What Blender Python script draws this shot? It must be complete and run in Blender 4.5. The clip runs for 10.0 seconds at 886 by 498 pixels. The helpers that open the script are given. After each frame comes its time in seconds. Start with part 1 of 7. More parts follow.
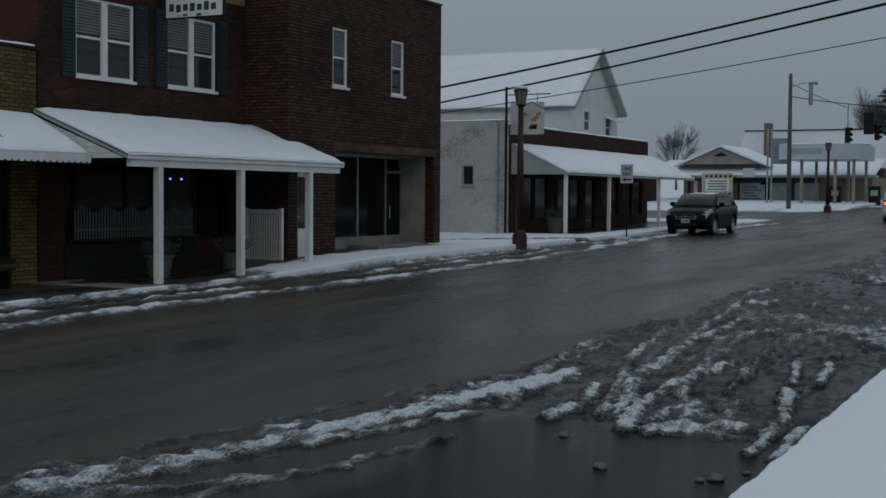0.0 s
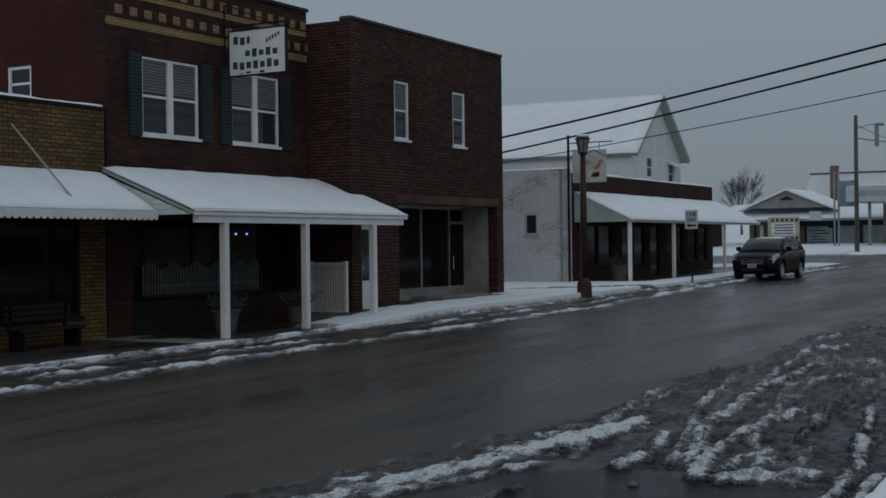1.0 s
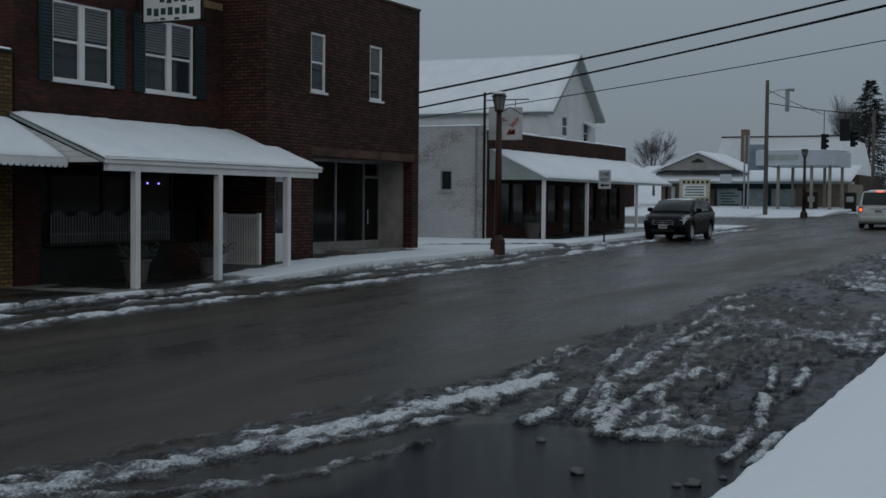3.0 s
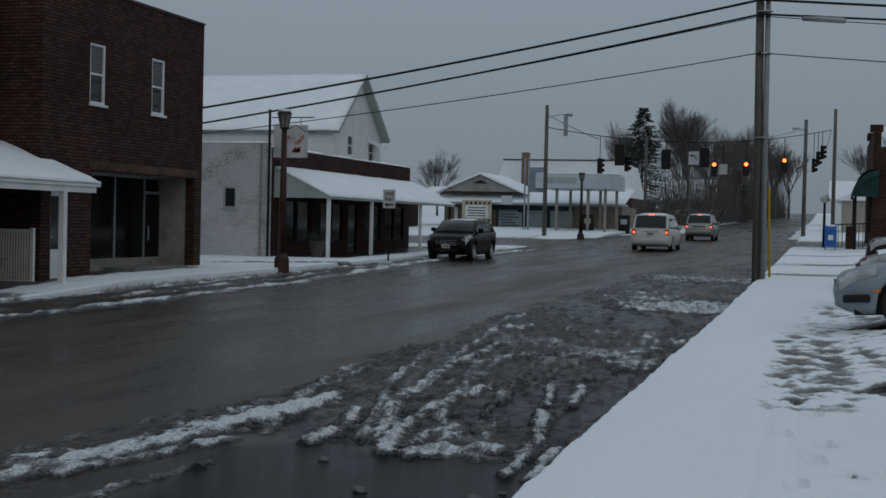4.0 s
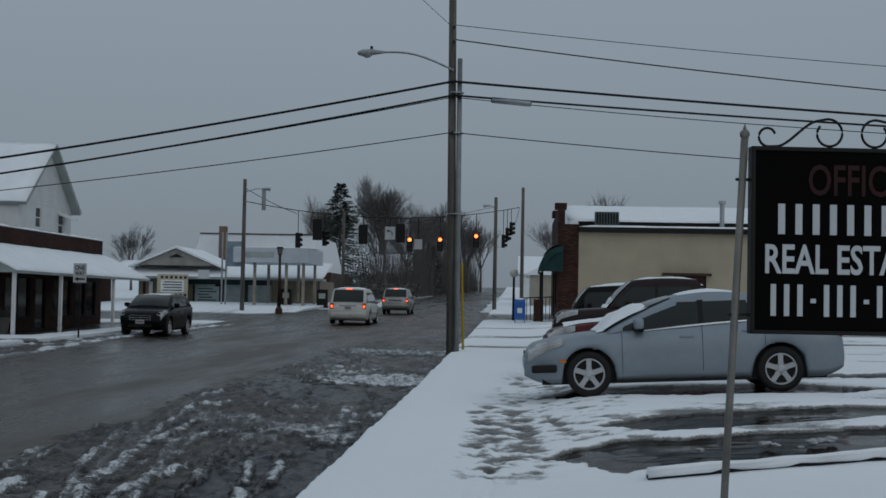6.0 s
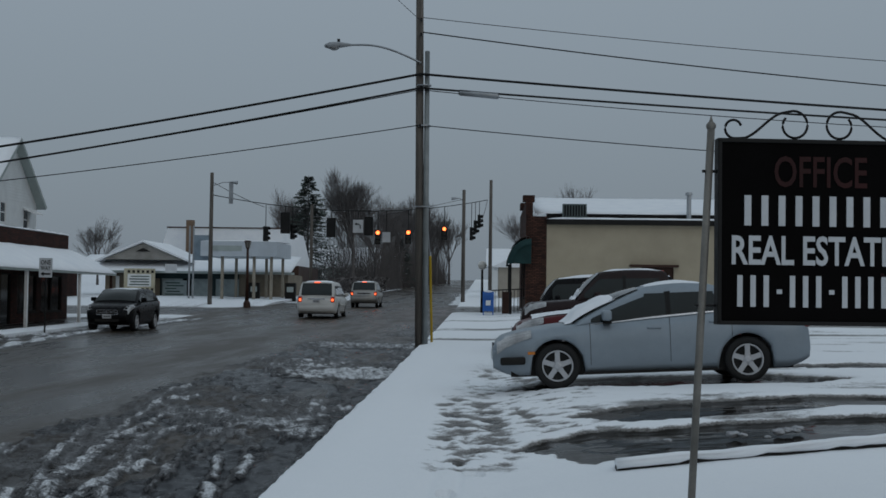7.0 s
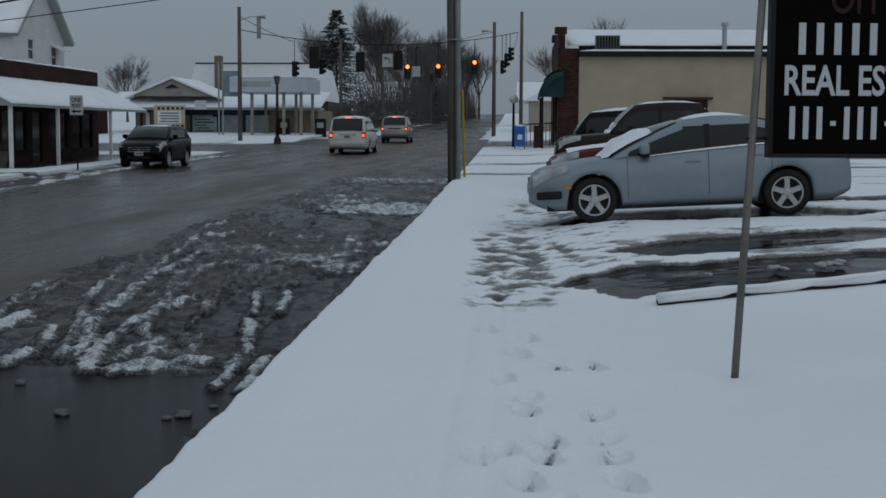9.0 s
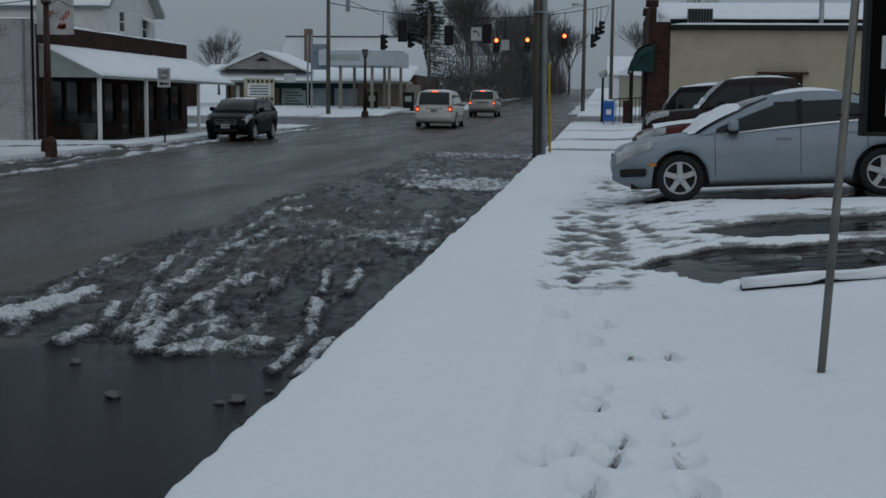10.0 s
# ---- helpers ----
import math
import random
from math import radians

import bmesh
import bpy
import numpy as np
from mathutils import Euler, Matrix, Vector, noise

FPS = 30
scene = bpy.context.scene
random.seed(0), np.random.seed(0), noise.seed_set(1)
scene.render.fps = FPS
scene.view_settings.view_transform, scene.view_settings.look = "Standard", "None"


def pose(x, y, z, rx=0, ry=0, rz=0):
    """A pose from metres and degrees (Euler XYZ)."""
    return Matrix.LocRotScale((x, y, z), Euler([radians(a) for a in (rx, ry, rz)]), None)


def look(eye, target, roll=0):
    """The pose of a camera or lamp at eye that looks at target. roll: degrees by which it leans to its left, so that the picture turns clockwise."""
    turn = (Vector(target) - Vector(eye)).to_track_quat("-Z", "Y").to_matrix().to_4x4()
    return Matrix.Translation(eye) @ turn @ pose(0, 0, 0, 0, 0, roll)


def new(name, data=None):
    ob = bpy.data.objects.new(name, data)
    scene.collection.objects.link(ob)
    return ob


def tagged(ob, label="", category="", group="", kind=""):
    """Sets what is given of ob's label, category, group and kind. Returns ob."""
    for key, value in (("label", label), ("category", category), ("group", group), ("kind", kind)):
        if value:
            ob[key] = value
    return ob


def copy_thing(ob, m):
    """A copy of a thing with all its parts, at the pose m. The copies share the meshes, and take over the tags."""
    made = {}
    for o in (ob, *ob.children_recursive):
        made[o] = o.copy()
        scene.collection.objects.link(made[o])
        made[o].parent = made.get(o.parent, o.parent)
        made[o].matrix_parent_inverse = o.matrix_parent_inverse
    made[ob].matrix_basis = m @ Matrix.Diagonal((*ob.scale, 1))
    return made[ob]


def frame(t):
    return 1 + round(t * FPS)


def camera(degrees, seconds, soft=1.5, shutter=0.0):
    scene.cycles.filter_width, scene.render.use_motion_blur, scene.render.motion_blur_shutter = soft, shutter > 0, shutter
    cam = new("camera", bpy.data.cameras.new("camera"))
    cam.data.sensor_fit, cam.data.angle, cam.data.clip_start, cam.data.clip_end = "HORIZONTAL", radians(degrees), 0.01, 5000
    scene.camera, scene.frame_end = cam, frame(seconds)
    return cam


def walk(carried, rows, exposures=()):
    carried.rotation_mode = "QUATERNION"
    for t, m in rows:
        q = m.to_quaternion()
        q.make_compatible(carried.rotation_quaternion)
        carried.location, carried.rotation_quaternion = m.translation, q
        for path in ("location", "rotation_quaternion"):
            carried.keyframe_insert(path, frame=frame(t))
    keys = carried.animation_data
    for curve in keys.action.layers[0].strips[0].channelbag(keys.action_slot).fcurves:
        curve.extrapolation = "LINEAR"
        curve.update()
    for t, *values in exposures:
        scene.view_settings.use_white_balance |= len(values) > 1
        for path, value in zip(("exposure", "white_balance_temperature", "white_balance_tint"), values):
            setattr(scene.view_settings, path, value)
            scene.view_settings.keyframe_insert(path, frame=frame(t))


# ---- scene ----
# ---------- camera ----------
EYE_Z = 1.78
cam = camera(37.32, 10.0, soft=1.6)
PATH = [
    (0.0, 0, 0, 87.677, -0.4, 26.932), (0.5, 0, 0, 89.563, 0.647, 27.886), (1.0, 0, 0, 89.877, 0.731, 29.704),
    (1.5, 0, 0, 89.639, 0.891, 32.167), (2.0, 0, 0, 88.723, 0.104, 33.589), (2.2, 0, 0, 88.142, -0.175, 32.732),
    (3.3, 0, 0, 88.275, -0.604, 22.94), (3.5, 0, 0, 88.491, -0.813, 20.872), (4.0, 0, 0, 88.873, -1.308, 16.6),
    (4.5, 0, 0, 88.743, -1.007, 12.938), (5.0, 0, 0, 90.152, -1.667, 7.346), (5.5, 0, 0, 91.655, -1.646, 4.702),
    (5.7, 0, 0, 92.007, -1.395, 4.002), (6.8, 0, 0, 92.814, -0.687, 2.849), (7.0, 0, 0, 92.096, -0.745, 2.106),
    (7.5, 0, 0, 90.665, -1.128, 0.3), (8.0, -0.019, 0.05, 88.322, -1.408, -0.483), (8.5, -0.062, 0.075, 86.543, -1.413, 1.461),
    (9.0, -0.088, 0.158, 84.875, -0.29, 3.395), (9.5, -0.033, 0.39, 84.282, -1.073, 5.302), (10.0, 0.014, 0.606, 83.727, -0.616, 7.305),
]
EXPOSURES = [(0.0, -0.2), (2.2, -0.2), (3.3, -0.2), (4.5, -0.13), (5.5, -0.1), (7.0, -0.12), (10.0, -0.12)]
walk(cam, [(t, pose(x, y, EYE_Z, rx, ry, rz)) for t, x, y, rx, ry, rz in PATH], EXPOSURES)

# ---------- overcast sky and a veiled sun ----------
SUN_ELEV, SUN_ROT = radians(24), radians(150)
world = bpy.data.worlds.new("overcast_sky")
scene.world = world
world.use_nodes = True
wn, wl = world.node_tree.nodes, world.node_tree.links
wn.clear()
w_out = wn.new("ShaderNodeOutputWorld")
w_bg = wn.new("ShaderNodeBackground")
w_sky = wn.new("ShaderNodeTexSky")
w_sky.sky_type, w_sky.sun_disc = "NISHITA", False
w_sky.sun_elevation, w_sky.sun_rotation = SUN_ELEV, SUN_ROT
w_sky.air_density, w_sky.dust_density = 1.0, 4.0
w_geo = wn.new("ShaderNodeTexCoord")
w_sep = wn.new("ShaderNodeSeparateXYZ")
w_ramp = wn.new("ShaderNodeValToRGB")
w_ramp.color_ramp.elements[0].position, w_ramp.color_ramp.elements[0].color = 0.0, (2.0, 2.43, 2.86, 1)
w_ramp.color_ramp.elements[1].position, w_ramp.color_ramp.elements[1].color = 0.75, (4.5, 5.35, 6.1, 1)
w_mix = wn.new("ShaderNodeMix")
w_mix.data_type = "RGBA"
w_mix.inputs["Factor"].default_value = 0.94
wl.new(w_geo.outputs["Generated"], w_sep.inputs[0])
wl.new(w_sep.outputs["Z"], w_ramp.inputs[0])
wl.new(w_sky.outputs[0], w_mix.inputs["A"])
wl.new(w_ramp.outputs[0], w_mix.inputs["B"])
wl.new(w_mix.outputs["Result"], w_bg.inputs["Color"])
w_bg.inputs["Strength"].default_value = 0.1
wl.new(w_bg.outputs[0], w_out.inputs[0])

sun_data = bpy.data.lights.new("sun", "SUN")
sun_data.energy, sun_data.angle, sun_data.color = 0.12, radians(40), (1.0, 0.96, 0.92)
sun = new("sun", sun_data)
sun.matrix_world = look((0, 0, 60), Vector((0, 0, 60)) - Vector((math.sin(SUN_ROT) * math.cos(SUN_ELEV), math.cos(SUN_ROT) * math.cos(SUN_ELEV), math.sin(SUN_ELEV))))


# ---------- materials ----------
def mat_base(name):
    m = bpy.data.materials.new(name)
    m.use_nodes = True
    nt = m.node_tree
    return m, nt.nodes, nt.links, nt.nodes["Principled BSDF"]


def tex_coord(nodes, links, scale=(1, 1, 1), space="Object"):
    tc, mp = nodes.new("ShaderNodeTexCoord"), nodes.new("ShaderNodeMapping")
    mp.inputs["Scale"].default_value = scale
    links.new(tc.outputs[space], mp.inputs[0])
    return mp.outputs[0]


def noise_node(nodes, links, vec, scale, detail=5, rough=0.6):
    n = nodes.new("ShaderNodeTexNoise")
    n.inputs["Scale"].default_value, n.inputs["Detail"].default_value, n.inputs["Roughness"].default_value = scale, detail, rough
    links.new(vec, n.inputs["Vector"])
    return n.outputs["Fac"]


def ramp(nodes, links, fac, stops):
    r = nodes.new("ShaderNodeValToRGB")
    els = r.color_ramp.elements
    while len(els) < len(stops):
        els.new(0.5)
    for e, (p, c) in zip(els, stops):
        e.position = p
        e.color = (*c, 1) if isinstance(c, tuple) else (c, c, c, 1)
    links.new(fac, r.inputs[0])
    return r.outputs[0]


def mix_col(nodes, links, fac, a, b, blend="MIX"):
    m = nodes.new("ShaderNodeMix")
    m.data_type, m.blend_type = "RGBA", blend
    for sock, v in (("Factor", fac), ("A", a), ("B", b)):
        if isinstance(v, (int, float)):
            m.inputs[sock].default_value = v
        elif isinstance(v, tuple):
            m.inputs[sock].default_value = (*v, 1)
        else:
            links.new(v, m.inputs[sock])
    return m.outputs["Result"]


def bump(nodes, links, bsdf, height, strength, dist=0.02):
    b = nodes.new("ShaderNodeBump")
    b.inputs["Strength"].default_value, b.inputs["Distance"].default_value = strength, dist
    links.new(height, b.inputs["Height"])
    links.new(b.outputs[0], bsdf.inputs["Normal"])


def plain(name, col, rough=0.6, metal=0.0, var=0.25, scale=6.0, relief=0.15, stretch=(1, 1, 1), coat=0.0, spec=None):
    """A worn surface: colour varied at two scales, uneven gloss and fine relief."""
    m, n, l, b = mat_base(name)
    v = tex_coord(n, l, stretch)
    big, fine = noise_node(n, l, v, scale * 0.25, 4), noise_node(n, l, v, scale * 6, 6)
    dark = tuple(c * (1 - var) for c in col)
    lite = tuple(min(1, c * (1 + var * 0.6)) for c in col)
    c1 = ramp(n, l, big, [(0.3, dark), (0.7, lite)])
    c2 = ramp(n, l, fine, [(0.3, 1 - var * 0.6), (0.7, 1.0)])
    l.new(mix_col(n, l, 1.0, c1, c2, "MULTIPLY"), b.inputs["Base Color"])
    l.new(ramp(n, l, fine, [(0.2, max(0.02, rough - 0.1)), (0.8, min(1, rough + 0.1))]), b.inputs["Roughness"])
    b.inputs["Metallic"].default_value = metal
    b.inputs["Specular IOR Level"].default_value = spec if spec is not None else (0.5 if rough < 0.35 else 0.22)
    b.inputs["Coat Weight"].default_value = coat
    if relief:
        bump(n, l, b, fine, relief, 0.01)
    return m


def bricks(name, c1, c2, mortar, w=0.235, h=0.082, axis="YZ", stain=0.4):
    """Running-bond brickwork with recessed joints, soot and per-brick colour."""
    m, n, l, b = mat_base(name)
    tc, sep, com = n.new("ShaderNodeTexCoord"), n.new("ShaderNodeSeparateXYZ"), n.new("ShaderNodeCombineXYZ")
    l.new(tc.outputs["Object"], sep.inputs[0])
    add = n.new("ShaderNodeMath")
    add.operation = "ADD"
    l.new(sep.outputs["X"], add.inputs[0])
    l.new(sep.outputs["Y"], add.inputs[1])
    l.new(add.outputs[0], com.inputs["X"])
    l.new(sep.outputs["Z"], com.inputs["Y"])
    t = n.new("ShaderNodeTexBrick")
    t.inputs["Scale"].default_value = 1.0
    t.inputs["Brick Width"].default_value, t.inputs["Row Height"].default_value = w, h
    t.inputs["Mortar Size"].default_value, t.inputs["Mortar Smooth"].default_value = 0.013, 0.3
    t.inputs["Color1"].default_value, t.inputs["Color2"].default_value = (*c1, 1), (*c2, 1)
    t.inputs["Mortar"].default_value = (*mortar, 1)
    l.new(com.outputs[0], t.inputs["Vector"])
    v = tc.outputs["Object"]
    big, fine = noise_node(n, l, v, 0.7, 5), noise_node(n, l, v, 30, 4)
    c = mix_col(n, l, 1.0, t.outputs["Color"], ramp(n, l, big, [(0.3, 1 - stain), (0.7, 1.0)]), "MULTIPLY")
    c = mix_col(n, l, 0.6, c, ramp(n, l, fine, [(0.25, 0.6), (0.75, 1.15)]), "MULTIPLY")
    l.new(c, b.inputs["Base Color"])
    b.inputs["Roughness"].default_value = 0.85
    b.inputs["Specular IOR Level"].default_value = 0.2
    inv = n.new("ShaderNodeMath")
    inv.operation = "SUBTRACT"
    inv.inputs[0].default_value = 1.0
    l.new(t.outputs["Fac"], inv.inputs[1])
    bump(n, l, b, inv.outputs[0], 0.7, 0.012)
    return m


def snow_mat(name="snow"):
    m, n, l, b = mat_base(name)
    v = tex_coord(n, l)
    big, fine = noise_node(n, l, v, 1.3, 5), noise_node(n, l, v, 40, 5)
    l.new(ramp(n, l, big, [(0.25, (0.74, 0.77, 0.81)), (0.7, (0.84, 0.86, 0.88))]), b.inputs["Base Color"])
    b.inputs["Roughness"].default_value = 0.75
    b.inputs["Subsurface Weight"].default_value = 0.0
    bump(n, l, b, fine, 0.25, 0.01)
    return m


def noise_vec(nodes, links, vec, scale):
    t = nodes.new("ShaderNodeTexNoise")
    t.inputs["Scale"].default_value, t.inputs["Detail"].default_value = scale, 3
    links.new(vec, t.inputs["Vector"])
    return t.outputs["Color"]


def ground_mat(name, asphalt=(0.035, 0.034, 0.034), wet_scale=0.35, dirt=(0.022, 0.021, 0.020), grey=(0.15, 0.15, 0.155), slabs=False, relief=0.75, low=(0.70, 0.73, 0.77), treads=0.0, water=(0.007, 0.008, 0.011)):
    """Wet asphalt, grey slush and white snow; the vertex layer 'snow' says how much lies where."""
    m, n, l, b = mat_base(name)
    v = tex_coord(n, l)
    at = n.new("ShaderNodeAttribute")
    at.attribute_name = "snow"
    s = at.outputs["Fac"]
    mid, fine, big, grit = noise_node(n, l, v, 7, 6, 0.7), noise_node(n, l, v, 45, 5, 0.7), noise_node(n, l, tex_coord(n, l, (1.0, 0.16, 1.0)), wet_scale * 1.7, 6, 0.65), noise_node(n, l, v, 160, 3)
    # break the edge of the snow up with noise
    ad = n.new("ShaderNodeMath")
    ad.operation = "MULTIPLY_ADD"
    l.new(mid, ad.inputs[0])
    ad.inputs[1].default_value, ad.inputs[2].default_value = 0.62, -0.50
    ad2 = n.new("ShaderNodeMath")
    ad2.operation = "MULTIPLY_ADD"
    l.new(fine, ad2.inputs[0])
    ad2.inputs[1].default_value = 0.42
    l.new(ad.outputs[0], ad2.inputs[2])
    tot = n.new("ShaderNodeMath")
    tot.operation = "ADD"
    l.new(s, tot.inputs[0])
    l.new(ad2.outputs[0], tot.inputs[1])
    # ploughed treads: grain drawn out along the way the tyres went
    mp = n.new("ShaderNodeMapping")
    mp.vector_type = "TEXTURE"
    mp.inputs["Rotation"].default_value = (0, 0, radians(11))
    mp.inputs["Scale"].default_value = (0.10, 0.75, 1.0)
    l.new(v, mp.inputs["Vector"])
    tread = noise_node(n, l, mp.outputs[0], 1.0, 5, 0.65)
    tr = n.new("ShaderNodeMath")
    tr.operation = "MULTIPLY_ADD"
    l.new(tread, tr.inputs[0])
    tr.inputs[1].default_value, tr.inputs[2].default_value = treads, -0.5 * treads
    trs = n.new("ShaderNodeMath")
    trs.operation = "MULTIPLY"
    l.new(tr.outputs[0], trs.inputs[0])
    l.new(s, trs.inputs[1])
    sum2 = n.new("ShaderNodeMath")
    sum2.operation = "ADD"
    l.new(tot.outputs[0], sum2.inputs[0])
    l.new(trs.outputs[0], sum2.inputs[1])
    tot = sum2
    wa = n.new("ShaderNodeAttribute")
    wa.attribute_name = "wet"
    pool = ramp(n, l, wa.outputs["Fac"], [(0.35, 0.0), (0.65, 1.0)])
    tar = mix_col(n, l, ramp(n, l, big, [(0.38, 0.0), (0.62, 1.0)]), tuple(c * 0.58 for c in asphalt), tuple(c * 1.6 for c in asphalt))
    if slabs:
        jt = n.new("ShaderNodeTexBrick")
        jt.offset = 0.0
        jt.inputs["Scale"].default_value = 1.0
        jt.inputs["Brick Width"].default_value, jt.inputs["Row Height"].default_value = 3.4, 6.1
        jt.inputs["Mortar Size"].default_value, jt.inputs["Mortar Smooth"].default_value = 0.035, 0.6
        wob = mix_col(n, l, 0.03, v, noise_vec(n, l, v, 1.6))
        l.new(wob, jt.inputs["Vector"])
        jf = n.new("ShaderNodeMath")
        jf.operation = "MULTIPLY"
        l.new(jt.outputs["Fac"], jf.inputs[0])
        l.new(ramp(n, l, mid, [(0.35, 0.15), (0.6, 0.75)]), jf.inputs[1])
        tar = mix_col(n, l, jf.outputs[0], tar, (0.008, 0.008, 0.008))
    tar = mix_col(n, l, 0.7, tar, ramp(n, l, grit, [(0.3, 0.55), (0.75, 1.3)]), "MULTIPLY")
    tar = mix_col(n, l, 0.8, tar, ramp(n, l, mid, [(0.3, 0.62), (0.7, 1.25)]), "MULTIPLY")
    tar = mix_col(n, l, pool, tar, water)
    slush = mix_col(n, l, ramp(n, l, fine, [(0.36, 0.0), (0.64, 1.0)]), dirt, grey)
    slush = mix_col(n, l, 0.75, slush, ramp(n, l, tread, [(0.36, 0.35), (0.62, 1.35)]), "MULTIPLY") if treads else slush
    snow = mix_col(n, l, ramp(n, l, fine, [(0.34, 0.0), (0.60, 1.0)]), low, (0.84, 0.86, 0.88))
    k1 = ramp(n, l, tot.outputs[0], [(0.30, 0.0), (0.50, 1.0)])
    k2 = ramp(n, l, tot.outputs[0], [(0.62, 0.0), (0.84, 1.0)])
    c = mix_col(n, l, k2, mix_col(n, l, k1, tar, slush), snow)
    l.new(c, b.inputs["Base Color"])
    wet = ramp(n, l, big, [(0.36, 0.17), (0.62, 0.48)])
    l.new(mix_col(n, l, pool, (0.40, 0.40, 0.40), (0.11, 0.11, 0.11)), b.inputs["Specular IOR Level"])
    b.inputs["IOR"].default_value = 1.36
    wet = mix_col(n, l, pool, wet, (0.07, 0.07, 0.07))
    r = mix_col(n, l, k1, wet, (0.45, 0.45, 0.45))
    l.new(mix_col(n, l, k2, r, (0.8, 0.8, 0.8)), b.inputs["Roughness"])
    hm = n.new("ShaderNodeMath")
    hm.operation = "MULTIPLY_ADD"
    l.new(k1, hm.inputs[0])
    hm.inputs[1].default_value = 0.8
    hf = n.new("ShaderNodeMath")
    hf.operation = "MULTIPLY_ADD"
    l.new(fine, hf.inputs[0])
    l.new(mix_col(n, l, k1, mix_col(n, l, pool, (0.16, 0.16, 0.16), (0.02, 0.02, 0.02)), (1.1, 1.1, 1.1)), hf.inputs[1])
    hg = n.new("ShaderNodeMath")
    hg.operation = "MULTIPLY"
    l.new(grit, hg.inputs[0])
    hg.inputs[1].default_value = 0.12
    l.new(hg.outputs[0], hf.inputs[2])
    l.new(hf.outputs[0], hm.inputs[2])
    bump(n, l, b, hm.outputs[0], relief, 0.032)
    return m


def glass_mat(name, tint=(0.02, 0.025, 0.03), rough=0.03, see=0.0, spec=0.5):
    m, n, l, b = mat_base(name)
    v = tex_coord(n, l)
    fine = noise_node(n, l, v, 3, 4)
    l.new(ramp(n, l, fine, [(0.3, tint), (0.7, tuple(c * 1.3 for c in tint))]), b.inputs["Base Color"])
    l.new(ramp(n, l, fine, [(0.3, rough), (0.8, rough + 0.06)]), b.inputs["Roughness"])
    b.inputs["Transmission Weight"].default_value = see
    b.inputs["IOR"].default_value = 1.45
    b.inputs["Specular IOR Level"].default_value = spec
    return m


def glow(name, col, power):
    m, n, l, b = mat_base(name)
    b.inputs["Base Color"].default_value = (*col, 1)
    b.inputs["Emission Color"].default_value = (*col, 1)
    b.inputs["Emission Strength"].default_value = power
    return m


M_SNOW = snow_mat()
M_ROAD = ground_mat("wet_road", (0.038, 0.029, 0.021), dirt=(0.018, 0.018, 0.018), grey=(0.20, 0.20, 0.205), slabs=True, relief=0.75, low=(0.40, 0.415, 0.435), treads=1.0)
M_LOT = ground_mat("snowy_lot", (0.034, 0.030, 0.026), 0.5, (0.07, 0.06, 0.05), (0.26, 0.255, 0.25), relief=0.05, low=(0.80, 0.82, 0.845), water=(0.012, 0.010, 0.008))
M_WALKWAY = ground_mat("wet_concrete", (0.045, 0.042, 0.04), 0.6, (0.10, 0.095, 0.09), (0.3, 0.3, 0.3), relief=0.4)
M_CONCRETE = plain("concrete", (0.28, 0.27, 0.25), 0.8, var=0.35)
M_DARKBRICK = bricks("brown_brick", (0.118, 0.052, 0.035), (0.048, 0.024, 0.019), (0.010, 0.009, 0.009))
M_REDBRICK = bricks("red_brick", (0.10, 0.031, 0.022), (0.04, 0.018, 0.015), (0.03, 0.024, 0.02), stain=0.55)
M_SIDEBRICK = bricks("painted_red_brick", (0.095, 0.026, 0.018), (0.075, 0.022, 0.016), (0.06, 0.02, 0.015), stain=0.45)
M_YELLOWBRICK = bricks("yellow_brick", (0.25, 0.155, 0.06), (0.13, 0.075, 0.03), (0.05, 0.04, 0.03))
M_BUFF = bricks("buff_trim_brick", (0.40, 0.27, 0.12), (0.33, 0.21, 0.09), (0.2, 0.16, 0.12))
M_WHITEBRICK = bricks("white_painted_brick", (0.68, 0.69, 0.70), (0.62, 0.63, 0.64), (0.50, 0.50, 0.50), stain=0.22)
def flaking(m, base=(0.20, 0.16, 0.14)):
    """Lets bare masonry show where the paint has flaked away."""
    n, l = m.node_tree.nodes, m.node_tree.links
    b = n["Principled BSDF"]
    old = b.inputs["Base Color"].links[0].from_socket
    v = tex_coord(n, l, (1, 1, 1.6))
    patchy, crumb = noise_node(n, l, v, 0.55, 3), noise_node(n, l, v, 9, 5, 0.7)
    k = mix_col(n, l, 1.0, ramp(n, l, patchy, [(0.50, 0.0), (0.64, 1.0)]), ramp(n, l, crumb, [(0.42, 0.0), (0.60, 0.8)]), "MULTIPLY")
    l.new(mix_col(n, l, k, old, base), b.inputs["Base Color"])


flaking(M_WHITEBRICK)  # M_WHITEBRICK_BASE
M_WHITE = plain("white_paint", (0.76, 0.77, 0.77), 0.5, var=0.12)
M_SIDING = plain("white_siding", (0.68, 0.70, 0.70), 0.55, var=0.1)
M_GREYTRIM = plain("grey_trim", (0.36, 0.41, 0.40), 0.5, var=0.15)
M_GREEN = plain("green_shutter_paint", (0.018, 0.036, 0.04), 0.6)
M_BLIND = plain("window_blind", (0.17, 0.185, 0.19), 0.6, var=0.2, stretch=(1, 1, 8))
M_GLASS = glass_mat("window_glass")
M_SHOPGLASS = glass_mat("shop_glass", (0.007, 0.007, 0.007), 0.05, spec=0.1)
M_BLACK = plain("black_metal", (0.012, 0.012, 0.012), 0.5, 0.2)
# near-black; on the sheets behind shop windows it paints the unlit room
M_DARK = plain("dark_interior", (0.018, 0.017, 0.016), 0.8)
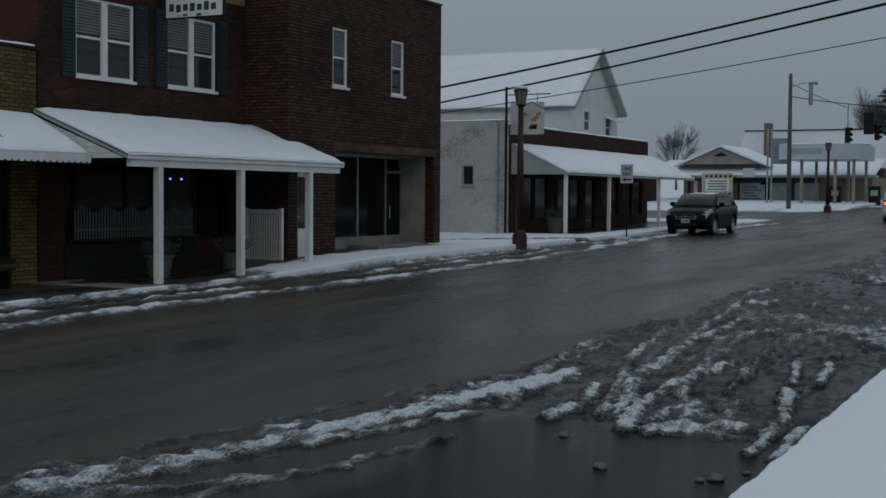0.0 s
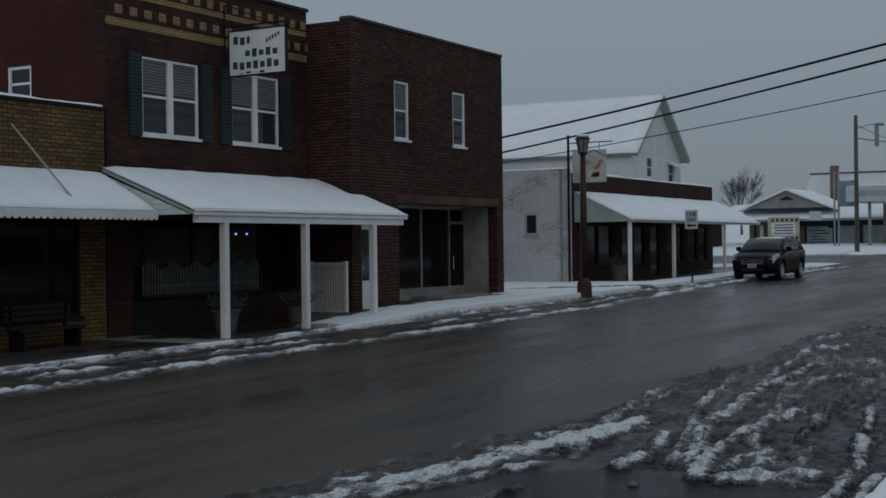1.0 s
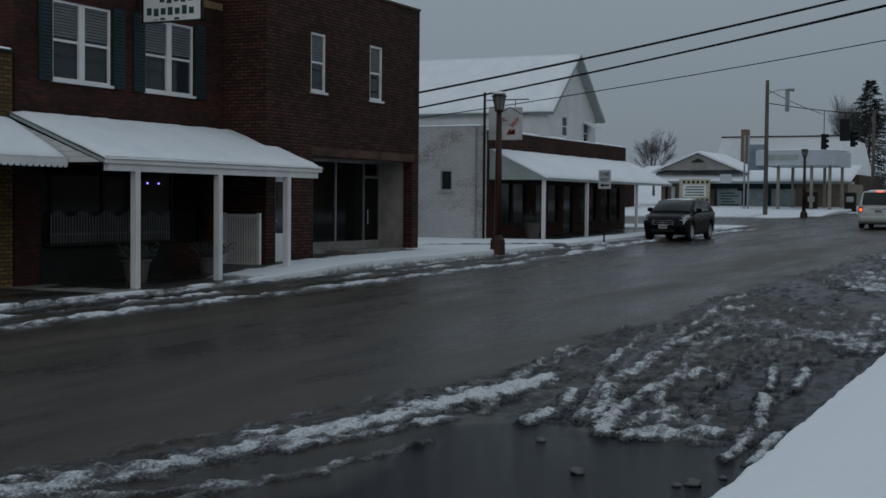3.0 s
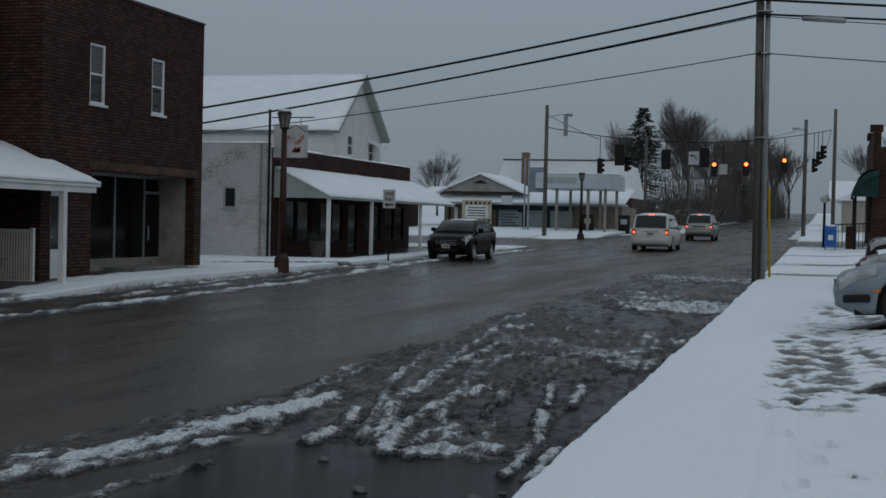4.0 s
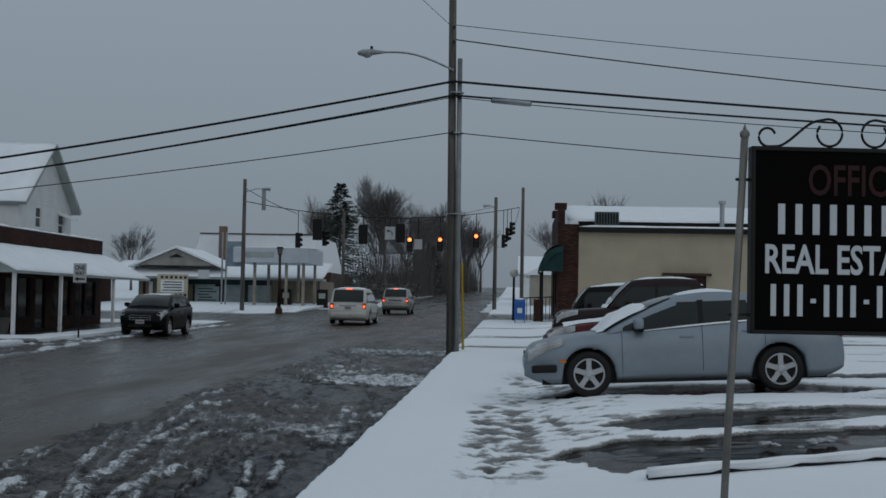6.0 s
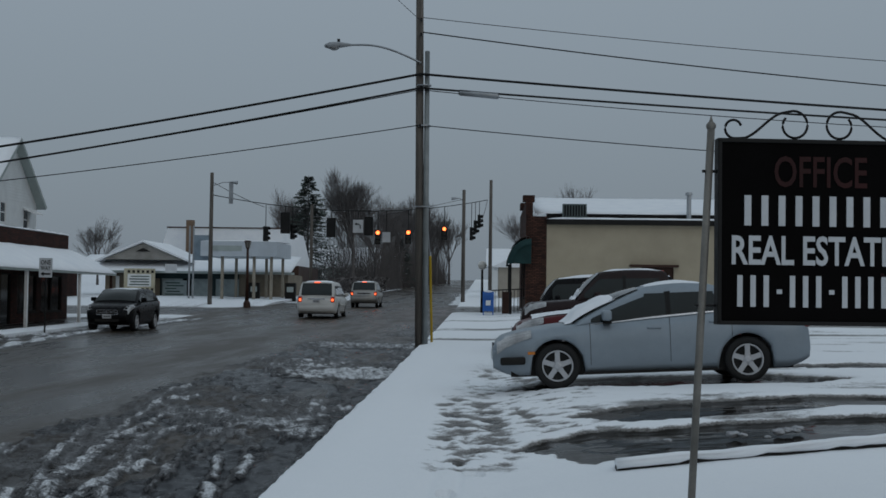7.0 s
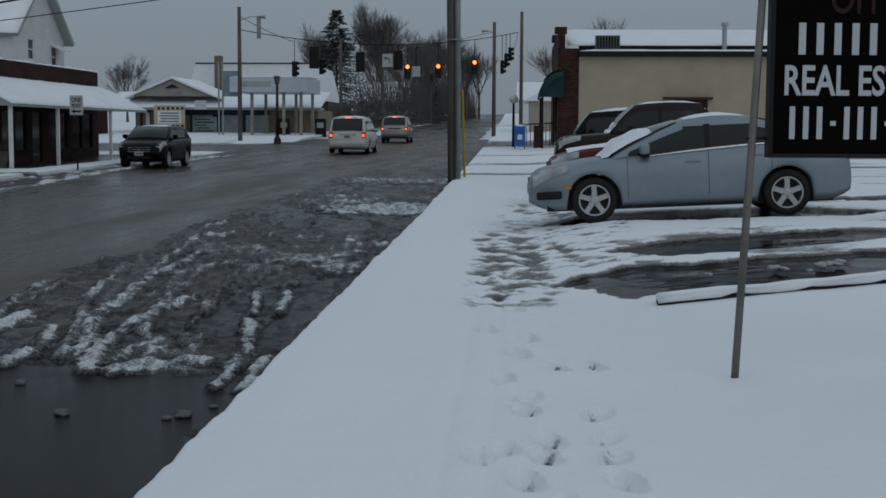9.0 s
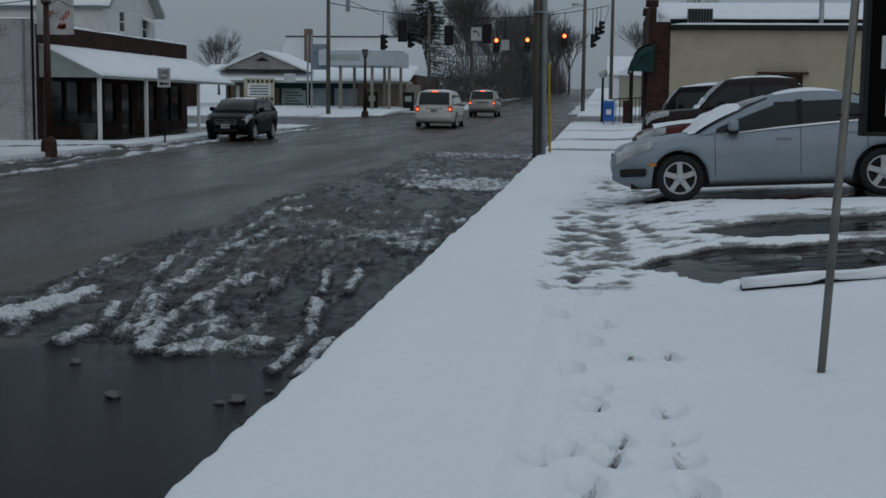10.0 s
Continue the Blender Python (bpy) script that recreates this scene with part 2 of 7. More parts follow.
M_WOODPOLE = plain("weathered_pole_wood", (0.145, 0.13, 0.115), 0.85, var=0.45, scale=10, stretch=(3, 3, 0.25), relief=0.5)
M_GALV = plain("galvanised_steel", (0.36, 0.38, 0.40), 0.45, 0.7)
M_RUST = plain("brown_painted_steel", (0.058, 0.030, 0.022), 0.5, 0.2, var=0.35)
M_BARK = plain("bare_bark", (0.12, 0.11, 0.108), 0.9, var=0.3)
# needle green lightened and greyed: distance haze put into the colour
M_NEEDLE = plain("hazy_evergreen", (0.085, 0.105, 0.095), 0.9, var=0.4)
M_TAN = plain("tan_stucco", (0.40, 0.35, 0.26), 0.85, var=0.1, scale=3)
M_RUBBER = plain("tyre_rubber", (0.018, 0.018, 0.018), 0.75)
M_RIM = plain("alloy_rim", (0.46, 0.47, 0.49), 0.35, 0.25, var=0.1)
M_CHROME = plain("chrome", (0.65, 0.66, 0.68), 0.15, 1.0, var=0.1)
M_CARGLASS = glass_mat("tinted_car_glass", (0.010, 0.014, 0.014), 0.02, spec=0.42)
M_TAIL = plain("red_tail_lens", (0.35, 0.015, 0.012), 0.2)
M_TAILGLOW = glow("lit_tail_lamp", (1.0, 0.13, 0.04), 2.2)
M_LENS = plain("clear_lamp_lens", (0.46, 0.47, 0.48), 0.1, var=0.6, scale=9, relief=0)
M_AMBER = plain("amber_lens", (0.6, 0.2, 0.03), 0.2)


# ---------- building helpers ----------
def box(bm, x0, x1, y0, y1, z0, z1, bevel=0.0):
    r = bmesh.ops.create_cube(bm, size=1.0)
    vs = r["verts"]
    bmesh.ops.scale(bm, vec=(abs(x1 - x0), abs(y1 - y0), abs(z1 - z0)), verts=vs)
    bmesh.ops.translate(bm, vec=((x0 + x1) / 2, (y0 + y1) / 2, (z0 + z1) / 2), verts=vs)
    if bevel:
        es = list({e for v in vs for e in v.link_edges})
        bmesh.ops.bevel(bm, geom=es, offset=bevel, segments=2, affect="EDGES", profile=0.6)
    return vs


def tube(bm, p0, p1, r0, r1=None, seg=12, caps=True):
    p0, p1 = Vector(p0), Vector(p1)
    r1 = r0 if r1 is None else r1
    d = p1 - p0
    m = Matrix.Translation((p0 + p1) / 2) @ d.to_track_quat("Z", "Y").to_matrix().to_4x4()
    bmesh.ops.create_cone(bm, cap_ends=caps, segments=seg, radius1=r0, radius2=r1, depth=d.length, matrix=m)


def prism(bm, pts, axis, a, b):
    """A solid from a polygon in the plane across axis ('x' or 'y'), from a to b along it."""
    def at(u, w, k):
        return (k, u, w) if axis == "x" else (u, k, w)
    f = [bm.verts.new(at(u, w, a)) for u, w in pts]
    g = [bm.verts.new(at(u, w, b)) for u, w in pts]
    n = len(pts)
    bm.faces.new(f)
    bm.faces.new(g[::-1])
    for i in range(n):
        bm.faces.new((f[i], g[i], g[(i + 1) % n], f[(i + 1) % n]))
    bmesh.ops.recalc_face_normals(bm, faces=bm.faces)


def link_mesh(name, bm, mat, smooth=False):
    me = bpy.data.meshes.new(name)
    bmesh.ops.recalc_face_normals(bm, faces=bm.faces)
    bm.to_mesh(me)
    bm.free()
    me.materials.append(mat)
    if smooth:
        me.polygons.foreach_set("use_smooth", [True] * len(me.polygons))
    return new(name, me)


def part(name, bm, mat, parent, label="", smooth=False):
    ob = link_mesh(name, bm, mat, smooth)
    ob.parent = parent
    if label:
        tagged(ob, label)
    return ob


def thing(name, label, category, group="", kind="", at=None):
    ob = new(name)
    ob.empty_display_size = 0.2
    if at is not None:
        ob.matrix_basis = at
    return tagged(ob, label, category, group, kind)


def single(name, bm, mat, label, category, group="", kind="", smooth=False):
    return tagged(link_mesh(name, bm, mat, smooth), label, category, group, kind)


def bx(name, dims, mat, parent, label="", bevel=0.0):
    bm = bmesh.new()
    box(bm, *dims, bevel)
    return part(name, bm, mat, parent, label)


# ---------- the lie of the land ----------
def street_z(y):
    if y < 50:
        return 0.010 * y
    if y < 90:
        return 0.5 + 0.014 * (y - 50)
    if y < 300:
        return 1.06 + 0.022 * (y - 90)
    return 5.68


def step01(a, b, v):
    k = min(1.0, max(0.0, (v - a) / (b - a)))
    return k * k * (3 - 2 * k)


def kerb_left(y):
    return -15.75 + 0.5 * step01(22, 36, y)


def kerb_right(y):
    return -1.86 - 0.0035 * max(0, min(y, 20) - 5) - 0.0068 * max(0, y - 20)


def lot_z(x, y):
    rise = 0.015 * max(0, min(y, 19) - 8) - 0.0045 * max(0, min(y, 40) - 19)
    off = 0.18 + rise * step01(-0.1, 1.3, x)
    off += (0.065 - 0.022 * step01(15, 18.5, y)) * max(0, min(x, 4) - 1) + 0.01 * max(0, x - 4)
    return street_z(y) + off


def road_z(x, y):
    fall = 0.24 - 0.12 * step01(22, 45, y)
    k = max(0.0, -6.0 - x) / 9.5
    z = street_z(y) - fall * k * (1 - step01(60, 75, y))
    return z - 0.08 * step01(-6.0, -1.6, x) * (1 - step01(60, 75, y))


def walk_z(y):
    return street_z(y) - 0.18 * (1 - step01(23, 28, y)) - 0.01
# ---------- ground, road, pavements ----------
def grid_mesh(name, xs, ys, height, snow, mat, wet=None):
    """One sheet over the rows xs and ys, with a vertex layer that says how much snow lies where."""
    nx, ny = len(xs), len(ys)
    co = [(x, y, height(x, y)) for y in ys for x in xs]
    faces = [(j * nx + i, j * nx + i + 1, (j + 1) * nx + i + 1, (j + 1) * nx + i) for j in range(ny - 1) for i in range(nx - 1)]
    me = bpy.data.meshes.new(name)
    me.from_pydata(co, [], faces)
    lay = me.attributes.new("snow", "FLOAT", "POINT")
    lay.data.foreach_set("value", [snow(x, y) for y in ys for x in xs])
    if wet:
        me.attributes.new("wet", "FLOAT", "POINT").data.foreach_set("value", [wet(x, y) for y in ys for x in xs])
    me.polygons.foreach_set("use_smooth", [True] * len(me.polygons))
    me.materials.append(mat)
    return new(name, me)


def spaced(a, b, d):
    k = max(1, round((b - a) / d))
    return [a + (b - a) * i / k for i in range(k)]


def fbm(x, y, s, o=4):
    return noise.fractal(Vector((x * s, y * s, 3.7)), 1.0, 2.0, o)


# streaks of snow pushed up by tyres: ends, bow, width, how white
STREAKS = [
    (-6.0, 5.4, -5.3, 10.2, 0.05, 0.08, 0.56), (-4.75, 5.6, -4.15, 8.3, 0.05, 0.07, 0.62), (-3.5, 12.6, -4.35, 17.5, -0.12, 0.06, 0.72), (-2.95, 12.0, -3.5, 17.0, -0.1, 0.05, 0.66), (-4.55, 10.2, -5.0, 13.5, -0.05, 0.06, 0.66),
    (-5.5, 5.6, -4.95, 8.2, 0.06, 0.22, 0.8), (-4.98, 8.0, -4.5, 11.6, 0.05, 0.20, 0.95), (-4.85, 7.5, -4.4, 9.2, 0.0, 0.10, 0.8),
    (-5.0, 5.9, -4.3, 7.1, 0.04, 0.09, 0.7), (-3.82, 9.4, -4.05, 11.0, 0.05, 0.10, 0.8), (-3.36, 9.6, -4.2, 16.2, -0.28, 0.09, 0.85),
    (-3.17, 9.2, -3.35, 13.1, -0.22, 0.09, 0.85), (-2.16, 8.9, -2.5, 11.7, 0.08, 0.09, 0.85), (-1.95, 8.8, -2.02, 10.0, 0.0, 0.08, 0.85),
    (-2.59, 12.2, -2.83, 13.6, 0.03, 0.055, 0.9), (-2.35, 12.3, -2.52, 13.7, 0.03, 0.06, 0.95), (-2.95, 9.4, -2.5, 9.8, 0.05, 0.17, 0.85),
    (-4.3, 17.9, -3.75, 17.4, 0.0, 0.5, 0.66), (-2.95, 17.0, -2.3, 16.3, 0.0, 0.55, 0.74), (-3.1, 26.2, -2.5, 26.5, 0.0, 1.3, 0.85),
    (-4.3, 27.4, -3.95, 30.0, 0.0, 0.4, 0.66), (-4.4, 37.4, -2.6, 38.3, 0.0, 1.3, 0.75), (-3.95, 11.3, -4.5, 15.3, 0.1, 0.12, 0.55),
    (-3.3, 11.0, -4.0, 18.6, -0.15, 0.10, 0.6), (-4.3, 13.0, -5.3, 22.0, 0.0, 0.14, 0.55), (-3.0, 13.5, -3.7, 20.0, 0.1, 0.10, 0.55),
    (-2.2, 19.5, -2.8, 24.0, 0.1, 0.12, 0.55), (-2.6, 14.4, -3.1, 16.0, 0.05, 0.11, 0.66), (-2.3, 33.0, -2.1, 44.0, 0.0, 0.35, 0.62),
    (-3.55, 9.8, -4.9, 16.0, -0.1, 0.07, 0.76), (-3.0, 10.2, -3.7, 14.2, -0.15, 0.06, 0.74), (-2.75, 10.4, -3.2, 14.0, -0.1, 0.05, 0.66), (-4.3, 9.6, -5.2, 14.0, -0.1, 0.08, 0.74), (-2.3, 10.6, -2.7, 14.6, 0.05, 0.05, 0.62), (-3.9, 12.5, -4.8, 19.0, -0.1, 0.09, 0.72),
    (-3.2, 46.0, -2.6, 58.0, 0.0, 0.6, 0.62), (-4.1, 15.0, -3.7, 16.2, 0.0, 0.18, 0.7), (-2.3, 21.5, -2.0, 22.5, 0.0, 0.2, 0.62),
]


def streak(x, y):
    best = 0.0
    for x0, y0, x1, y1, bow, w, white in STREAKS:
        if y < min(y0, y1) - 1.6 or y > max(y0, y1) + 1.6 or x < min(x0, x1) - 1.2 or x > max(x0, x1) + 1.2:
            continue
        dx, dy = x1 - x0, y1 - y0
        k = ((x - x0) * dx + (y - y0) * dy) / (dx * dx + dy * dy)
        kk = min(1.0, max(0.0, k))
        b = bow * math.sin(math.pi * kk)
        d = math.hypot(x - x0 - dx * kk - b, (y - y0 - dy * kk) * (0.5 if w > 0.3 else 0.8))
        d += w * ((0.42 if w > 0.3 else 0.16) * fbm(x, y, 3.0) + 0.4 * fbm(x, y, 9.0))
        best = max(best, 0.94 * white * (0.92 + 0.16 * fbm(x, y, 5.0)) * (1 - step01(0.45 * w, 1.15 * w, d)))
    return best


def slush_zone(x, y):
    """Grey churned slush along the right-hand parking lane."""
    left = -5.0 - 0.05 * (min(y, 20) - 9) + 0.016 * max(0, y - 26) + 0.25 * fbm(0.3 * x, y, 0.5) + 0.12 * fbm(x, y, 2.2)
    k = step01(left - 0.2, left + 0.2, x) * step01(9.0, 9.6, y + 0.5 * fbm(x, y, 1.6)) * (1 - step01(30, 62, y))
    return k


def road_snow(x, y):
    v = 0.0
    if x > -6.4 and y < 62:
        z = slush_zone(x, y)
        rut = fbm(x * 2.6 + y * 0.28, y * 0.25, 1.5)
        groove = abs(fbm((x + 0.11 * y) * 2.2, y * 0.22, 1.3, 3))
        wet = step01(0.02, 0.3, fbm(x + 0.1 * y, y * 0.5, 0.55, 2) + 0.25 * step01(-3.4, -2.4, x + 0.06 * (y - 12)) * step01(11.5, 13, y)) * 0.4
        v = z * (1 - wet) * (0.37 + 0.38 * (1 - min(1, groove * 3.2)) * step01(-0.35, 0.25, fbm(x, y, 0.9)) + 0.14 * fbm(x, y, 2.6) + 0.12 * fbm(x, y, 9.0))
        band = (1 - step01(0.2, 0.75, abs(x + 5.0 - 0.14 * (y - 9) + 0.2 * fbm(x, y, 1.5)))) * (1 - step01(10.5, 13.0, y)) if y < 13 else 0
        v = max(v, band * (0.44 + 0.34 * fbm(x, y, 2.5) + 0.3 * fbm(x, y, 8.0)))
        v = max(v, streak(x, y))
        gut = 1 - step01(0.05, 0.28, kerb_right(y) - x)
        v = max(v, gut * (0.22 + 0.45 * fbm(x, y, 2.0)))
    k = kerb_left(y)
    d = x - k
    if 0 <= d < 3.6 and y < 66:
        t = fbm(x * 1.5, y * 0.5, 1.6)
        c0 = 2.45 - 1.2 * step01(26, 46, y)
        a = 1 - step01(0.12, 0.45, abs(d - c0 + 0.15 * fbm(0, y, 0.6)))
        a2 = 1 - step01(0.06, 0.3, abs(d - c0 * 0.5 + 0.15 * fbm(3, y, 0.5)))
        c = 1 - step01(0.06, 0.3, abs(d - 0.15))
        crumb = 0.3 * fbm(x, y, 5.0, 3)
        v = max(v, a * (0.72 + 0.4 * t + crumb), a2 * (0.55 + 0.6 * t + crumb), c * (0.66 + 0.5 * t + crumb), 0.24 + 0.2 * t if d < c0 else 0)
    far = 0.0
    if y > 90:
        far = step01(92, 97, y) * max(1 - step01(-12.0, -11.0, x + 0.6 * fbm(0, y, 0.2)), step01(-3.6, -2.9, x + 0.4 * fbm(5, y, 0.2)))
    return max(v, far)


def road_wet(x, y):
    """Standing water: before the end of the slush, along the gutter and in low spots of the lane."""
    if x < -5.6 or y > 60:
        return 0.0
    n = fbm(x, y, 0.8, 3)
    a = (1 - step01(9.0, 9.9, y + 0.4 * n)) * step01(-4.7, -3.7, x + 0.25 * (y - 6) * (y < 6) + 0.5 * n) * step01(4.0, 5.0, y)
    b = step01(-0.75, -0.35, x - kerb_right(y) + 0.3 * n) * (1 - step01(35, 50, y))
    c = step01(0.12, 0.3, fbm(x + 0.1 * y, y * 0.4, 0.7, 2)) * slush_zone(x, y)
    return max(a, 0.9 * b, c)


def road_height(x, y):
    z = road_z(x, y)
    if y < 60 and (x > -6.6 or x < kerb_left(y) + 3.6):
        s = road_snow(x, y)
        z += (0.12 if x < -9 else 0.09) * max(0, s - 0.25) + 0.05 * slush_zone(x, y) * step01(0.0, 0.5, kerb_right(y) - x) * (0.6 * fbm(x, y, 4.5, 5) + 0.35 * fbm((x + 0.11 * y) * 2.4, y * 0.5, 4.0, 4)) * (y < 60) + 0.03 * step01(0.25, 0.45, s) * fbm(x, y, 5.5, 4)
    return z


ys_road = spaced(-12, 3.5, 0.5) + spaced(3.5, 8, 0.04) + spaced(8, 15, 0.05) + spaced(15, 30, 0.1) + spaced(30, 62, 0.25) + spaced(62, 330, 4) + [330]
xs_right = spaced(-6.6, -1.6, 0.04) + [-1.6]
xs_left = spaced(-16.0, -10.5, 0.09) + spaced(-10.5, -6.6, 0.25) + [-6.6]
xs_road = xs_left[:-1] + xs_right
road = grid_mesh("road", xs_road, ys_road, road_height, road_snow, M_ROAD, road_wet)
tagged(road, "wet dark asphalt street with grey slush and snow ridges", "road", kind="structure")


def bare(x, y):
    """Stalls where the wet asphalt shows: the pool by the timber, the next stall and beyond the car. The patch below
    the car is wet ground and also paints the car's shadow.
    """
    if y < 10 or y > 30 or x < 0:
        return 0.0
    n = 0.22 * fbm(x, y, 0.9, 3) + 0.10 * fbm(x, y, 3.5, 3)
    best = 0.0
    # third entry darkens the ground below the sedan, doubling as its contact shadow
    for c, w, x0, x1 in ((12.9 + 0.08 * x, 1.08, 0.25, 12), (15.25 + 0.14 * x, 0.86, 0.95, 14), (19.65, 1.0, 0.5, 5.6), (22.3 + 0.1 * x, 0.7, 4.6, 8.0)):
        taper = min(1.0, max(0.0, (x - x0 + n) / 0.9)) ** 0.5 * (1 - step01(x1 - 1.2, x1, x + 2 * n))
        e = w * taper - abs(y - c + n)
        best = max(best, step01(-0.05, 0.12, e))
    return best


def lot_wet(x, y):
    return bare(x, y) * step01(-0.25, 0.1, fbm(x, y, 0.6, 2) + 0.2) if y < 18 else 0.5 * bare(x, y)


def lot_snow(x, y):
    v = 0.97
    if y > 12 and x > 0.8:
        v -= 0.55 * max(0.0, fbm(x, y * 1.6, 0.55) - 0.05) * step01(12, 14, y) * step01(0.8, 2.0, x)
    # puddle by the timber edging, tyre lanes, the painted car shadow and the trodden path
    v = min(v, 1 - 1.15 * bare(x, y))
    p = (1 - step01(0.25, 0.6, abs(x + 0.1 + 0.02 * y - 0.2))) * step01(10.8, 12.2, y) * (1 - step01(15.5, 22, y))
    v = min(v, 0.97 - p * (0.34 + 0.8 * fbm(x, y, 3.2)))
    p = (1 - step01(0.5, 1.3, abs(x - 0.5))) * step01(11.5, 13, y) * (1 - step01(24, 30, y))
    v = min(v, 0.97 - p * (0.17 + 0.6 * fbm(x, y, 3.4)))
    for c, w, d in ((38.5, 1.0, 0.6), (47, 1.6, 0.5), (57, 1.0, 0.6), (63, 0.8, 0.35)):
        v = min(v, 1 - d * (1 - step01(w * 0.5, w, abs(y - c))) * (0.8 + 0.5 * fbm(x, y, 0.6)))
    # slush colour at each toe: painted shade inside the print, and some trodden-through snow
    for fx, fy, a in FEET:
        if abs(x - fx) < 0.2 and abs(y - fy) < 0.2:
            q = ((x - fx) / 0.055) ** 2 + ((y - fy - 0.09) / 0.04) ** 2
            v = min(v, 0.97 - (0.30 + 0.4 * fbm(fx * 9, fy * 5, 1.0)) * (1 - step01(0.3, 1.4, q)))
    if y > 72:
        v = min(v, 1 - 0.75 * (1 - step01(5.5, 6.5, abs(y - 79))))
    return v


FEET = [(-0.18, 8.15, 0.1), (-0.03, 7.64, -0.1), (-0.05, 7.28, 0.2), (-0.09, 9.07, 0.3), (-0.16, 6.4, 0.1), (-0.26, 11.9, 0.1), (-0.12, 11.1, 0.2), (-0.33, 10.08, 0.1), (0.14, 8.56, 0.5),
        (0.38, 8.66, 0.4), (0.07, 6.61, 0.2), (0.34, 7.22, -0.3), (0.36, 6.7, -0.4), (0.37, 6.29, -0.3), (0.04, 6.3, 0.2), (-0.27, 6.29, 0.1), (-0.05, 5.88, 0.2), (0.39, 5.87, 0.3), (0.12, 5.5, 0.1), (-0.2, 5.3, 0.0), (0.3, 5.1, 0.2), (-0.02, 9.7, 0.2)]


def wobble(y):
    return 0.03 * fbm(0, y, 1.2) + 0.012 * fbm(5, y, 4.0) if 3 < y < 40 else 0.0


def lot_height(x, y):
    z = lot_z(x, y)
    s = lot_snow(x, y)
    z += 0.085 * (min(1, max(0, s)) - 1) + 0.012 * fbm(x, y, 0.8)
    if y < 30:
        z += 0.006 * fbm(x, y, 4) + (0.018 * fbm(x, y, 3.2) if 11 < y < 24 and abs(x - 0.2) < 1.0 else 0)
    for fx, fy, a in FEET:
        if abs(x - fx) < 0.3 and abs(y - fy) < 0.3:
            u, w = (x - fx) * math.cos(a) + (y - fy) * math.sin(a), (y - fy) * math.cos(a) - (x - fx) * math.sin(a)
            q = (u / 0.068) ** 2 + (w / 0.16) ** 2
            z += -0.07 * (1 - step01(0.6, 1.3, q)) + 0.010 * (1 - step01(0.0, 0.6, abs(q - 1.7)))
    # two faint ruts along the trodden line, and soft hollows of older steps
    if 3 < y < 14:
        z -= 0.014 * sum(1 - step01(0.015, 0.06, abs(x - c + 0.05 * fbm(c, y, 0.9) + 0.02 * fbm(c, y, 4))) for c in (-0.46, -0.24))
        z += 0.016 * (1 - step01(0.3, 0.6, abs(x - 0.05))) * fbm(x, y, 2.4, 3)
    # rounded edge of the bank
    e = x - kerb_right(y) - wobble(y)
    z -= 0.30 * (1 - step01(-0.05, 0.13, e)) + 0.05 * (1 - step01(0, 0.5, e))
    return z


xs_lot = spaced(-0.12, 0.3, 0.03) + spaced(0.3, 1.2, 0.06) + spaced(1.2, 2.5, 0.025) + spaced(2.5, 8, 0.08) + spaced(8, 16, 0.4) + spaced(16, 60, 4) + [60]
ys_lot = spaced(-12, 3.5, 0.5) + spaced(3.5, 9, 0.03) + spaced(9, 14, 0.05) + spaced(14, 21, 0.07) + spaced(21, 30, 0.15) + spaced(30, 70, 0.5) + spaced(70, 330, 5) + [330]
nx, ny = len(xs_lot), len(ys_lot)
co, sn, wt = [], [], []
for y in ys_lot:
    for u in xs_lot:
        x = kerb_right(y) + u + wobble(y)
        co.append((x, y, lot_height(x, y)))
        sn.append(lot_snow(x, y))
        wt.append(lot_wet(x, y))
me = bpy.data.meshes.new("snowy_verge")
me.from_pydata(co, [], [(j * nx + i, j * nx + i + 1, (j + 1) * nx + i + 1, (j + 1) * nx + i) for j in range(ny - 1) for i in range(nx - 1)])
me.attributes.new("snow", "FLOAT", "POINT").data.foreach_set("value", sn)
me.polygons.foreach_set("use_smooth", [True] * len(me.polygons))
me.attributes.new("wet", "FLOAT", "POINT").data.foreach_set("value", wt)
me.materials.append(M_LOT)
verge = tagged(new("pavement_east", me), "snow-covered sidewalk and parking lot with footprints and puddles", "snowy ground", kind="structure")


# left pavement: slab with kerb face
def pave_snow(x, y):
    k = kerb_left(y)
    n = fbm(x, y, 1.2)
    v = 0.05
    if y > 22.5:
        v = step01(22.5, 24.5, y + 0.4 * n) * 0.98
        if x < -16.6 and y < 34:
            v *= step01(0.0, 1.0, (x + 17.8) / 0.9 + 0.4 * n)
    v = max(v, (1 - step01(0.05, 0.30, x * -1 + k + 0.0)) * (0.75 + 0.5 * n))
    if 42.8 < y < 58.5 and x < -16.5:
        v = 0.1 + 0.2 * n
    if y > 34.5:
        v -= 0.75 * (1 - step01(0.35, 0.8, abs(y - 39.3 - (x + 16) * 0.9 + 0.3 * n)))
    if y > 60:
        v = 0.9 - 0.85 * (1 - step01(4.5, 7, abs(y - 76))) + 0.2 * n
    if x < -19.5 and y < 34:
        v = 0.5
    return v


def pave_height(x, y):
    return walk_z(y) + (0.06 if pave_snow(x, y) > 0.6 else 0.0) * 1.0 + 0.012 * fbm(x, y, 1.0) - 0.10 * step01(58, 64, y) + 0.25 * step01(86, 92, y)


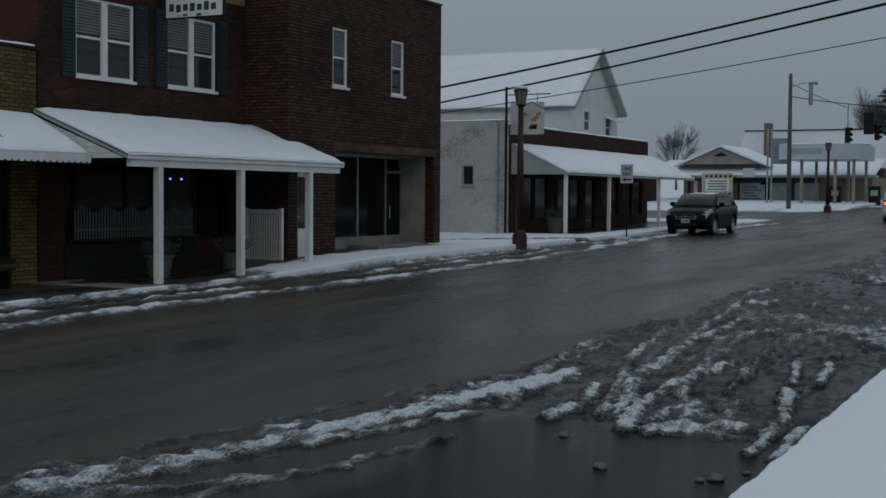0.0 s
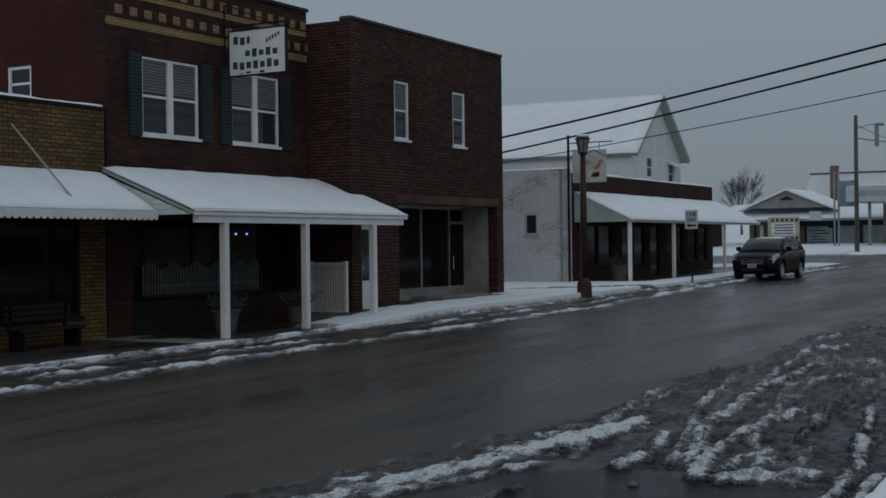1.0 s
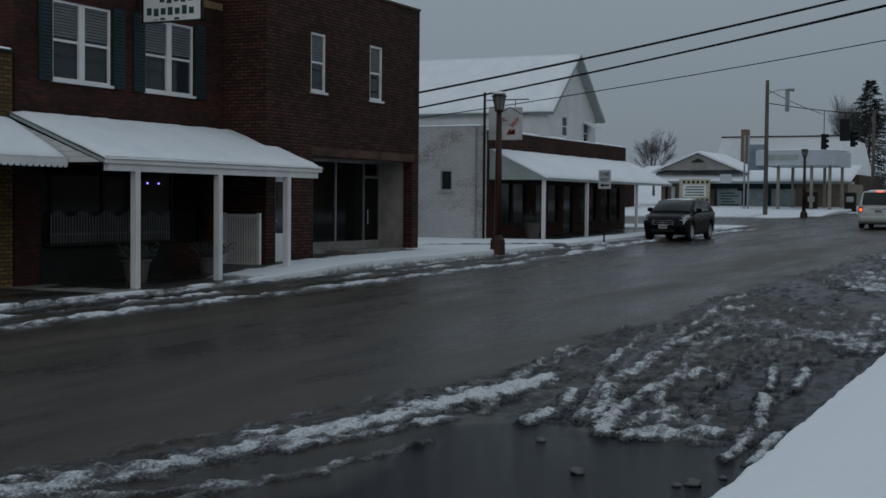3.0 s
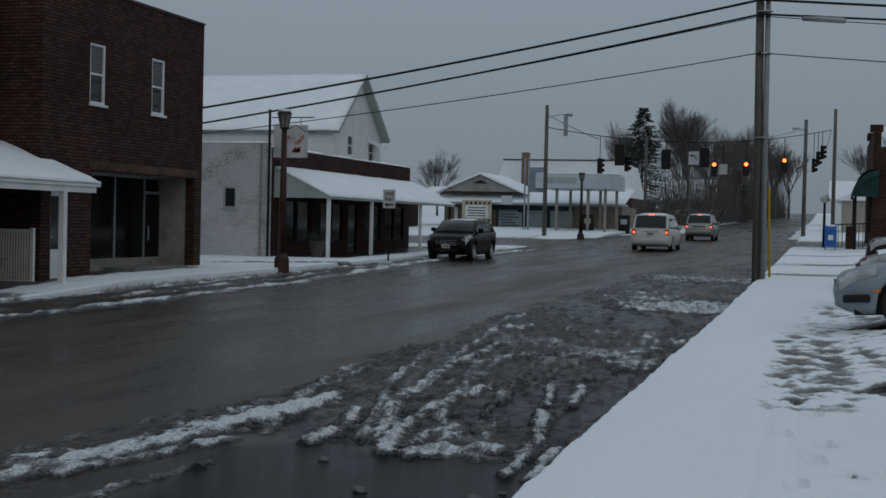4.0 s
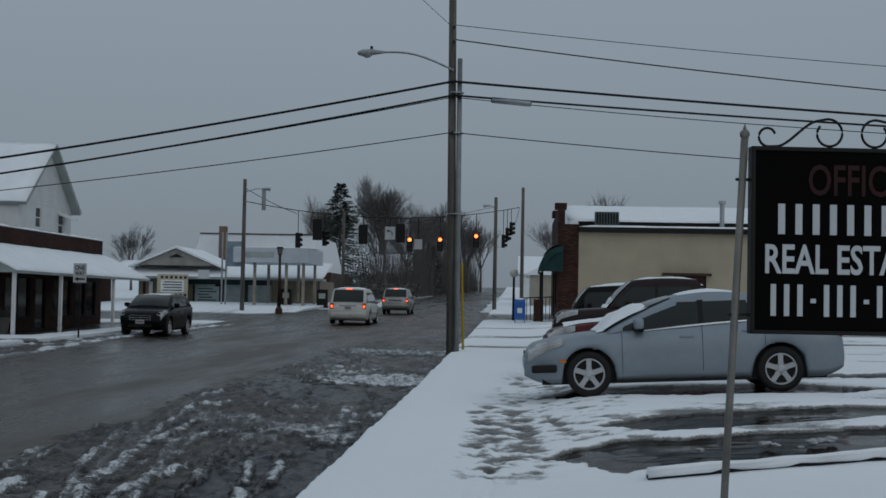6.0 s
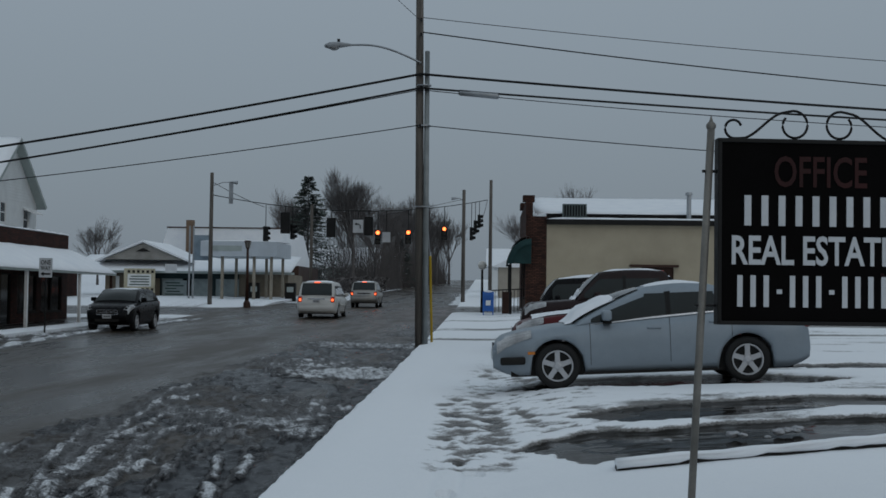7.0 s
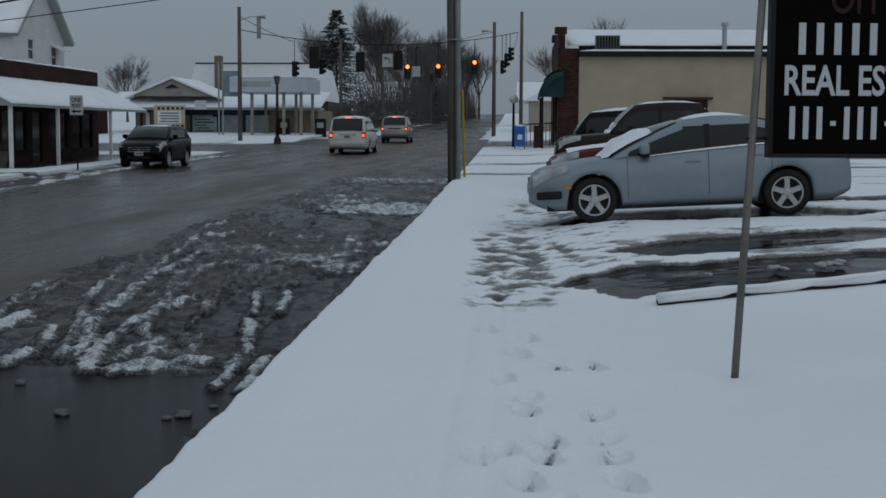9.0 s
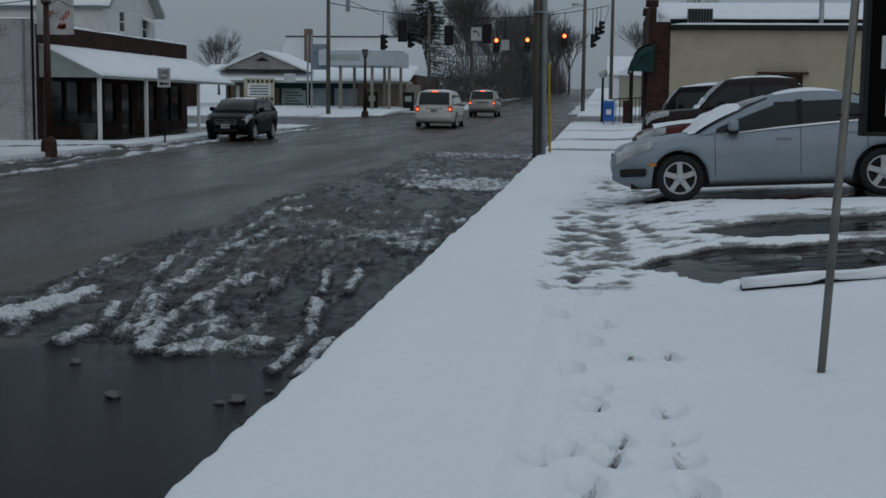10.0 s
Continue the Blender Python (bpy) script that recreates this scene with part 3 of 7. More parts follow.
us = spaced(0, 1.2, 0.08) + spaced(1.2, 6.6, 0.2) + spaced(6.6, 90, 6) + [90]
ys_p = spaced(-14, 8, 1.0) + spaced(8, 44, 0.15) + spaced(44, 66, 0.4) + spaced(66, 330, 5) + [330]
co, sn = [], []
for y in ys_p:
    k = kerb_left(y)
    co.append((k + 0.03, y, walk_z(y) - 0.35))
    sn.append(0.1)
    for u in us:
        co.append((k - u, y, pave_height(k - u, y) - (0.02 if u == 0 else 0)))
        sn.append(pave_snow(k - u, y))
nx, ny = len(us) + 1, len(ys_p)
me = bpy.data.meshes.new("pavement_west")
me.from_pydata(co, [], [(j * nx + i + 1, j * nx + i, (j + 1) * nx + i, (j + 1) * nx + i + 1) for j in range(ny - 1) for i in range(nx - 1)])
me.attributes.new("snow", "FLOAT", "POINT").data.foreach_set("value", sn)
me.materials.append(M_WALKWAY)
tagged(new("pavement_west", me), "wet concrete sidewalk with kerb, partly under snow", "sidewalk", kind="structure")

# the land beyond
bm = bmesh.new()
rows = [(-60, -1.0), (330, 5.2), (700, 9.0), (2500, 12.0)]
vs = [[bm.verts.new((x, y, z)) for x in (-1800, -60, 40, 1800)] for y, z in rows]
for a, b in zip(vs, vs[1:]):
    for i in range(3):
        bm.faces.new((a[i], a[i + 1], b[i + 1], b[i]))
g = single("ground", bm, M_SNOW, "wide snow-covered ground reaching the horizon", "ground", kind="structure")
g.location.z = -0.6
# ---------- walls with openings ----------
def cut_wall(bm, axis, face, depth, a0, a1, z0, z1, holes):
    """Wall across axis ('x' or 'y') whose outer face lies at face and which is depth thick (signed), less its holes (a0, a1, z0, z1)."""
    us = sorted({a0, a1, *[h[0] for h in holes], *[h[1] for h in holes]})
    ws = sorted({z0, z1, *[h[2] for h in holes], *[h[3] for h in holes]})
    for u0, u1 in zip(us, us[1:]):
        run = None
        for w0, w1 in list(zip(ws, ws[1:])) + [(None, None)]:
            solid = w0 is not None and not any(h[0] <= u0 and u1 <= h[1] and h[2] <= w0 and w1 <= h[3] for h in holes)
            if solid:
                run = (run[0], w1) if run else (w0, w1)
            elif run:
                lo, hi = sorted((face, face + depth))
                if axis == "x":
                    box(bm, lo, hi, u0, u1, *run)
                else:
                    box(bm, u0, u1, lo, hi, *run)
                run = None
    bmesh.ops.remove_doubles(bm, verts=bm.verts, dist=1e-4)


def wall(name, axis, face, depth, a0, a1, z0, z1, mat, parent, holes=(), label=""):
    bm = bmesh.new()
    cut_wall(bm, axis, face, depth, a0, a1, z0, z1, list(holes))
    return part(name, bm, mat, parent, label)


def oriented(axis, face, a0, a1, d0, d1, z0, z1):
    lo, hi = sorted((face + d0, face + d1))
    return (lo, hi, a0, a1, z0, z1) if axis == "x" else (a0, a1, lo, hi, z0, z1)


def window(parent, axis, face, a0, a1, z0, z1, frame=M_WHITE, w=0.06, inward=-1, mullions=0, rail=True, blind=0.0, sill=True, glass=None, label="white sash window"):
    """A sash window set into a hole: frame bars, meeting rail, pane, blind and sill, each its own mesh."""
    s = inward
    win = bx("window", oriented(axis, face, a0, a0 + w, s * 0.02, s * 0.12, z0, z1), frame, parent, label)
    bx("window_frame", oriented(axis, face, a1 - w, a1, s * 0.02, s * 0.12, z0, z1), frame, win)
    bx("window_frame", oriented(axis, face, a0 + w, a1 - w, s * 0.02, s * 0.12, z1 - w, z1), frame, win)
    bx("window_frame", oriented(axis, face, a0 + w, a1 - w, s * 0.02, s * 0.12, z0, z0 + w), frame, win)
    for i in range(mullions):
        c = a0 + (a1 - a0) * (i + 1) / (mullions + 1)
        bx("mullion", oriented(axis, face, c - 1.7 * w, c + 1.7 * w, s * 0.015, s * 0.12, z0 + w, z1 - w), frame, win)
    if rail:
        bx("meeting_rail", oriented(axis, face, a0 + w, a1 - w, s * 0.05, s * 0.10, (z0 + z1) / 2 - 0.025, (z0 + z1) / 2 + 0.025), frame, win)
    bx("pane", oriented(axis, face, a0 + w * 0.5, a1 - w * 0.5, s * 0.075, s * 0.082, z0 + w * 0.5, z1 - w * 0.5), glass or M_GLASS, win)
    if blind:
        bm = bmesh.new()
        top, bot = z1 - w, z1 - w - (z1 - z0 - 2 * w) * blind
        k = max(3, int((top - bot) / 0.06))
        for i in range(k):
            z = top - (i + 0.5) * (top - bot) / k
            box(bm, *oriented(axis, face, a0 + w * 1.2, a1 - w * 1.2, s * 0.055, s * 0.07, z - 0.022, z + 0.022))
        part("blind", bm, M_BLIND, win, "pale drawn window blind")
    if sill:
        bx("sill", oriented(axis, face, a0 - 0.05, a1 + 0.05, -s * 0.05, s * 0.1, z0 - 0.06, z0), frame, win)
    return win


def snow_slab(bm, quad, thick, nu, nv, rough=0.02, droop=0.0):
    """A quilt of snow over four corners, rounded off at its edges."""
    a, b, c, d = [Vector(q) for q in quad]
    top, bot = [], []
    for j in range(nv + 1):
        for i in range(nu + 1):
            u, v = i / nu, j / nv
            p = (a * (1 - u) + b * u) * (1 - v) + (d * (1 - u) + c * u) * v
            e = min(1.0, 6 * min(u, 1 - u) * nu / 12 + 0.25) * min(1.0, 6 * min(v, 1 - v) * nv / 12 + 0.25)
            top.append(bm.verts.new(p + Vector((0, 0, thick * e + rough * noise.noise(p * 1.7) + 0.4 * rough * noise.noise(p * 6)))))
            bot.append(bm.verts.new(p))
    w = nu + 1
    for j in range(nv):
        for i in range(nu):
            k = j * w + i
            bm.faces.new((top[k], top[k + 1], top[k + w + 1], top[k + w]))
            bm.faces.new((bot[k], bot[k + w], bot[k + w + 1], bot[k + 1]))
    rim = [i for i in range(w)] + [j * w + nu for j in range(1, nv + 1)] + [nv * w + i for i in range(nu - 1, -1, -1)] + [j * w for j in range(nv - 1, 0, -1)]
    for p, q in zip(rim, rim[1:] + rim[:1]):
        bm.faces.new((top[p], bot[p], bot[q], top[q]))


def snow_on(name, quad, thick, nu, nv, parent, rough=0.02):
    bm = bmesh.new()
    snow_slab(bm, quad, thick, nu, nv, rough)
    return part(name, bm, M_SNOW, parent, "white settled snow", True)


def lumpy_cap(name, p0, p1, half, high, parent, axis="y"):
    """Broken ridge of snow along a parapet."""
    bm = bmesh.new()
    p0, p1 = Vector(p0), Vector(p1)
    n = max(6, int((p1 - p0).length / 0.12))
    side = Vector((half, 0, 0)) if axis == "y" else Vector((0, half, 0))
    rows = []
    for i in range(n + 1):
        p = p0.lerp(p1, i / n)
        h = high * max(0.25, 0.75 + 0.9 * noise.noise(p * 1.3 + Vector((9, 0, 0))))
        rows.append([bm.verts.new(p + side * k + Vector((0, 0, h * e))) for k, e in ((-1, 0), (-0.85, 0.7), (0, 1), (0.85, 0.7), (1, 0))])
    for a, b in zip(rows, rows[1:]):
        for k in range(4):
            bm.faces.new((a[k], a[k + 1], b[k + 1], b[k]))
    bm.faces.new(rows[0])
    bm.faces.new(rows[-1])
    return part(name, bm, M_SNOW, parent, "ragged ridge of snow", True)


# ---------- brown brick building ----------
XB = -17.7
brown = thing("brick_building", "two-storey brown brick shop building with narrow white windows", "building")
B_HOLES = [(28.6, 29.32, 4.55, 6.05), (31.66, 32.37, 4.55, 6.05), (28.75, 34.25, 0.1, 2.9), (27.0, 27.75, 0.1, 2.4)]
wall("wall", "x", XB, -0.3, 26.58, 34.65, -0.1, 7.35, M_DARKBRICK, brown, B_HOLES)
wall("wall", "y", 26.58, 0.3, -32, XB - 0.3, -0.1, 7.30, M_DARKBRICK, brown)
wall("wall", "y", 34.65, -0.3, -32, XB - 0.3, -0.1, 7.30, M_DARKBRICK, brown)
wall("wall", "x", -32, -0.3, 26.58, 34.65, -0.1, 7.3, M_DARKBRICK, brown)
bx("roof", (-31.9, XB - 0.35, 26.9, 34.3, 6.9, 7.0), M_SNOW, brown, "flat snow-covered roof")
for y0, y1 in ((28.6, 29.32), (31.66, 32.37)):
    window(brown, "x", XB, y0, y1, 4.55, 6.05, blind=0.5)
# soldier course and coping
bm = bmesh.new()
k = 0
y = 28.6
while y < 34.3:
    box(bm, XB - 0.02, XB + 0.025, y + 0.008, y + 0.062, 2.92, 3.13)
    y += 0.07
part("lintel_course", bm, plain("pale_lintel_brick", (0.15, 0.09, 0.07), 0.85, var=0.6, scale=3), brown, "weathered soldier course of brick")
y = 26.6
bm = bmesh.new()
while y < 34.6:
    box(bm, XB - 0.32, XB + 0.04, y + 0.01, min(y + 0.62, 34.66), 7.355, 7.42, 0.01)
    y += 0.64
part("coping", bm, plain("clay_coping", (0.10, 0.07, 0.06), 0.7), brown, "dark clay coping tiles")
lumpy_cap("coping_snow", (XB - 0.14, 26.6, 7.42), (XB - 0.14, 34.6, 7.42), 0.12, 0.07, brown)
lumpy_cap("coping_snow", (-31, 26.72, 7.32), (XB - 0.4, 26.72, 7.32), 0.12, 0.06, brown, "x")
# recessed shopfront
shop = bx("shopfront", (-18.86, -18.8, 28.75, 34.25, 0.3, 0.62), M_CONCRETE, brown, "recessed dark shopfront with aluminium frame")
for y0, y1 in ((28.8, 31.7), (31.74, 33.3)):
    bx("pane", (-18.84, -18.83, y0, y1, 0.62, 2.86), M_SHOPGLASS, shop)
for yy in (28.78, 30.2, 31.72, 33.32, 34.22):
    bx("mullion", (-18.87, -18.79, yy - 0.03, yy + 0.03, 0.62, 2.88), M_GALV, shop)
bx("header", (-18.87, -18.78, 28.75, 34.25, 2.84, 2.9), M_GALV, shop)
bx("shop_door", (-18.85, -18.81, 33.35, 34.19, 0.32, 2.5), M_SHOPGLASS, shop, "dark glass door")
bx("door_frame", (-18.87, -18.79, 33.35, 34.19, 2.42, 2.5), M_GALV, shop)
bm = bmesh.new()
tube(bm, (-18.74, 33.45, 1.1), (-18.74, 33.45, 1.5), 0.015)
tube(bm, (-18.8, 33.45, 1.12), (-18.74, 33.45, 1.12), 0.012)
tube(bm, (-18.8, 33.45, 1.48), (-18.74, 33.45, 1.48), 0.012)
part("door_handle", bm, M_CHROME, shop, "chrome pull handle")
bx("reveal", (-18.86, XB - 0.3, 34.25, 34.35, 0.0, 2.9), M_CONCRETE, brown, "grey rendered side of the recess")
bx("soffit", (-18.86, XB - 0.3, 28.75, 34.25, 2.9, 2.98), M_CONCRETE, brown)
bx("doorstep", (-18.9, XB - 0.1, 31.2, 34.2, 0.1, 0.40), M_CONCRETE, brown, "worn concrete step", 0.02)
# added dark sheet standing for the shaded room behind the glass
bx("dark_backing", (-24, -23.9, 28.0, 34.3, 0.0, 3.0), M_DARK, brown)
side_door = bx("side_door", (XB - 0.16, XB - 0.1, 27.02, 27.73, 0.25, 2.36), M_WHITE, brown, "white side door with tall pane")
bx("pane", (XB - 0.1, XB - 0.092, 27.16, 27.6, 0.95, 2.22), M_GLASS, side_door)
bx("doorstep", (XB - 0.3, XB + 0.28, 26.95, 27.8, 0.0, 0.24), M_CONCRETE, brown, "", 0.015)
bm = bmesh.new()
tube(bm, (XB - 0.1, 27.1, 1.25), (XB - 0.03, 27.1, 1.25), 0.025)
part("door_knob", bm, M_CHROME, side_door)

# ---------- red brick building with porch ----------
XA = -18.96
salon = thing("salon_building", "red brick storefront building with green shutters and buff brick bands", "building")
A_WINS = [(20.66, 22.46), (23.6, 25.38)]
holes = [(a, b, 4.2, 5.83) for a, b in A_WINS] + [(20.3, 26.0, 0.75, 2.45)]
wall("wall", "x", XA, -0.3, 19.6, 26.55, -0.4, 7.6, M_REDBRICK, salon, holes)
wall("wall", "y", 19.6, 0.3, -34, XA - 0.3, -0.4, 7.9, M_SIDEBRICK, salon, [(-21.75, -21.05, 4.95, 5.68)])
wall("wall", "y", 26.56, -0.28, -34, XA - 0.3, -0.4, 7.5, M_SIDEBRICK, salon)
wall("wall", "x", -34, -0.3, 19.6, 26.55, -0.4, 7.5, M_SIDEBRICK, salon)
bx("roof", (-33.9, XA - 0.3, 19.9, 26.2, 7.1, 7.2), M_SNOW, salon, "flat snow-covered roof")
window(salon, "y", 19.6, -21.75, -21.05, 4.95, 5.68, inward=1, rail=True)
for a, b in A_WINS:
    window(salon, "x", XA, a, b, 4.2, 5.83, mullions=1, blind=0.45, w=0.05, label="white double sash window with half-drawn blinds")
    for s0, s1 in ((a - 0.42, a - 0.04), (b + 0.04, b + 0.42)):
        sh = bx("shutter", (XA + 0.004, XA + 0.05, s0, s1, 4.15, 5.88), M_GREEN, salon, "dark green louvred shutter")
        bm = bmesh.new()
        for i in range(22):
            z = 4.24 + i * 0.073
            prism(bm, [(XA + 0.05, z), (XA + 0.068, z + 0.01), (XA + 0.05, z + 0.05)], "y", s0 + 0.05, s1 - 0.05)
        part("louvre", bm, M_GREEN, sh)
bm = bmesh.new()
box(bm, XA + 0.002, XA + 0.012, 19.62, 26.53, 6.36, 6.52)
box(bm, XA + 0.002, XA + 0.012, 19.62, 26.53, 6.98, 7.10)
part("band", bm, M_BUFF, salon, "buff brick band")
bm = bmesh.new()
y = 19.7
while y < 26.4:
    box(bm, XA + 0.002, XA + 0.014, y, y + 0.2, 7.14, 7.34)
    box(bm, XA + 0.002, XA + 0.012, y + 0.18, y + 0.4, 6.62, 6.80)
    y += 0.44
part("chequer", bm, M_BUFF, salon, "row of buff brick squares")
bx("cornice", (XA - 0.3, XA + 0.06, 19.58, 26.57, 7.6, 7.68), M_BLACK, salon)
lumpy_cap("coping_snow", (XA - 0.12, 19.6, 7.68), (XA - 0.12, 26.5, 7.68), 0.14, 0.06, salon)
# shopfront below the porch
bx("stall_riser", (XA - 0.1, XA + 0.02, 20.3, 24.6, -0.3, 0.75), M_DARK, salon, "dark panelled stall riser")
for y0, y1 in ((20.34, 22.2), (22.26, 24.56)):
    bx("pane", (XA - 0.06, XA - 0.05, y0, y1, 0.75, 2.45), M_SHOPGLASS, salon)
for yy in (20.32, 22.23, 24.6):
    bx("mullion", (XA - 0.09, XA - 0.01, yy - 0.035, yy + 0.035, 0.75, 2.45), M_DARK, salon)
bx("shop_door", (XA - 0.2, XA - 0.15, 24.7, 25.7, -0.1, 2.2), M_SHOPGLASS, salon, "dark glass door")
# dark sheet added for the unlit depth of the salon
bx("dark_backing", (-24, -23.9, 19.9, 26.2, -0.2, 3.0), M_DARK, salon)
# two small blue lamps in the window
for yy in (23.72, 24.12):
    bm = bmesh.new()
    bmesh.ops.create_uvsphere(bm, u_segments=8, v_segments=6, radius=0.022, matrix=Matrix.Translation((XA - 0.02, yy, 2.12)))
    single("window_light", bm, glow("violet_lamp", (0.25, 0.2, 1.0), 3.0), "small violet light in the dark shop window", "light", "window lights")

# porch
porch = thing("porch", "white timber porch with snow-covered shed roof over the sidewalk", "porch")
PX, PY0, PY1 = -16.45, 19.45, 27.25
bm = bmesh.new()
prism(bm, [(XA + 0.02, 3.42), (PX - 0.12, 2.50), (PX - 0.12, 2.44), (XA + 0.02, 3.36)], "y", PY0, PY1)
part("roof_deck", bm, M_GREYTRIM, porch)
bx("fascia", (PX - 0.12, PX - 0.08, PY0, PY1, 2.44, 2.58), M_WHITE, porch, "white eaves board")
bx("beam", (PX - 0.25, PX - 0.12, PY0 + 0.12, PY1 - 0.12, 2.30, 2.44), M_WHITE, porch, "white porch beam")
snow_on("roof_snow", [(PX - 0.06, PY0 - 0.02, 2.52), (PX - 0.06, PY1 + 0.02, 2.52), (XA + 0.02, PY1 + 0.02, 3.45), (XA + 0.02, PY0 - 0.02, 3.45)], 0.10, 60, 20, porch)
for i in range(9):
    z0 = 2.46 + i * 0.105
    x1 = PX - 0.18 - (z0 - 2.44) / 0.37
    if x1 > XA + 0.25:
        bm = bmesh.new()
        prism(bm, [(XA + 0.02, z0), (x1, z0), (x1 - 0.26, z0 + 0.10), (XA + 0.02, z0 + 0.10)], "y", PY0 + 0.01 + 0.004 * (i % 2), PY0 + 0.045)
        part("siding_board", bm, M_SIDING, porch)
for yy in (20.42, 23.15, 25.85):
    post = bx("post", (PX - 0.25, PX - 0.11, yy - 0.07, yy + 0.07, walk_z(yy) - 0.05, 2.3), M_WHITE, porch, "square white porch post", 0.008)
bx("porch_slab", (XA + 0.02, PX + 0.25, 19.2, 26.5, -0.5, 0.012), M_CONCRETE, porch, "wet concrete porch floor")
rail = thing("porch_railing", "white slatted porch railing panel", "railing")
for z in (1.34, 0.16):
    bx("rail", (XA + 0.15, XB - 0.1, 26.38, 26.43, z, z + 0.08), M_WHITE, rail)
for i in range(14):
    x = XA + 0.17 + i * 0.072
    bx("slat", (x, x + 0.038, 26.39, 26.42, 0.24, 1.34), M_WHITE, rail)
bx("rail_post", (XB - 0.12, XB - 0.04, 26.36, 26.45, 0.0, 1.45), M_WHITE, rail)
bx("rail_foot", (XA + 0.12, XA + 0.2, 26.36, 26.45, 0.0, 1.45), M_WHITE, rail)
# solid pickets and ledge added in place of a fence mirrored in the window
fence = thing("mirrored_fence", "low picket fence standing in for a reflection in the dark shop window", "fence")
bx("ledge", (XA + 0.02, XA + 0.2, 20.4, 24.5, 0.78, 0.84), M_DARK, fence)
# white pickets dimmed to the strength of the reflection
M_DULL = plain("dim_mirrored_picket", (0.12, 0.13, 0.13), 0.7)
bx("rail", (XA + 0.07, XA + 0.09, 20.5, 24.4, 1.0, 1.04), M_DULL, fence)
for i in range(44):
    y = 20.5 + i * 0.089
    bm = bmesh.new()
    h = 0.62 + 0.06 * math.sin(i * 0.75)
    prism(bm, [(y, 0.84), (y + 0.04, 0.84), (y + 0.04, 0.84 + h - 0.04), (y + 0.02, 0.84 + h), (y, 0.84 + h - 0.04)], "x", XA + 0.09, XA + 0.105)
    part("picket", bm, M_DULL, fence)

# hanging sign of the salon
sgn = thing("hanging_sign", "white hanging shop sign with green lettering on iron bracket", "sign")
SY = 23.35
bx("board", (-18.78, -17.22, SY - 0.03, SY + 0.03, 5.66, 6.66), M_WHITE, sgn)
bm = bmesh.new()
for b in ((-18.8, -17.2, 5.64, 5.67), (-18.8, -17.2, 6.65, 6.68), (-18.8, -18.77, 5.64, 6.68), (-17.23, -17.2, 5.64, 6.68)):
    box(bm, b[0], b[1], SY - 0.04, SY + 0.04, b[2], b[3])
part("sign_frame", bm, M_BLACK, sgn)
bm = bmesh.new()
tube(bm, (XA, SY, 6.78), (-17.1, SY, 6.78), 0.02)
tube(bm, (XA + 0.03, SY, 5.5), (XA + 0.03, SY, 7.3), 0.02)
tube(bm, (XA + 0.03, SY, 7.3), (-17.6, SY, 6.78), 0.012)
for x in (-18.5, -17.5):
    tube(bm, (x, SY, 6.66), (x, SY, 6.78), 0.008)
part("bracket", bm, M_BLACK, sgn, "black iron bracket")
M_INK = plain("green_sign_ink", (0.03, 0.075, 0.06), 0.6)
for x0, x1, z0, z1 in ((-18.66, -18.2, 6.33, 6.55), (-18.33, -17.4, 6.05, 6.25), (-18.68, -17.35, 5.78, 5.99), (-18.5, -17.5, 5.71, 5.735)):
    x, bm = x0, bmesh.new()
    while x < x1 - 0.05:
        box(bm, x, min(x + 0.13, x1), SY - 0.034, SY - 0.031, z0 + 0.03 * abs(math.sin(x * 9)), z1 - 0.05 * abs(math.cos(x * 7)))
        x += 0.19
    part("lettering", bm, M_INK, sgn, "dark green illegible lettering bar")
bm = bmesh.new()
for i in range(5):
    box(bm, -17.75 + i * 0.08, -17.70 + i * 0.08, SY - 0.034, SY - 0.031, 6.34 + i * 0.035, 6.44 + i * 0.03)
part("lettering", bm, M_INK, sgn)

# ---------- yellow brick shop ----------
yel = thing("yellow_brick_shop", "low yellow brick shop with dark front windows", "building")
wall("wall", "x", XA, -0.3, 6.0, 19.55, -0.5, 4.6, M_YELLOWBRICK, yel, [(7.0, 11.2, 0.3, 2.6), (12.0, 15.6, -0.4, 2.6), (16.0, 18.85, 0.5, 2.6)])
wall("wall", "y", 6.0, 0.3, -32, XA - 0.3, -0.5, 4.5, M_YELLOWBRICK, yel)
wall("wall", "x", -32, -0.3, 6.0, 19.55, -0.5, 4.5, M_YELLOWBRICK, yel)
bx("roof", (-31.9, XA - 0.3, 6.3, 19.5, 4.2, 4.3), M_SNOW, yel, "flat snow-covered roof")
bx("coping", (XA - 0.32, XA + 0.05, 6.0, 19.55, 4.6, 4.66), M_BLACK, yel)
lumpy_cap("coping_snow", (XA - 0.13, 6.0, 4.66), (XA - 0.13, 19.5, 4.66), 0.16, 0.09, yel)
for y0, y1, z0 in ((7.0, 11.2, 0.3), (12.0, 15.6, -0.4), (16.0, 18.85, 0.5)):
    window(yel, "x", XA, y0, y1, z0, 2.6, M_DARK, 0.05, rail=False, glass=M_SHOPGLASS, label="large dark shop window")
# dark sheet added in place of the shaded shop interior
bx("dark_backing", (-22, -21.9, 6.2, 19.3, -0.3, 3.0), M_DARK, yel)
awn = thing("awning", "snow-covered metal awning with scalloped edge", "awning")
WX = -17.45
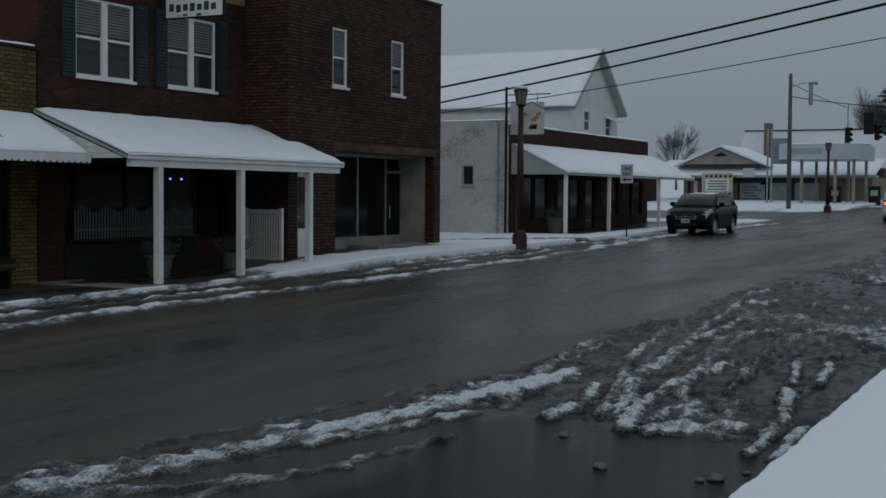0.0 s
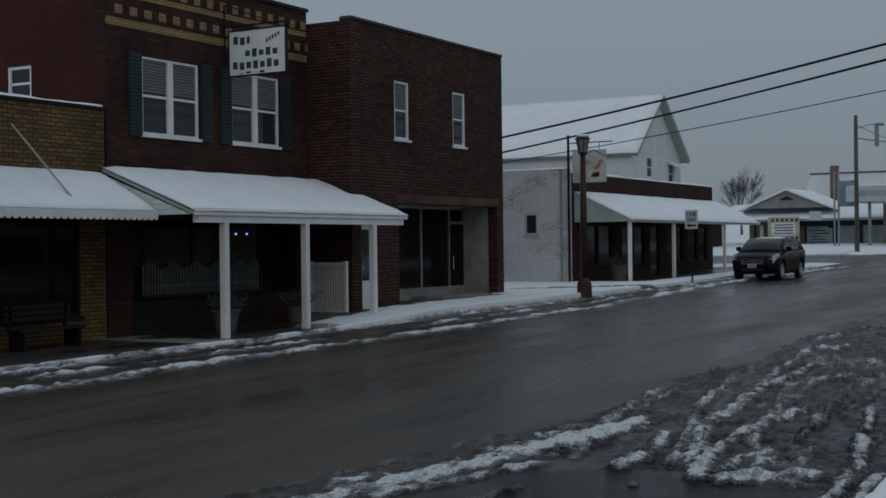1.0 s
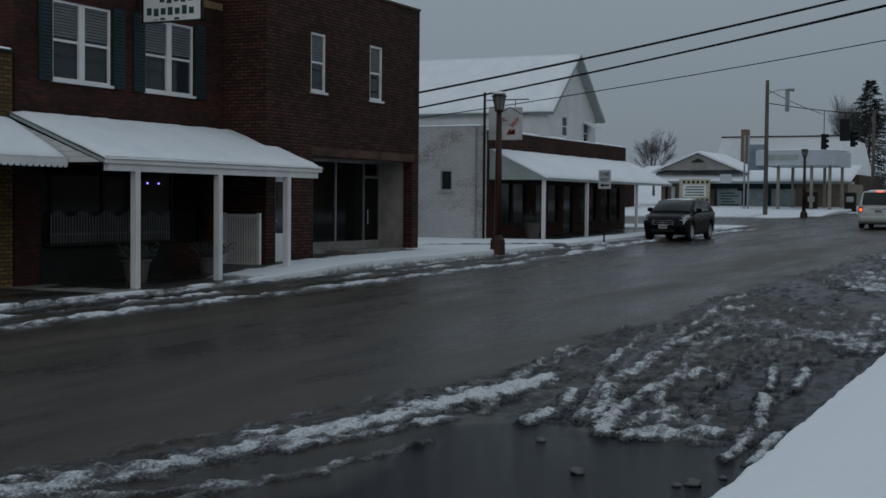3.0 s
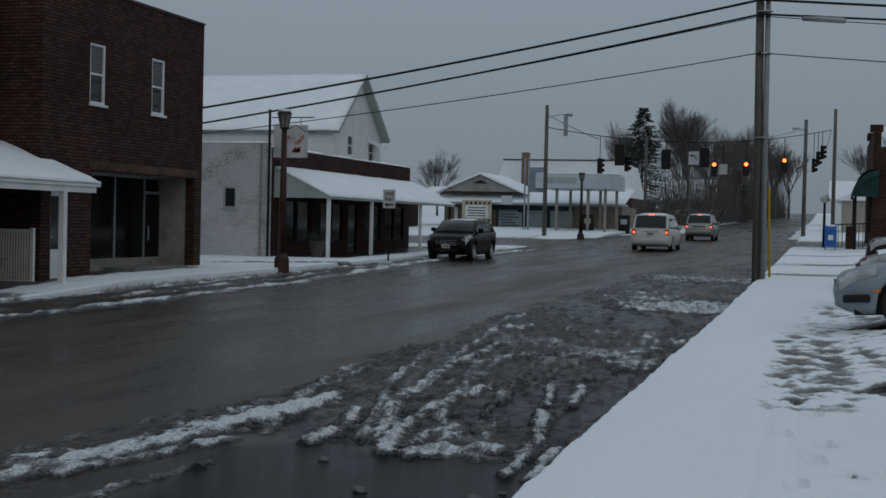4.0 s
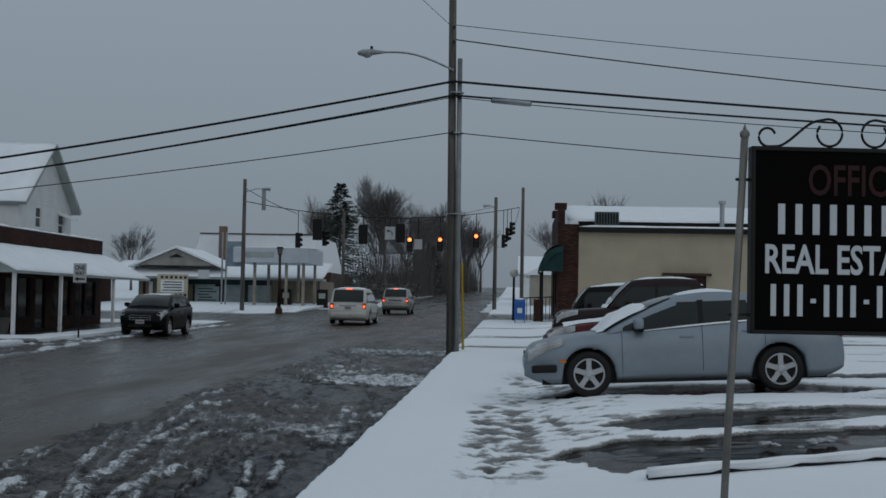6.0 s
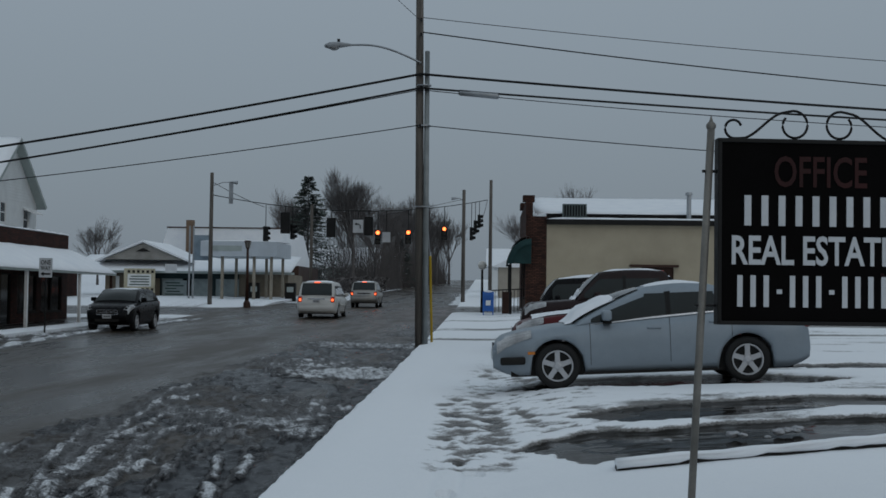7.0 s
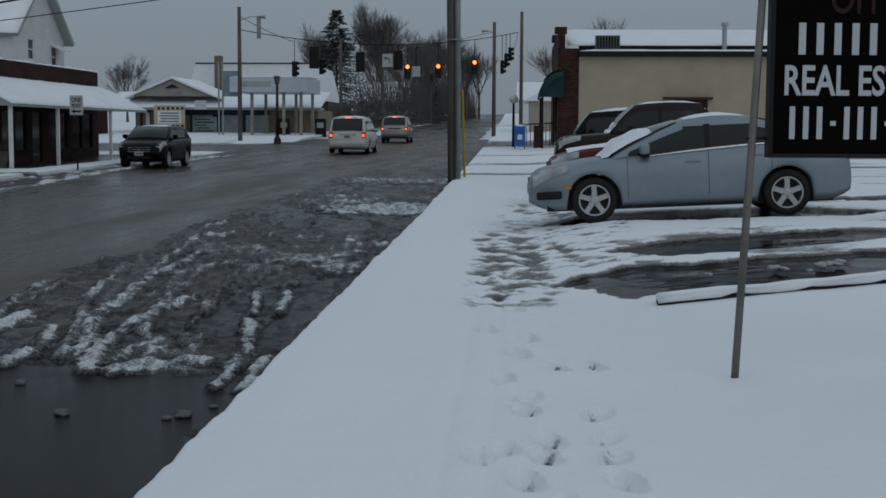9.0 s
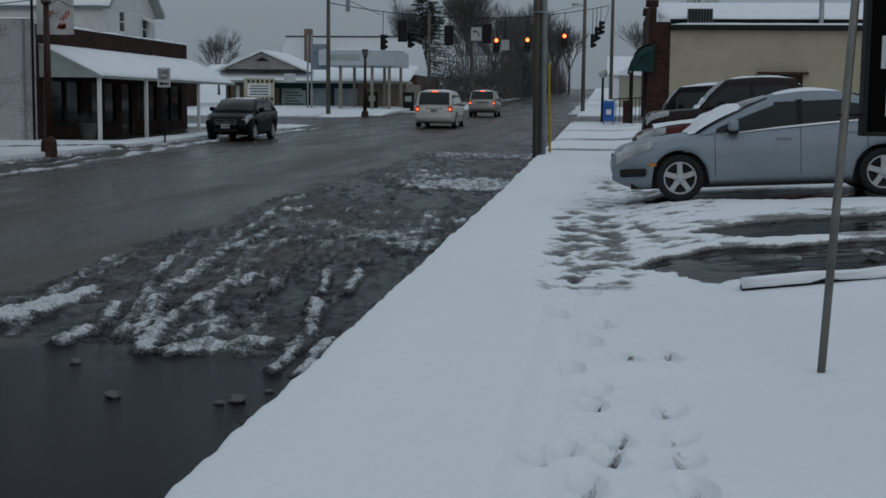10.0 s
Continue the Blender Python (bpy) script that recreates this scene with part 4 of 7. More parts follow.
for a0, a1 in ((6.0, 15.1), (15.14, 19.42)):
    bm = bmesh.new()
    prism(bm, [(XA + 0.01, 3.34), (WX, 2.53), (WX, 2.49), (XA + 0.01, 3.30)], "y", a0, a1)
    sheet = part("sheet", bm, M_WHITE, awn)
    snow_on("awning_snow", [(WX + 0.01, a0, 2.53), (WX + 0.01, a1, 2.53), (XA + 0.02, a1, 3.34), (XA + 0.02, a0, 3.34)], 0.09, int((a1 - a0) * 8), 14, awn)
    bm = bmesh.new()
    y = a0
    while y < a1 - 0.05:
        w = min(0.16, a1 - y)
        prism(bm, [(y, 2.53), (y + w, 2.53), (y + w, 2.40), (y + w * 0.75, 2.355), (y + w * 0.25, 2.355), (y, 2.40)], "x", WX, WX + 0.012)
        y += 0.16
    part("valance", bm, M_WHITE, awn, "white scalloped valance")
for yy in (12.4, 14.9, 17.4):
    bm = bmesh.new()
    tube(bm, (XA, yy - 0.25, 4.15), (WX - 0.25, yy + 0.05, 2.72), 0.02)
    part("strut", bm, M_GALV, awn, "thin steel support rod")
for yy in (11.6, 15.35):
    bx("post", (WX - 0.22, WX - 0.08, yy - 0.07, yy + 0.07, walk_z(yy) - 0.05, 2.5), M_GREYTRIM, awn, "grey awning post")
box_sign = thing("box_sign", "white projecting box sign with dark faded picture and writing", "sign")
bx("cabinet", (-18.7, -16.95, 14.2, 14.5, 3.4, 4.7), M_WHITE, box_sign, "", 0.01)
bm = bmesh.new()
for i, (x0, x1, z) in enumerate(((-18.4, -17.35, 4.42), (-18.5, -17.2, 3.72), (-18.3, -17.25, 3.52))):
    x = x0
    while x < x1:
        box(bm, x, x + 0.1, 14.194, 14.199, z + 0.06 * math.sin(x * 2 + i), z + 0.14 + 0.06 * math.sin(x * 2 + i))
        x += 0.15
part("lettering", bm, M_BLACK, box_sign)
bm = bmesh.new()
for i in range(9):
    a = i * 0.7
    box(bm, -17.9 + 0.14 * math.cos(a), -17.83 + 0.14 * math.cos(a), 14.194, 14.199, 4.08 + 0.16 * math.sin(a), 4.14 + 0.16 * math.sin(a))
part("faded_picture", bm, plain("faded_ink", (0.25, 0.27, 0.28), 0.6), box_sign)
bm = bmesh.new()
tube(bm, (XA, 14.35, 4.5), (-18.7, 14.35, 4.5), 0.04)
tube(bm, (XA, 14.35, 3.6), (-18.7, 14.35, 3.6), 0.04)
part("bracket", bm, M_BLACK, box_sign)

# ---------- corner store with white side wall ----------
XS, YS = -19.0, 42.2
store = thing("corner_store", "low corner store with white painted brick side and brick parapet", "building")
gz = 0.35
wall("wall", "y", YS, 0.3, -34, XS, gz - 0.5, 4.45, M_WHITEBRICK, store, [(-20.7, -20.2, 2.15, 2.9)], "white painted brick wall with worn patches")
wall("wall", "x", XS, -0.3, YS + 0.3, 58.2, gz - 0.5, 4.3, M_REDBRICK, store, [(43.6, 46.2, 0.95, 2.5), (47.2, 49.6, 0.95, 2.5), (50.2, 51.3, 0.4, 2.5), (52.0, 54.2, 0.95, 2.5), (54.8, 57.4, 0.95, 2.5)])
wall("wall", "y", 58.2, -0.3, -34, XS - 0.3, gz - 0.5, 4.2, M_REDBRICK, store)
wall("wall", "x", -34, -0.3, YS + 0.3, 58.2, gz - 0.5, 4.2, M_REDBRICK, store)
bx("roof", (-33.9, XS - 0.3, YS + 0.3, 57.9, 3.9, 4.0), M_SNOW, store, "flat snow-covered roof")
lumpy_cap("coping_snow", (XS - 0.15, YS, 4.32), (XS - 0.15, 58.2, 4.32), 0.18, 0.09, store)
lumpy_cap("coping_snow", (-33, YS + 0.15, 4.45), (XS, YS + 0.15, 4.45), 0.17, 0.07, store, "x")
window(store, "y", YS, -20.7, -20.2, 2.15, 2.9, M_GREYTRIM, inward=1, rail=False)
bm = bmesh.new()
tube(bm, (-18.93, YS - 0.08, gz), (-18.93, YS - 0.08, 5.6), 0.045)
part("conduit", bm, M_BLACK, store, "dark iron standpipe")
bm = bmesh.new()
tube(bm, (-19.25, YS - 0.05, gz), (-19.25, YS - 0.05, 4.4), 0.035)
part("downpipe", bm, M_GALV, store)
for y0, y1, z0 in ((43.6, 46.2, 0.95), (47.2, 49.6, 0.95), (50.2, 51.3, 0.4), (52.0, 54.2, 0.95), (54.8, 57.4, 0.95)):
    window(store, "x", XS, y0, y1, z0, 2.5, M_DARK, 0.05, rail=False, glass=M_SHOPGLASS, mullions=1 if y1 - y0 > 2 else 0, label="dark shop window")
# dark sheet added where the store's unlit interior would be
bx("dark_backing", (-23, -22.9, YS + 0.4, 57.8, 0.2, 3.5), M_DARK, store)
pent = thing("store_canopy", "snow-covered pent roof on white posts along the store", "canopy")
EX = -16.85
bm = bmesh.new()
prism(bm, [(XS + 0.01, 3.66), (EX, 2.62), (EX, 2.54), (XS + 0.01, 3.58)], "y", YS + 0.5, 58.4)
part("roof_deck", bm, M_GREYTRIM, pent)
snow_on("roof_snow", [(EX + 0.03, YS + 0.5, 2.62), (EX + 0.03, 58.4, 2.62), (XS + 0.02, 58.4, 3.66), (XS + 0.02, YS + 0.5, 3.66)], 0.11, 70, 12, pent)
bm = bmesh.new()
prism(bm, [(XS + 0.01, 2.56), (EX - 0.05, 2.56), (XS + 0.01, 3.6)], "y", YS + 0.52, YS + 0.58)
part("end_panel", bm, M_GREYTRIM, pent, "pale grey-green end panel")
for yy, mt in ((YS + 0.75, M_WHITE), (47.4, M_WHITE), (53.6, M_WHITE), (58.1, M_RUST)):
    bx("post", (EX - 0.2, EX - 0.09, yy - 0.06, yy + 0.06, walk_z(yy) - 0.03, 2.56), mt, pent, "peeling painted post")
store_sign = thing("store_sign", "white projecting store sign with a faded orange picture", "sign")
SSY = YS + 0.25
bx("board", (-18.9, -17.65, SSY - 0.05, SSY + 0.05, 3.95, 5.08), plain("faded_sign_white", (0.5, 0.5, 0.5), 0.6), store_sign)
bm = bmesh.new()
tube(bm, (-19.0, SSY, 5.35), (-17.4, SSY, 5.35), 0.02)
for x in (-18.6, -17.9):
    tube(bm, (x, SSY, 5.08), (x, SSY, 5.35), 0.012)
part("bracket", bm, M_BLACK, store_sign)
bm = bmesh.new()
for i in range(8):
    box(bm, -18.45 + 0.09 * i, -18.38 + 0.09 * i, SSY - 0.058, SSY - 0.053, 4.5 + 0.12 * math.sin(i), 4.62 + 0.12 * math.sin(i + 1))
    box(bm, -18.2 + 0.03 * i, -18.15 + 0.04 * i, SSY - 0.058, SSY - 0.053, 4.12 + 0.02 * (i % 3), 4.2 + 0.04 * (i % 4))
part("faded_picture", bm, plain("faded_orange", (0.42, 0.16, 0.12), 0.6, var=0.5), store_sign, "faded orange and red emblem")

# ---------- white house behind ----------
house = thing("white_house", "white clapboard house with steep snow-covered roof", "house")
HX, HA, HB, HZ, HT = -24.0, 60.6, 68.5, 6.25, 9.45
hy = (HA + HB) / 2
wall("wall", "y", HA + 0.35, 0.2, -46, HX - 0.2, 0.4, HZ + 0.1, M_SIDING, house, [(-33.3, -32.4, 5.0, 5.9)])
wall("wall", "x", HX, -0.2, HA + 0.35, HB - 0.35, 0.4, HZ, M_SIDING, house, [(63.1, 63.9, 5.15, 6.2), (66.3, 67.1, 4.95, 6.0)])
wall("wall", "y", HB - 0.35, -0.2, -46, HX - 0.2, 0.4, HZ, M_SIDING, house)
bm = bmesh.new()
prism(bm, [(HA + 0.35, HZ), (HB - 0.35, HZ), (hy, HT - 0.2)], "x", HX - 0.2, HX)
part("gable_wall", bm, M_SIDING, house)
bm = bmesh.new()
z = 4.4
while z < HT - 0.5:
    w = min(3.6, (HT - 0.25 - z) / (HT - 0.2 - HZ) * 3.62) if z > HZ else 3.62
    if not 4.9 < z < 6.25:
        prism(bm, [(HX, z), (HX + 0.02, z), (HX, z + 0.14)], "y", hy - w, hy + w)
    z += 0.15
part("clapboard", bm, M_SIDING, house)
window(house, "x", HX, 63.1, 63.9, 5.15, 6.2)
window(house, "x", HX, 66.3, 67.1, 4.95, 6.0)
window(house, "y", HA + 0.35, -33.3, -32.4, 5.0, 5.9, inward=1)
for s, a in ((1, HA), (-1, HB)):
    bm = bmesh.new()
    prism(bm, [(a, HZ - 0.02), (hy, HT), (hy, HT - 0.14), (a + s * 0.15, HZ - 0.14)], "x", -46.3, HX + 0.45)
    part("roof", bm, M_GREYTRIM, house, "steep roof slope")
snow_on("roof_snow", [(-46.3, HA, HZ), (HX + 0.45, HA, HZ), (HX + 0.45, hy, HT + 0.02), (-46.3, hy, HT + 0.02)], 0.14, 40, 12, house)
snow_on("roof_snow", [(HX + 0.45, HB, HZ), (-46.3, HB, HZ), (-46.3, hy, HT + 0.02), (HX + 0.45, hy, HT + 0.02)], 0.14, 40, 12, house)
bm = bmesh.new()
prism(bm, [(HX + 0.02, 6.1), (HX + 0.65, 5.8), (HX + 0.65, 5.74), (HX + 0.02, 6.0)], "y", 66.1, 67.3)
part("window_awning", bm, M_WHITE, house, "small white window awning")
# lower wing
bm = bmesh.new()
box(bm, -46, -36.5, 59.4, 61.4, 0.4, 5.5)
part("wing", bm, M_SIDING, house)
snow_on("wing_snow", [(-46.2, 59.2, 5.5), (-36.3, 59.2, 5.5), (-36.3, 61.5, 6.2), (-46.2, 61.5, 6.2)], 0.1, 20, 6, house)
# ---------- vehicles ----------
def pl(pts, x):
    """Height of a polyline at x."""
    if x <= pts[0][0]:
        return pts[0][1]
    for (a, p), (b, q) in zip(pts, pts[1:]):
        if x <= b:
            k = (x - a) / (b - a)
            return p + (q - p) * k
    return pts[-1][1]


def smooth_pl(pts, x, r=0.06):
    return sum(pl(pts, x + d * r) for d in (-1, -0.5, 0, 0.5, 1)) / 5


def loft(bm, rows, cap=True):
    vr = [[bm.verts.new(p) for p in r] for r in rows]
    n = len(vr[0])
    for a, b in zip(vr, vr[1:]):
        for i in range(n):
            bm.faces.new((a[i], a[(i + 1) % n], b[(i + 1) % n], b[i]))
    if cap:
        bm.faces.new(vr[0][::-1])
        bm.faces.new(vr[-1])


def patch(bm, rows):
    vr = [[bm.verts.new(p) for p in r] for r in rows]
    for a, b in zip(vr, vr[1:]):
        for i in range(len(a) - 1):
            bm.faces.new((a[i], a[i + 1], b[i + 1], b[i]))


def lathe(bm, profile, axis_at, seg=28, side=1):
    """Turns a profile of (y, r) round the line along y through axis_at (x, z)."""
    x0, z0 = axis_at
    rows = []
    for y, r in profile:
        rows.append([bm.verts.new((x0 + r * math.cos(2 * math.pi * i / seg), y, z0 + r * math.sin(2 * math.pi * i / seg))) for i in range(seg)])
    for a, b in zip(rows, rows[1:]):
        for i in range(seg):
            bm.faces.new((a[i], a[(i + 1) % seg], b[(i + 1) % seg], b[i]))
    bm.faces.new(rows[0])
    bm.faces.new(rows[-1][::-1])


def wheel(parent, x, y, r, s, spokes=5, rim_mat=None):
    """A wheel at (x, y); s is the side its face looks to."""
    rim_mat = rim_mat or M_RIM
    w = 0.2
    bm = bmesh.new()
    lathe(bm, [(y - s * w, r * 0.70), (y - s * w, r * 0.94), (y - s * (w - 0.03), r), (y - s * 0.03, r), (y, r * 0.94), (y + s * 0.004, r * 0.72), (y - s * 0.03, r * 0.68)], (x, r))
    hub = part("wheel", bm, M_RUBBER, parent, "black tyre on alloy rim", True)
    bm = bmesh.new()
    lathe(bm, [(y - s * 0.12, r * 0.6), (y - s * 0.12, r * 0.64), (y - s * 0.01, r * 0.69), (y + s * 0.003, r * 0.69), (y + s * 0.003, r * 0.64), (y - s * 0.05, r * 0.60), (y - s * 0.05, r * 0.58), (y - s * 0.11, r * 0.58), (y - s * 0.11, r * 0.6)], (x, r), 28)
    part("rim", bm, rim_mat, hub)
    # near-black disc fills the rim, painting the shade between the spokes
    bm = bmesh.new()
    tube(bm, (x, y - s * 0.125, r), (x, y - s * 0.10, r), r * 0.6, r * 0.6, 24)
    part("spoke_gap_disc", bm, M_DARK, hub)
    bm = bmesh.new()
    for i in range(spokes):
        a = 2 * math.pi * (i + 0.25) / spokes
        d, q = Vector((math.cos(a), 0, math.sin(a))), Vector((-math.sin(a), 0, math.cos(a)))
        c = Vector((x, y - s * 0.012, r))
        ws = 0.235 if spokes <= 5 else 0.15
        rows = [[c + d * r * k + q * r * ws * e + Vector((0, t, 0)) for e, t in ((-f, -s * 0.04), (-f, 0), (f, 0), (f, -s * 0.04))] for k, f in ((0.1, 0.62), (0.35, 0.45), (0.66, 0.5))]
        loft(bm, rows)
    lathe(bm, [(y - s * 0.06, 0.02), (y - s * 0.06, r * 0.2), (y - s * 0.01, r * 0.18), (y - s * 0.0, 0.03)], (x, r), 16)
    part("spoke_star", bm, rim_mat, hub)
    for i in range(5 if parent.name == "sedan" else 0):
        bm = bmesh.new()
        a = 2 * math.pi * (i + 0.75) / 5
        c = Vector((x + 0.135 * r / 0.33 * math.cos(a) * 0.75, y, r + 0.135 * r / 0.33 * math.sin(a) * 0.75))
        tube(bm, c - Vector((0, s * 0.03, 0)), c + Vector((0, s * 0.002, 0)), 0.013, 0.013, 8)
        part("wheel_nut", bm, M_DARK, hub)
    return hub


def vehicle(name, label, at, paint, L, W, sill, deck, gh, roof, wheels, R, tumble=0.13, side_glass=(), glass_h=(0.10, 0.86), snow=0.0, lit=False, spokes=5, tail="tall", boxy=0.0, doors=(), hood_snow=False, category="car", plate=True, moulding=None, rails=False, belt=None, screen_snow=0.0):
    """A car with its nose at x = 0, pointing to -x, standing on z = 0. gh: the glasshouse's four corners along x, windscreen foot first."""
    car = thing(name, label, category, at=at)
    hw = W / 2
    xa, xb, xc, xd = gh

    def half(x):
        f, b = max(0.0, 1 - x / (0.16 * L)), max(0.0, 1 - (L - x) / (0.10 * L))
        return hw * (1 - (0.24 - 0.1 * boxy) * f ** 2.2 - (0.14 - 0.06 * boxy) * b ** 2.2)

    def under(x):
        z = sill + 0.12 * max(0, 1 - x / 0.35) ** 2 + 0.12 * max(0, 1 - (L - x) / 0.4) ** 2
        for wx in wheels:
            d = abs(x - wx)
            if d < R * 1.17:
                z = max(z, R + math.sqrt((R * 1.17) ** 2 - d * d) * 0.98)
        return z

    n = 120
    xs = sorted({*[L * i / n for i in range(n + 1)], 0.01, 0.03, L - 0.01, L - 0.03})
    rows = []
    for x in xs:
        w, zt, zb = half(x), smooth_pl(deck, x), under(x)
        h = zt - sill
        lo = min(zb, zt - 0.16)
        mid = max(lo + 0.02, sill + 0.45 * h)
        up = max(mid + 0.02, zt - 0.11)
        side = [(0.905 * w, lo), (0.962 * w, lo + 0.3 * (mid - lo)), (0.988 * w, max(mid - 0.04 * h, lo + 0.6 * (mid - lo))), (1.0 * w, min(mid + 0.12 * h, 0.5 * (mid + up))), (0.996 * w, max(up - 0.02, 0.3 * mid + 0.7 * up)), (0.972 * w, up + 0.012), (0.95 * w, zt - 0.035), (0.88 * w, zt), (0.5 * w, zt + 0.018), (0, zt + 0.024)]
        rows.append([(x, -y, z) for y, z in side] + [(x, y, z) for y, z in side[-2::-1]])
    bm = bmesh.new()
    loft(bm, rows)
    body = part("body", bm, paint, car, "", True)
    bx("underbody", (0.25, L - 0.25, -hw * 0.86, hw * 0.86, sill - 0.02, sill + 0.42), M_DARK, car)

    # glasshouse
    def top(x):
        base = smooth_pl(deck, x) - 0.01
        if x < xb:
            k = (x - xa) / (xb - xa)
            return base + (roof - 0.04 - base) * max(0, k) ** 0.92
        if x > xc:
            k = (xd - x) / (xd - xc)
            return base + (roof - 0.03 - base) * max(0, k) ** 0.85
        k = (x - xb) / (xc - xb)
        return roof - 0.04 * (1 - k) - 0.03 * k + 0.05 * math.sin(math.pi * k) ** 0.8

    def crown(x):
        """How far the windscreen's middle bulges above its pillars."""
        k = (x - xa) / (xb - xa)
        return 0.10 * math.sin(math.pi * k) * (1.15 - 0.6 * k) if 0 < k < 1 else 0.0

    def base_w(x):
        return half(x) * 0.935

    def top_w(x):
        k = min(1.0, (top(x) - smooth_pl(deck, x)) / (roof - smooth_pl(deck, x) + 1e-6))
        return base_w(x) - tumble * max(0.0, k)

    def side_pt(x, u, s, off=0.0):
        z0, z1 = smooth_pl(deck, x) - 0.03, top(x) - 0.05
        y = base_w(x) + (top_w(x) - base_w(x)) * u
        bulge = 0.012 * math.sin(math.pi * min(1, max(0, u)))
        return (x, s * (y + bulge + off), z0 + (z1 - z0) * u + off * 0.25)

    m = 60
    rows = []
    for i in range(m + 1):
        x = xa + (xd - xa) * i / m
        zt, wt = top(x), top_w(x)
        left = [side_pt(x, 0, -1), side_pt(x, 0.5, -1), side_pt(x, 0.93, -1), (x, -wt * 0.95, zt - 0.012), (x, -wt * 0.55, zt + 0.008 + 0.72 * crown(x)), (x, 0, zt + 0.014 + crown(x))]
        rows.append(left + [(px, -py, pz) for px, py, pz in left[-2::-1]])
    bm = bmesh.new()
    loft(bm, rows)
    cab = part("cabin", bm, paint, car, "", True)
    # side windows
    for s in (-1, 1):
        for x0, x1 in side_glass:
            bm = bmesh.new()
            rows = []
            for j in range(17):
                u = glass_h[0] + (glass_h[1] - glass_h[0]) * j / 16
                lo_x, hi_x = x0, x1
                # keep inside the slopes of the pillars
                for _ in range(150):
                    z = smooth_pl(deck, lo_x) + (roof - smooth_pl(deck, lo_x)) * u
                    if lo_x < xb and top(lo_x) - 0.055 < z - 0.03:
                        lo_x += 0.008
                    z = smooth_pl(deck, hi_x) + (roof - smooth_pl(deck, hi_x)) * u
                    if hi_x > xc and top(hi_x) - 0.06 < z - 0.03:
                        hi_x -= 0.008
                row = []
                for i in range(13):
                    x = lo_x + (hi_x - lo_x) * i / 12
                    z = smooth_pl(deck, x) - 0.03 + (roof - 0.085 - smooth_pl(deck, x)) * u
                    zz0, zz1 = smooth_pl(deck, x) - 0.03, top(x) - 0.05
                    uu = min(0.97, (z - zz0) / max(0.05, zz1 - zz0))
                    row.append(side_pt(x, uu, s, 0.007))
                rows.append(row)
            patch(bm, rows)
            part("side_window", bm, M_CARGLASS, cab, "dark side window", True)
    # windscreen and rear window
    for nm, a, b, k0, k1 in (("windscreen", xa, xb, 0.08, 0.95), ("rear_window", xd, xc, 0.16 if tail != "tall" else 0.10, 0.9)):
        bm = bmesh.new()
        rows = []
        out = -1 if nm == "windscreen" else 1
        for j in range(9):
            x = a + (b - a) * (k0 + (k1 - k0) * j / 8)
            w = top_w(x) * 0.90
            row = []
            for i in range(9):
                y = -w + 2 * w * i / 8
                e = (y / top_w(x)) ** 2
                row.append((x + out * 0.012, y, top(x) + 0.018 - 0.022 * e + crown(x) * (1 - 0.9 * e) + 0.008))
            rows.append(row)
        patch(bm, rows)
        part(nm, bm, M_CARGLASS, cab, "", True)
    # wheels
    for wx in wheels:
        for s in (-1, 1):
            wheel(car, wx, s * (hw - 0.02), R, s, spokes)
    # lamps, grille, bumper lines, plate
    zf = smooth_pl(deck, 0.2)
    for s in (-1, 1):
        bm = bmesh.new()
        rows = []
        for t in (0.0, 0.25, 0.5, 0.75, 1.0):
            x = 0.07 + 0.5 * t
            w, z = half(x), smooth_pl(deck, x)
            rows.append([(x - 0.012, s * w * (0.80 + 0.1 * t), z + 0.006), (x - 0.012, s * (w * 0.955 + 0.006), z - 0.028), (x - 0.012, s * (w * 0.985 + 0.010), z - 0.07), (x - 0.012, s * (w * 0.985 + 0.012), z - 0.19 + 0.09 * t)])
        patch(bm, rows)
        part("headlight", bm, M_LENS, car, "clear headlight")
        bm = bmesh.new()
        zr = smooth_pl(deck, L - 0.15)
        z0, z1 = (zr - 0.30, zr - 0.02) if tail == "tall" else (zr - 0.24, zr - 0.06)
        w = half(L - 0.03)
        box(bm, L - 0.20, L + 0.012, min(s * w * 0.80, s * (w + 0.012)), max(s * w * 0.80, s * (w + 0.012)), z0, z1, 0.03)
        tl = part("tail_light", bm, M_TAIL, car, "red tail light", True)
        if lit:
            bx("bulb", (L + 0.008, L + 0.02, min(s * w * 0.84, s * w * 0.96), max(s * w * 0.84, s * w * 0.96), z0 + 0.06, z1 - 0.1), M_TAILGLOW, tl, "glowing brake light")
        bm = bmesh.new()
        my = s * (base_w(xa + 0.5) + 0.12)
        box(bm, xa + 0.42, xa + 0.56, my - 0.1, my + 0.1, smooth_pl(deck, xa + 0.5) + 0.02, smooth_pl(deck, xa + 0.5) + 0.17, 0.04)
        mirror = part("mirror", bm, paint, car, "", True)
        bx("mirror_foot", (xa + 0.44, xa + 0.56, min(s * (base_w(xa + 0.5) - 0.03), my), max(s * (base_w(xa + 0.5) - 0.03), my), smooth_pl(deck, xa + 0.5) - 0.02, smooth_pl(deck, xa + 0.5) + 0.03), M_BLACK, mirror, "black mirror foot")
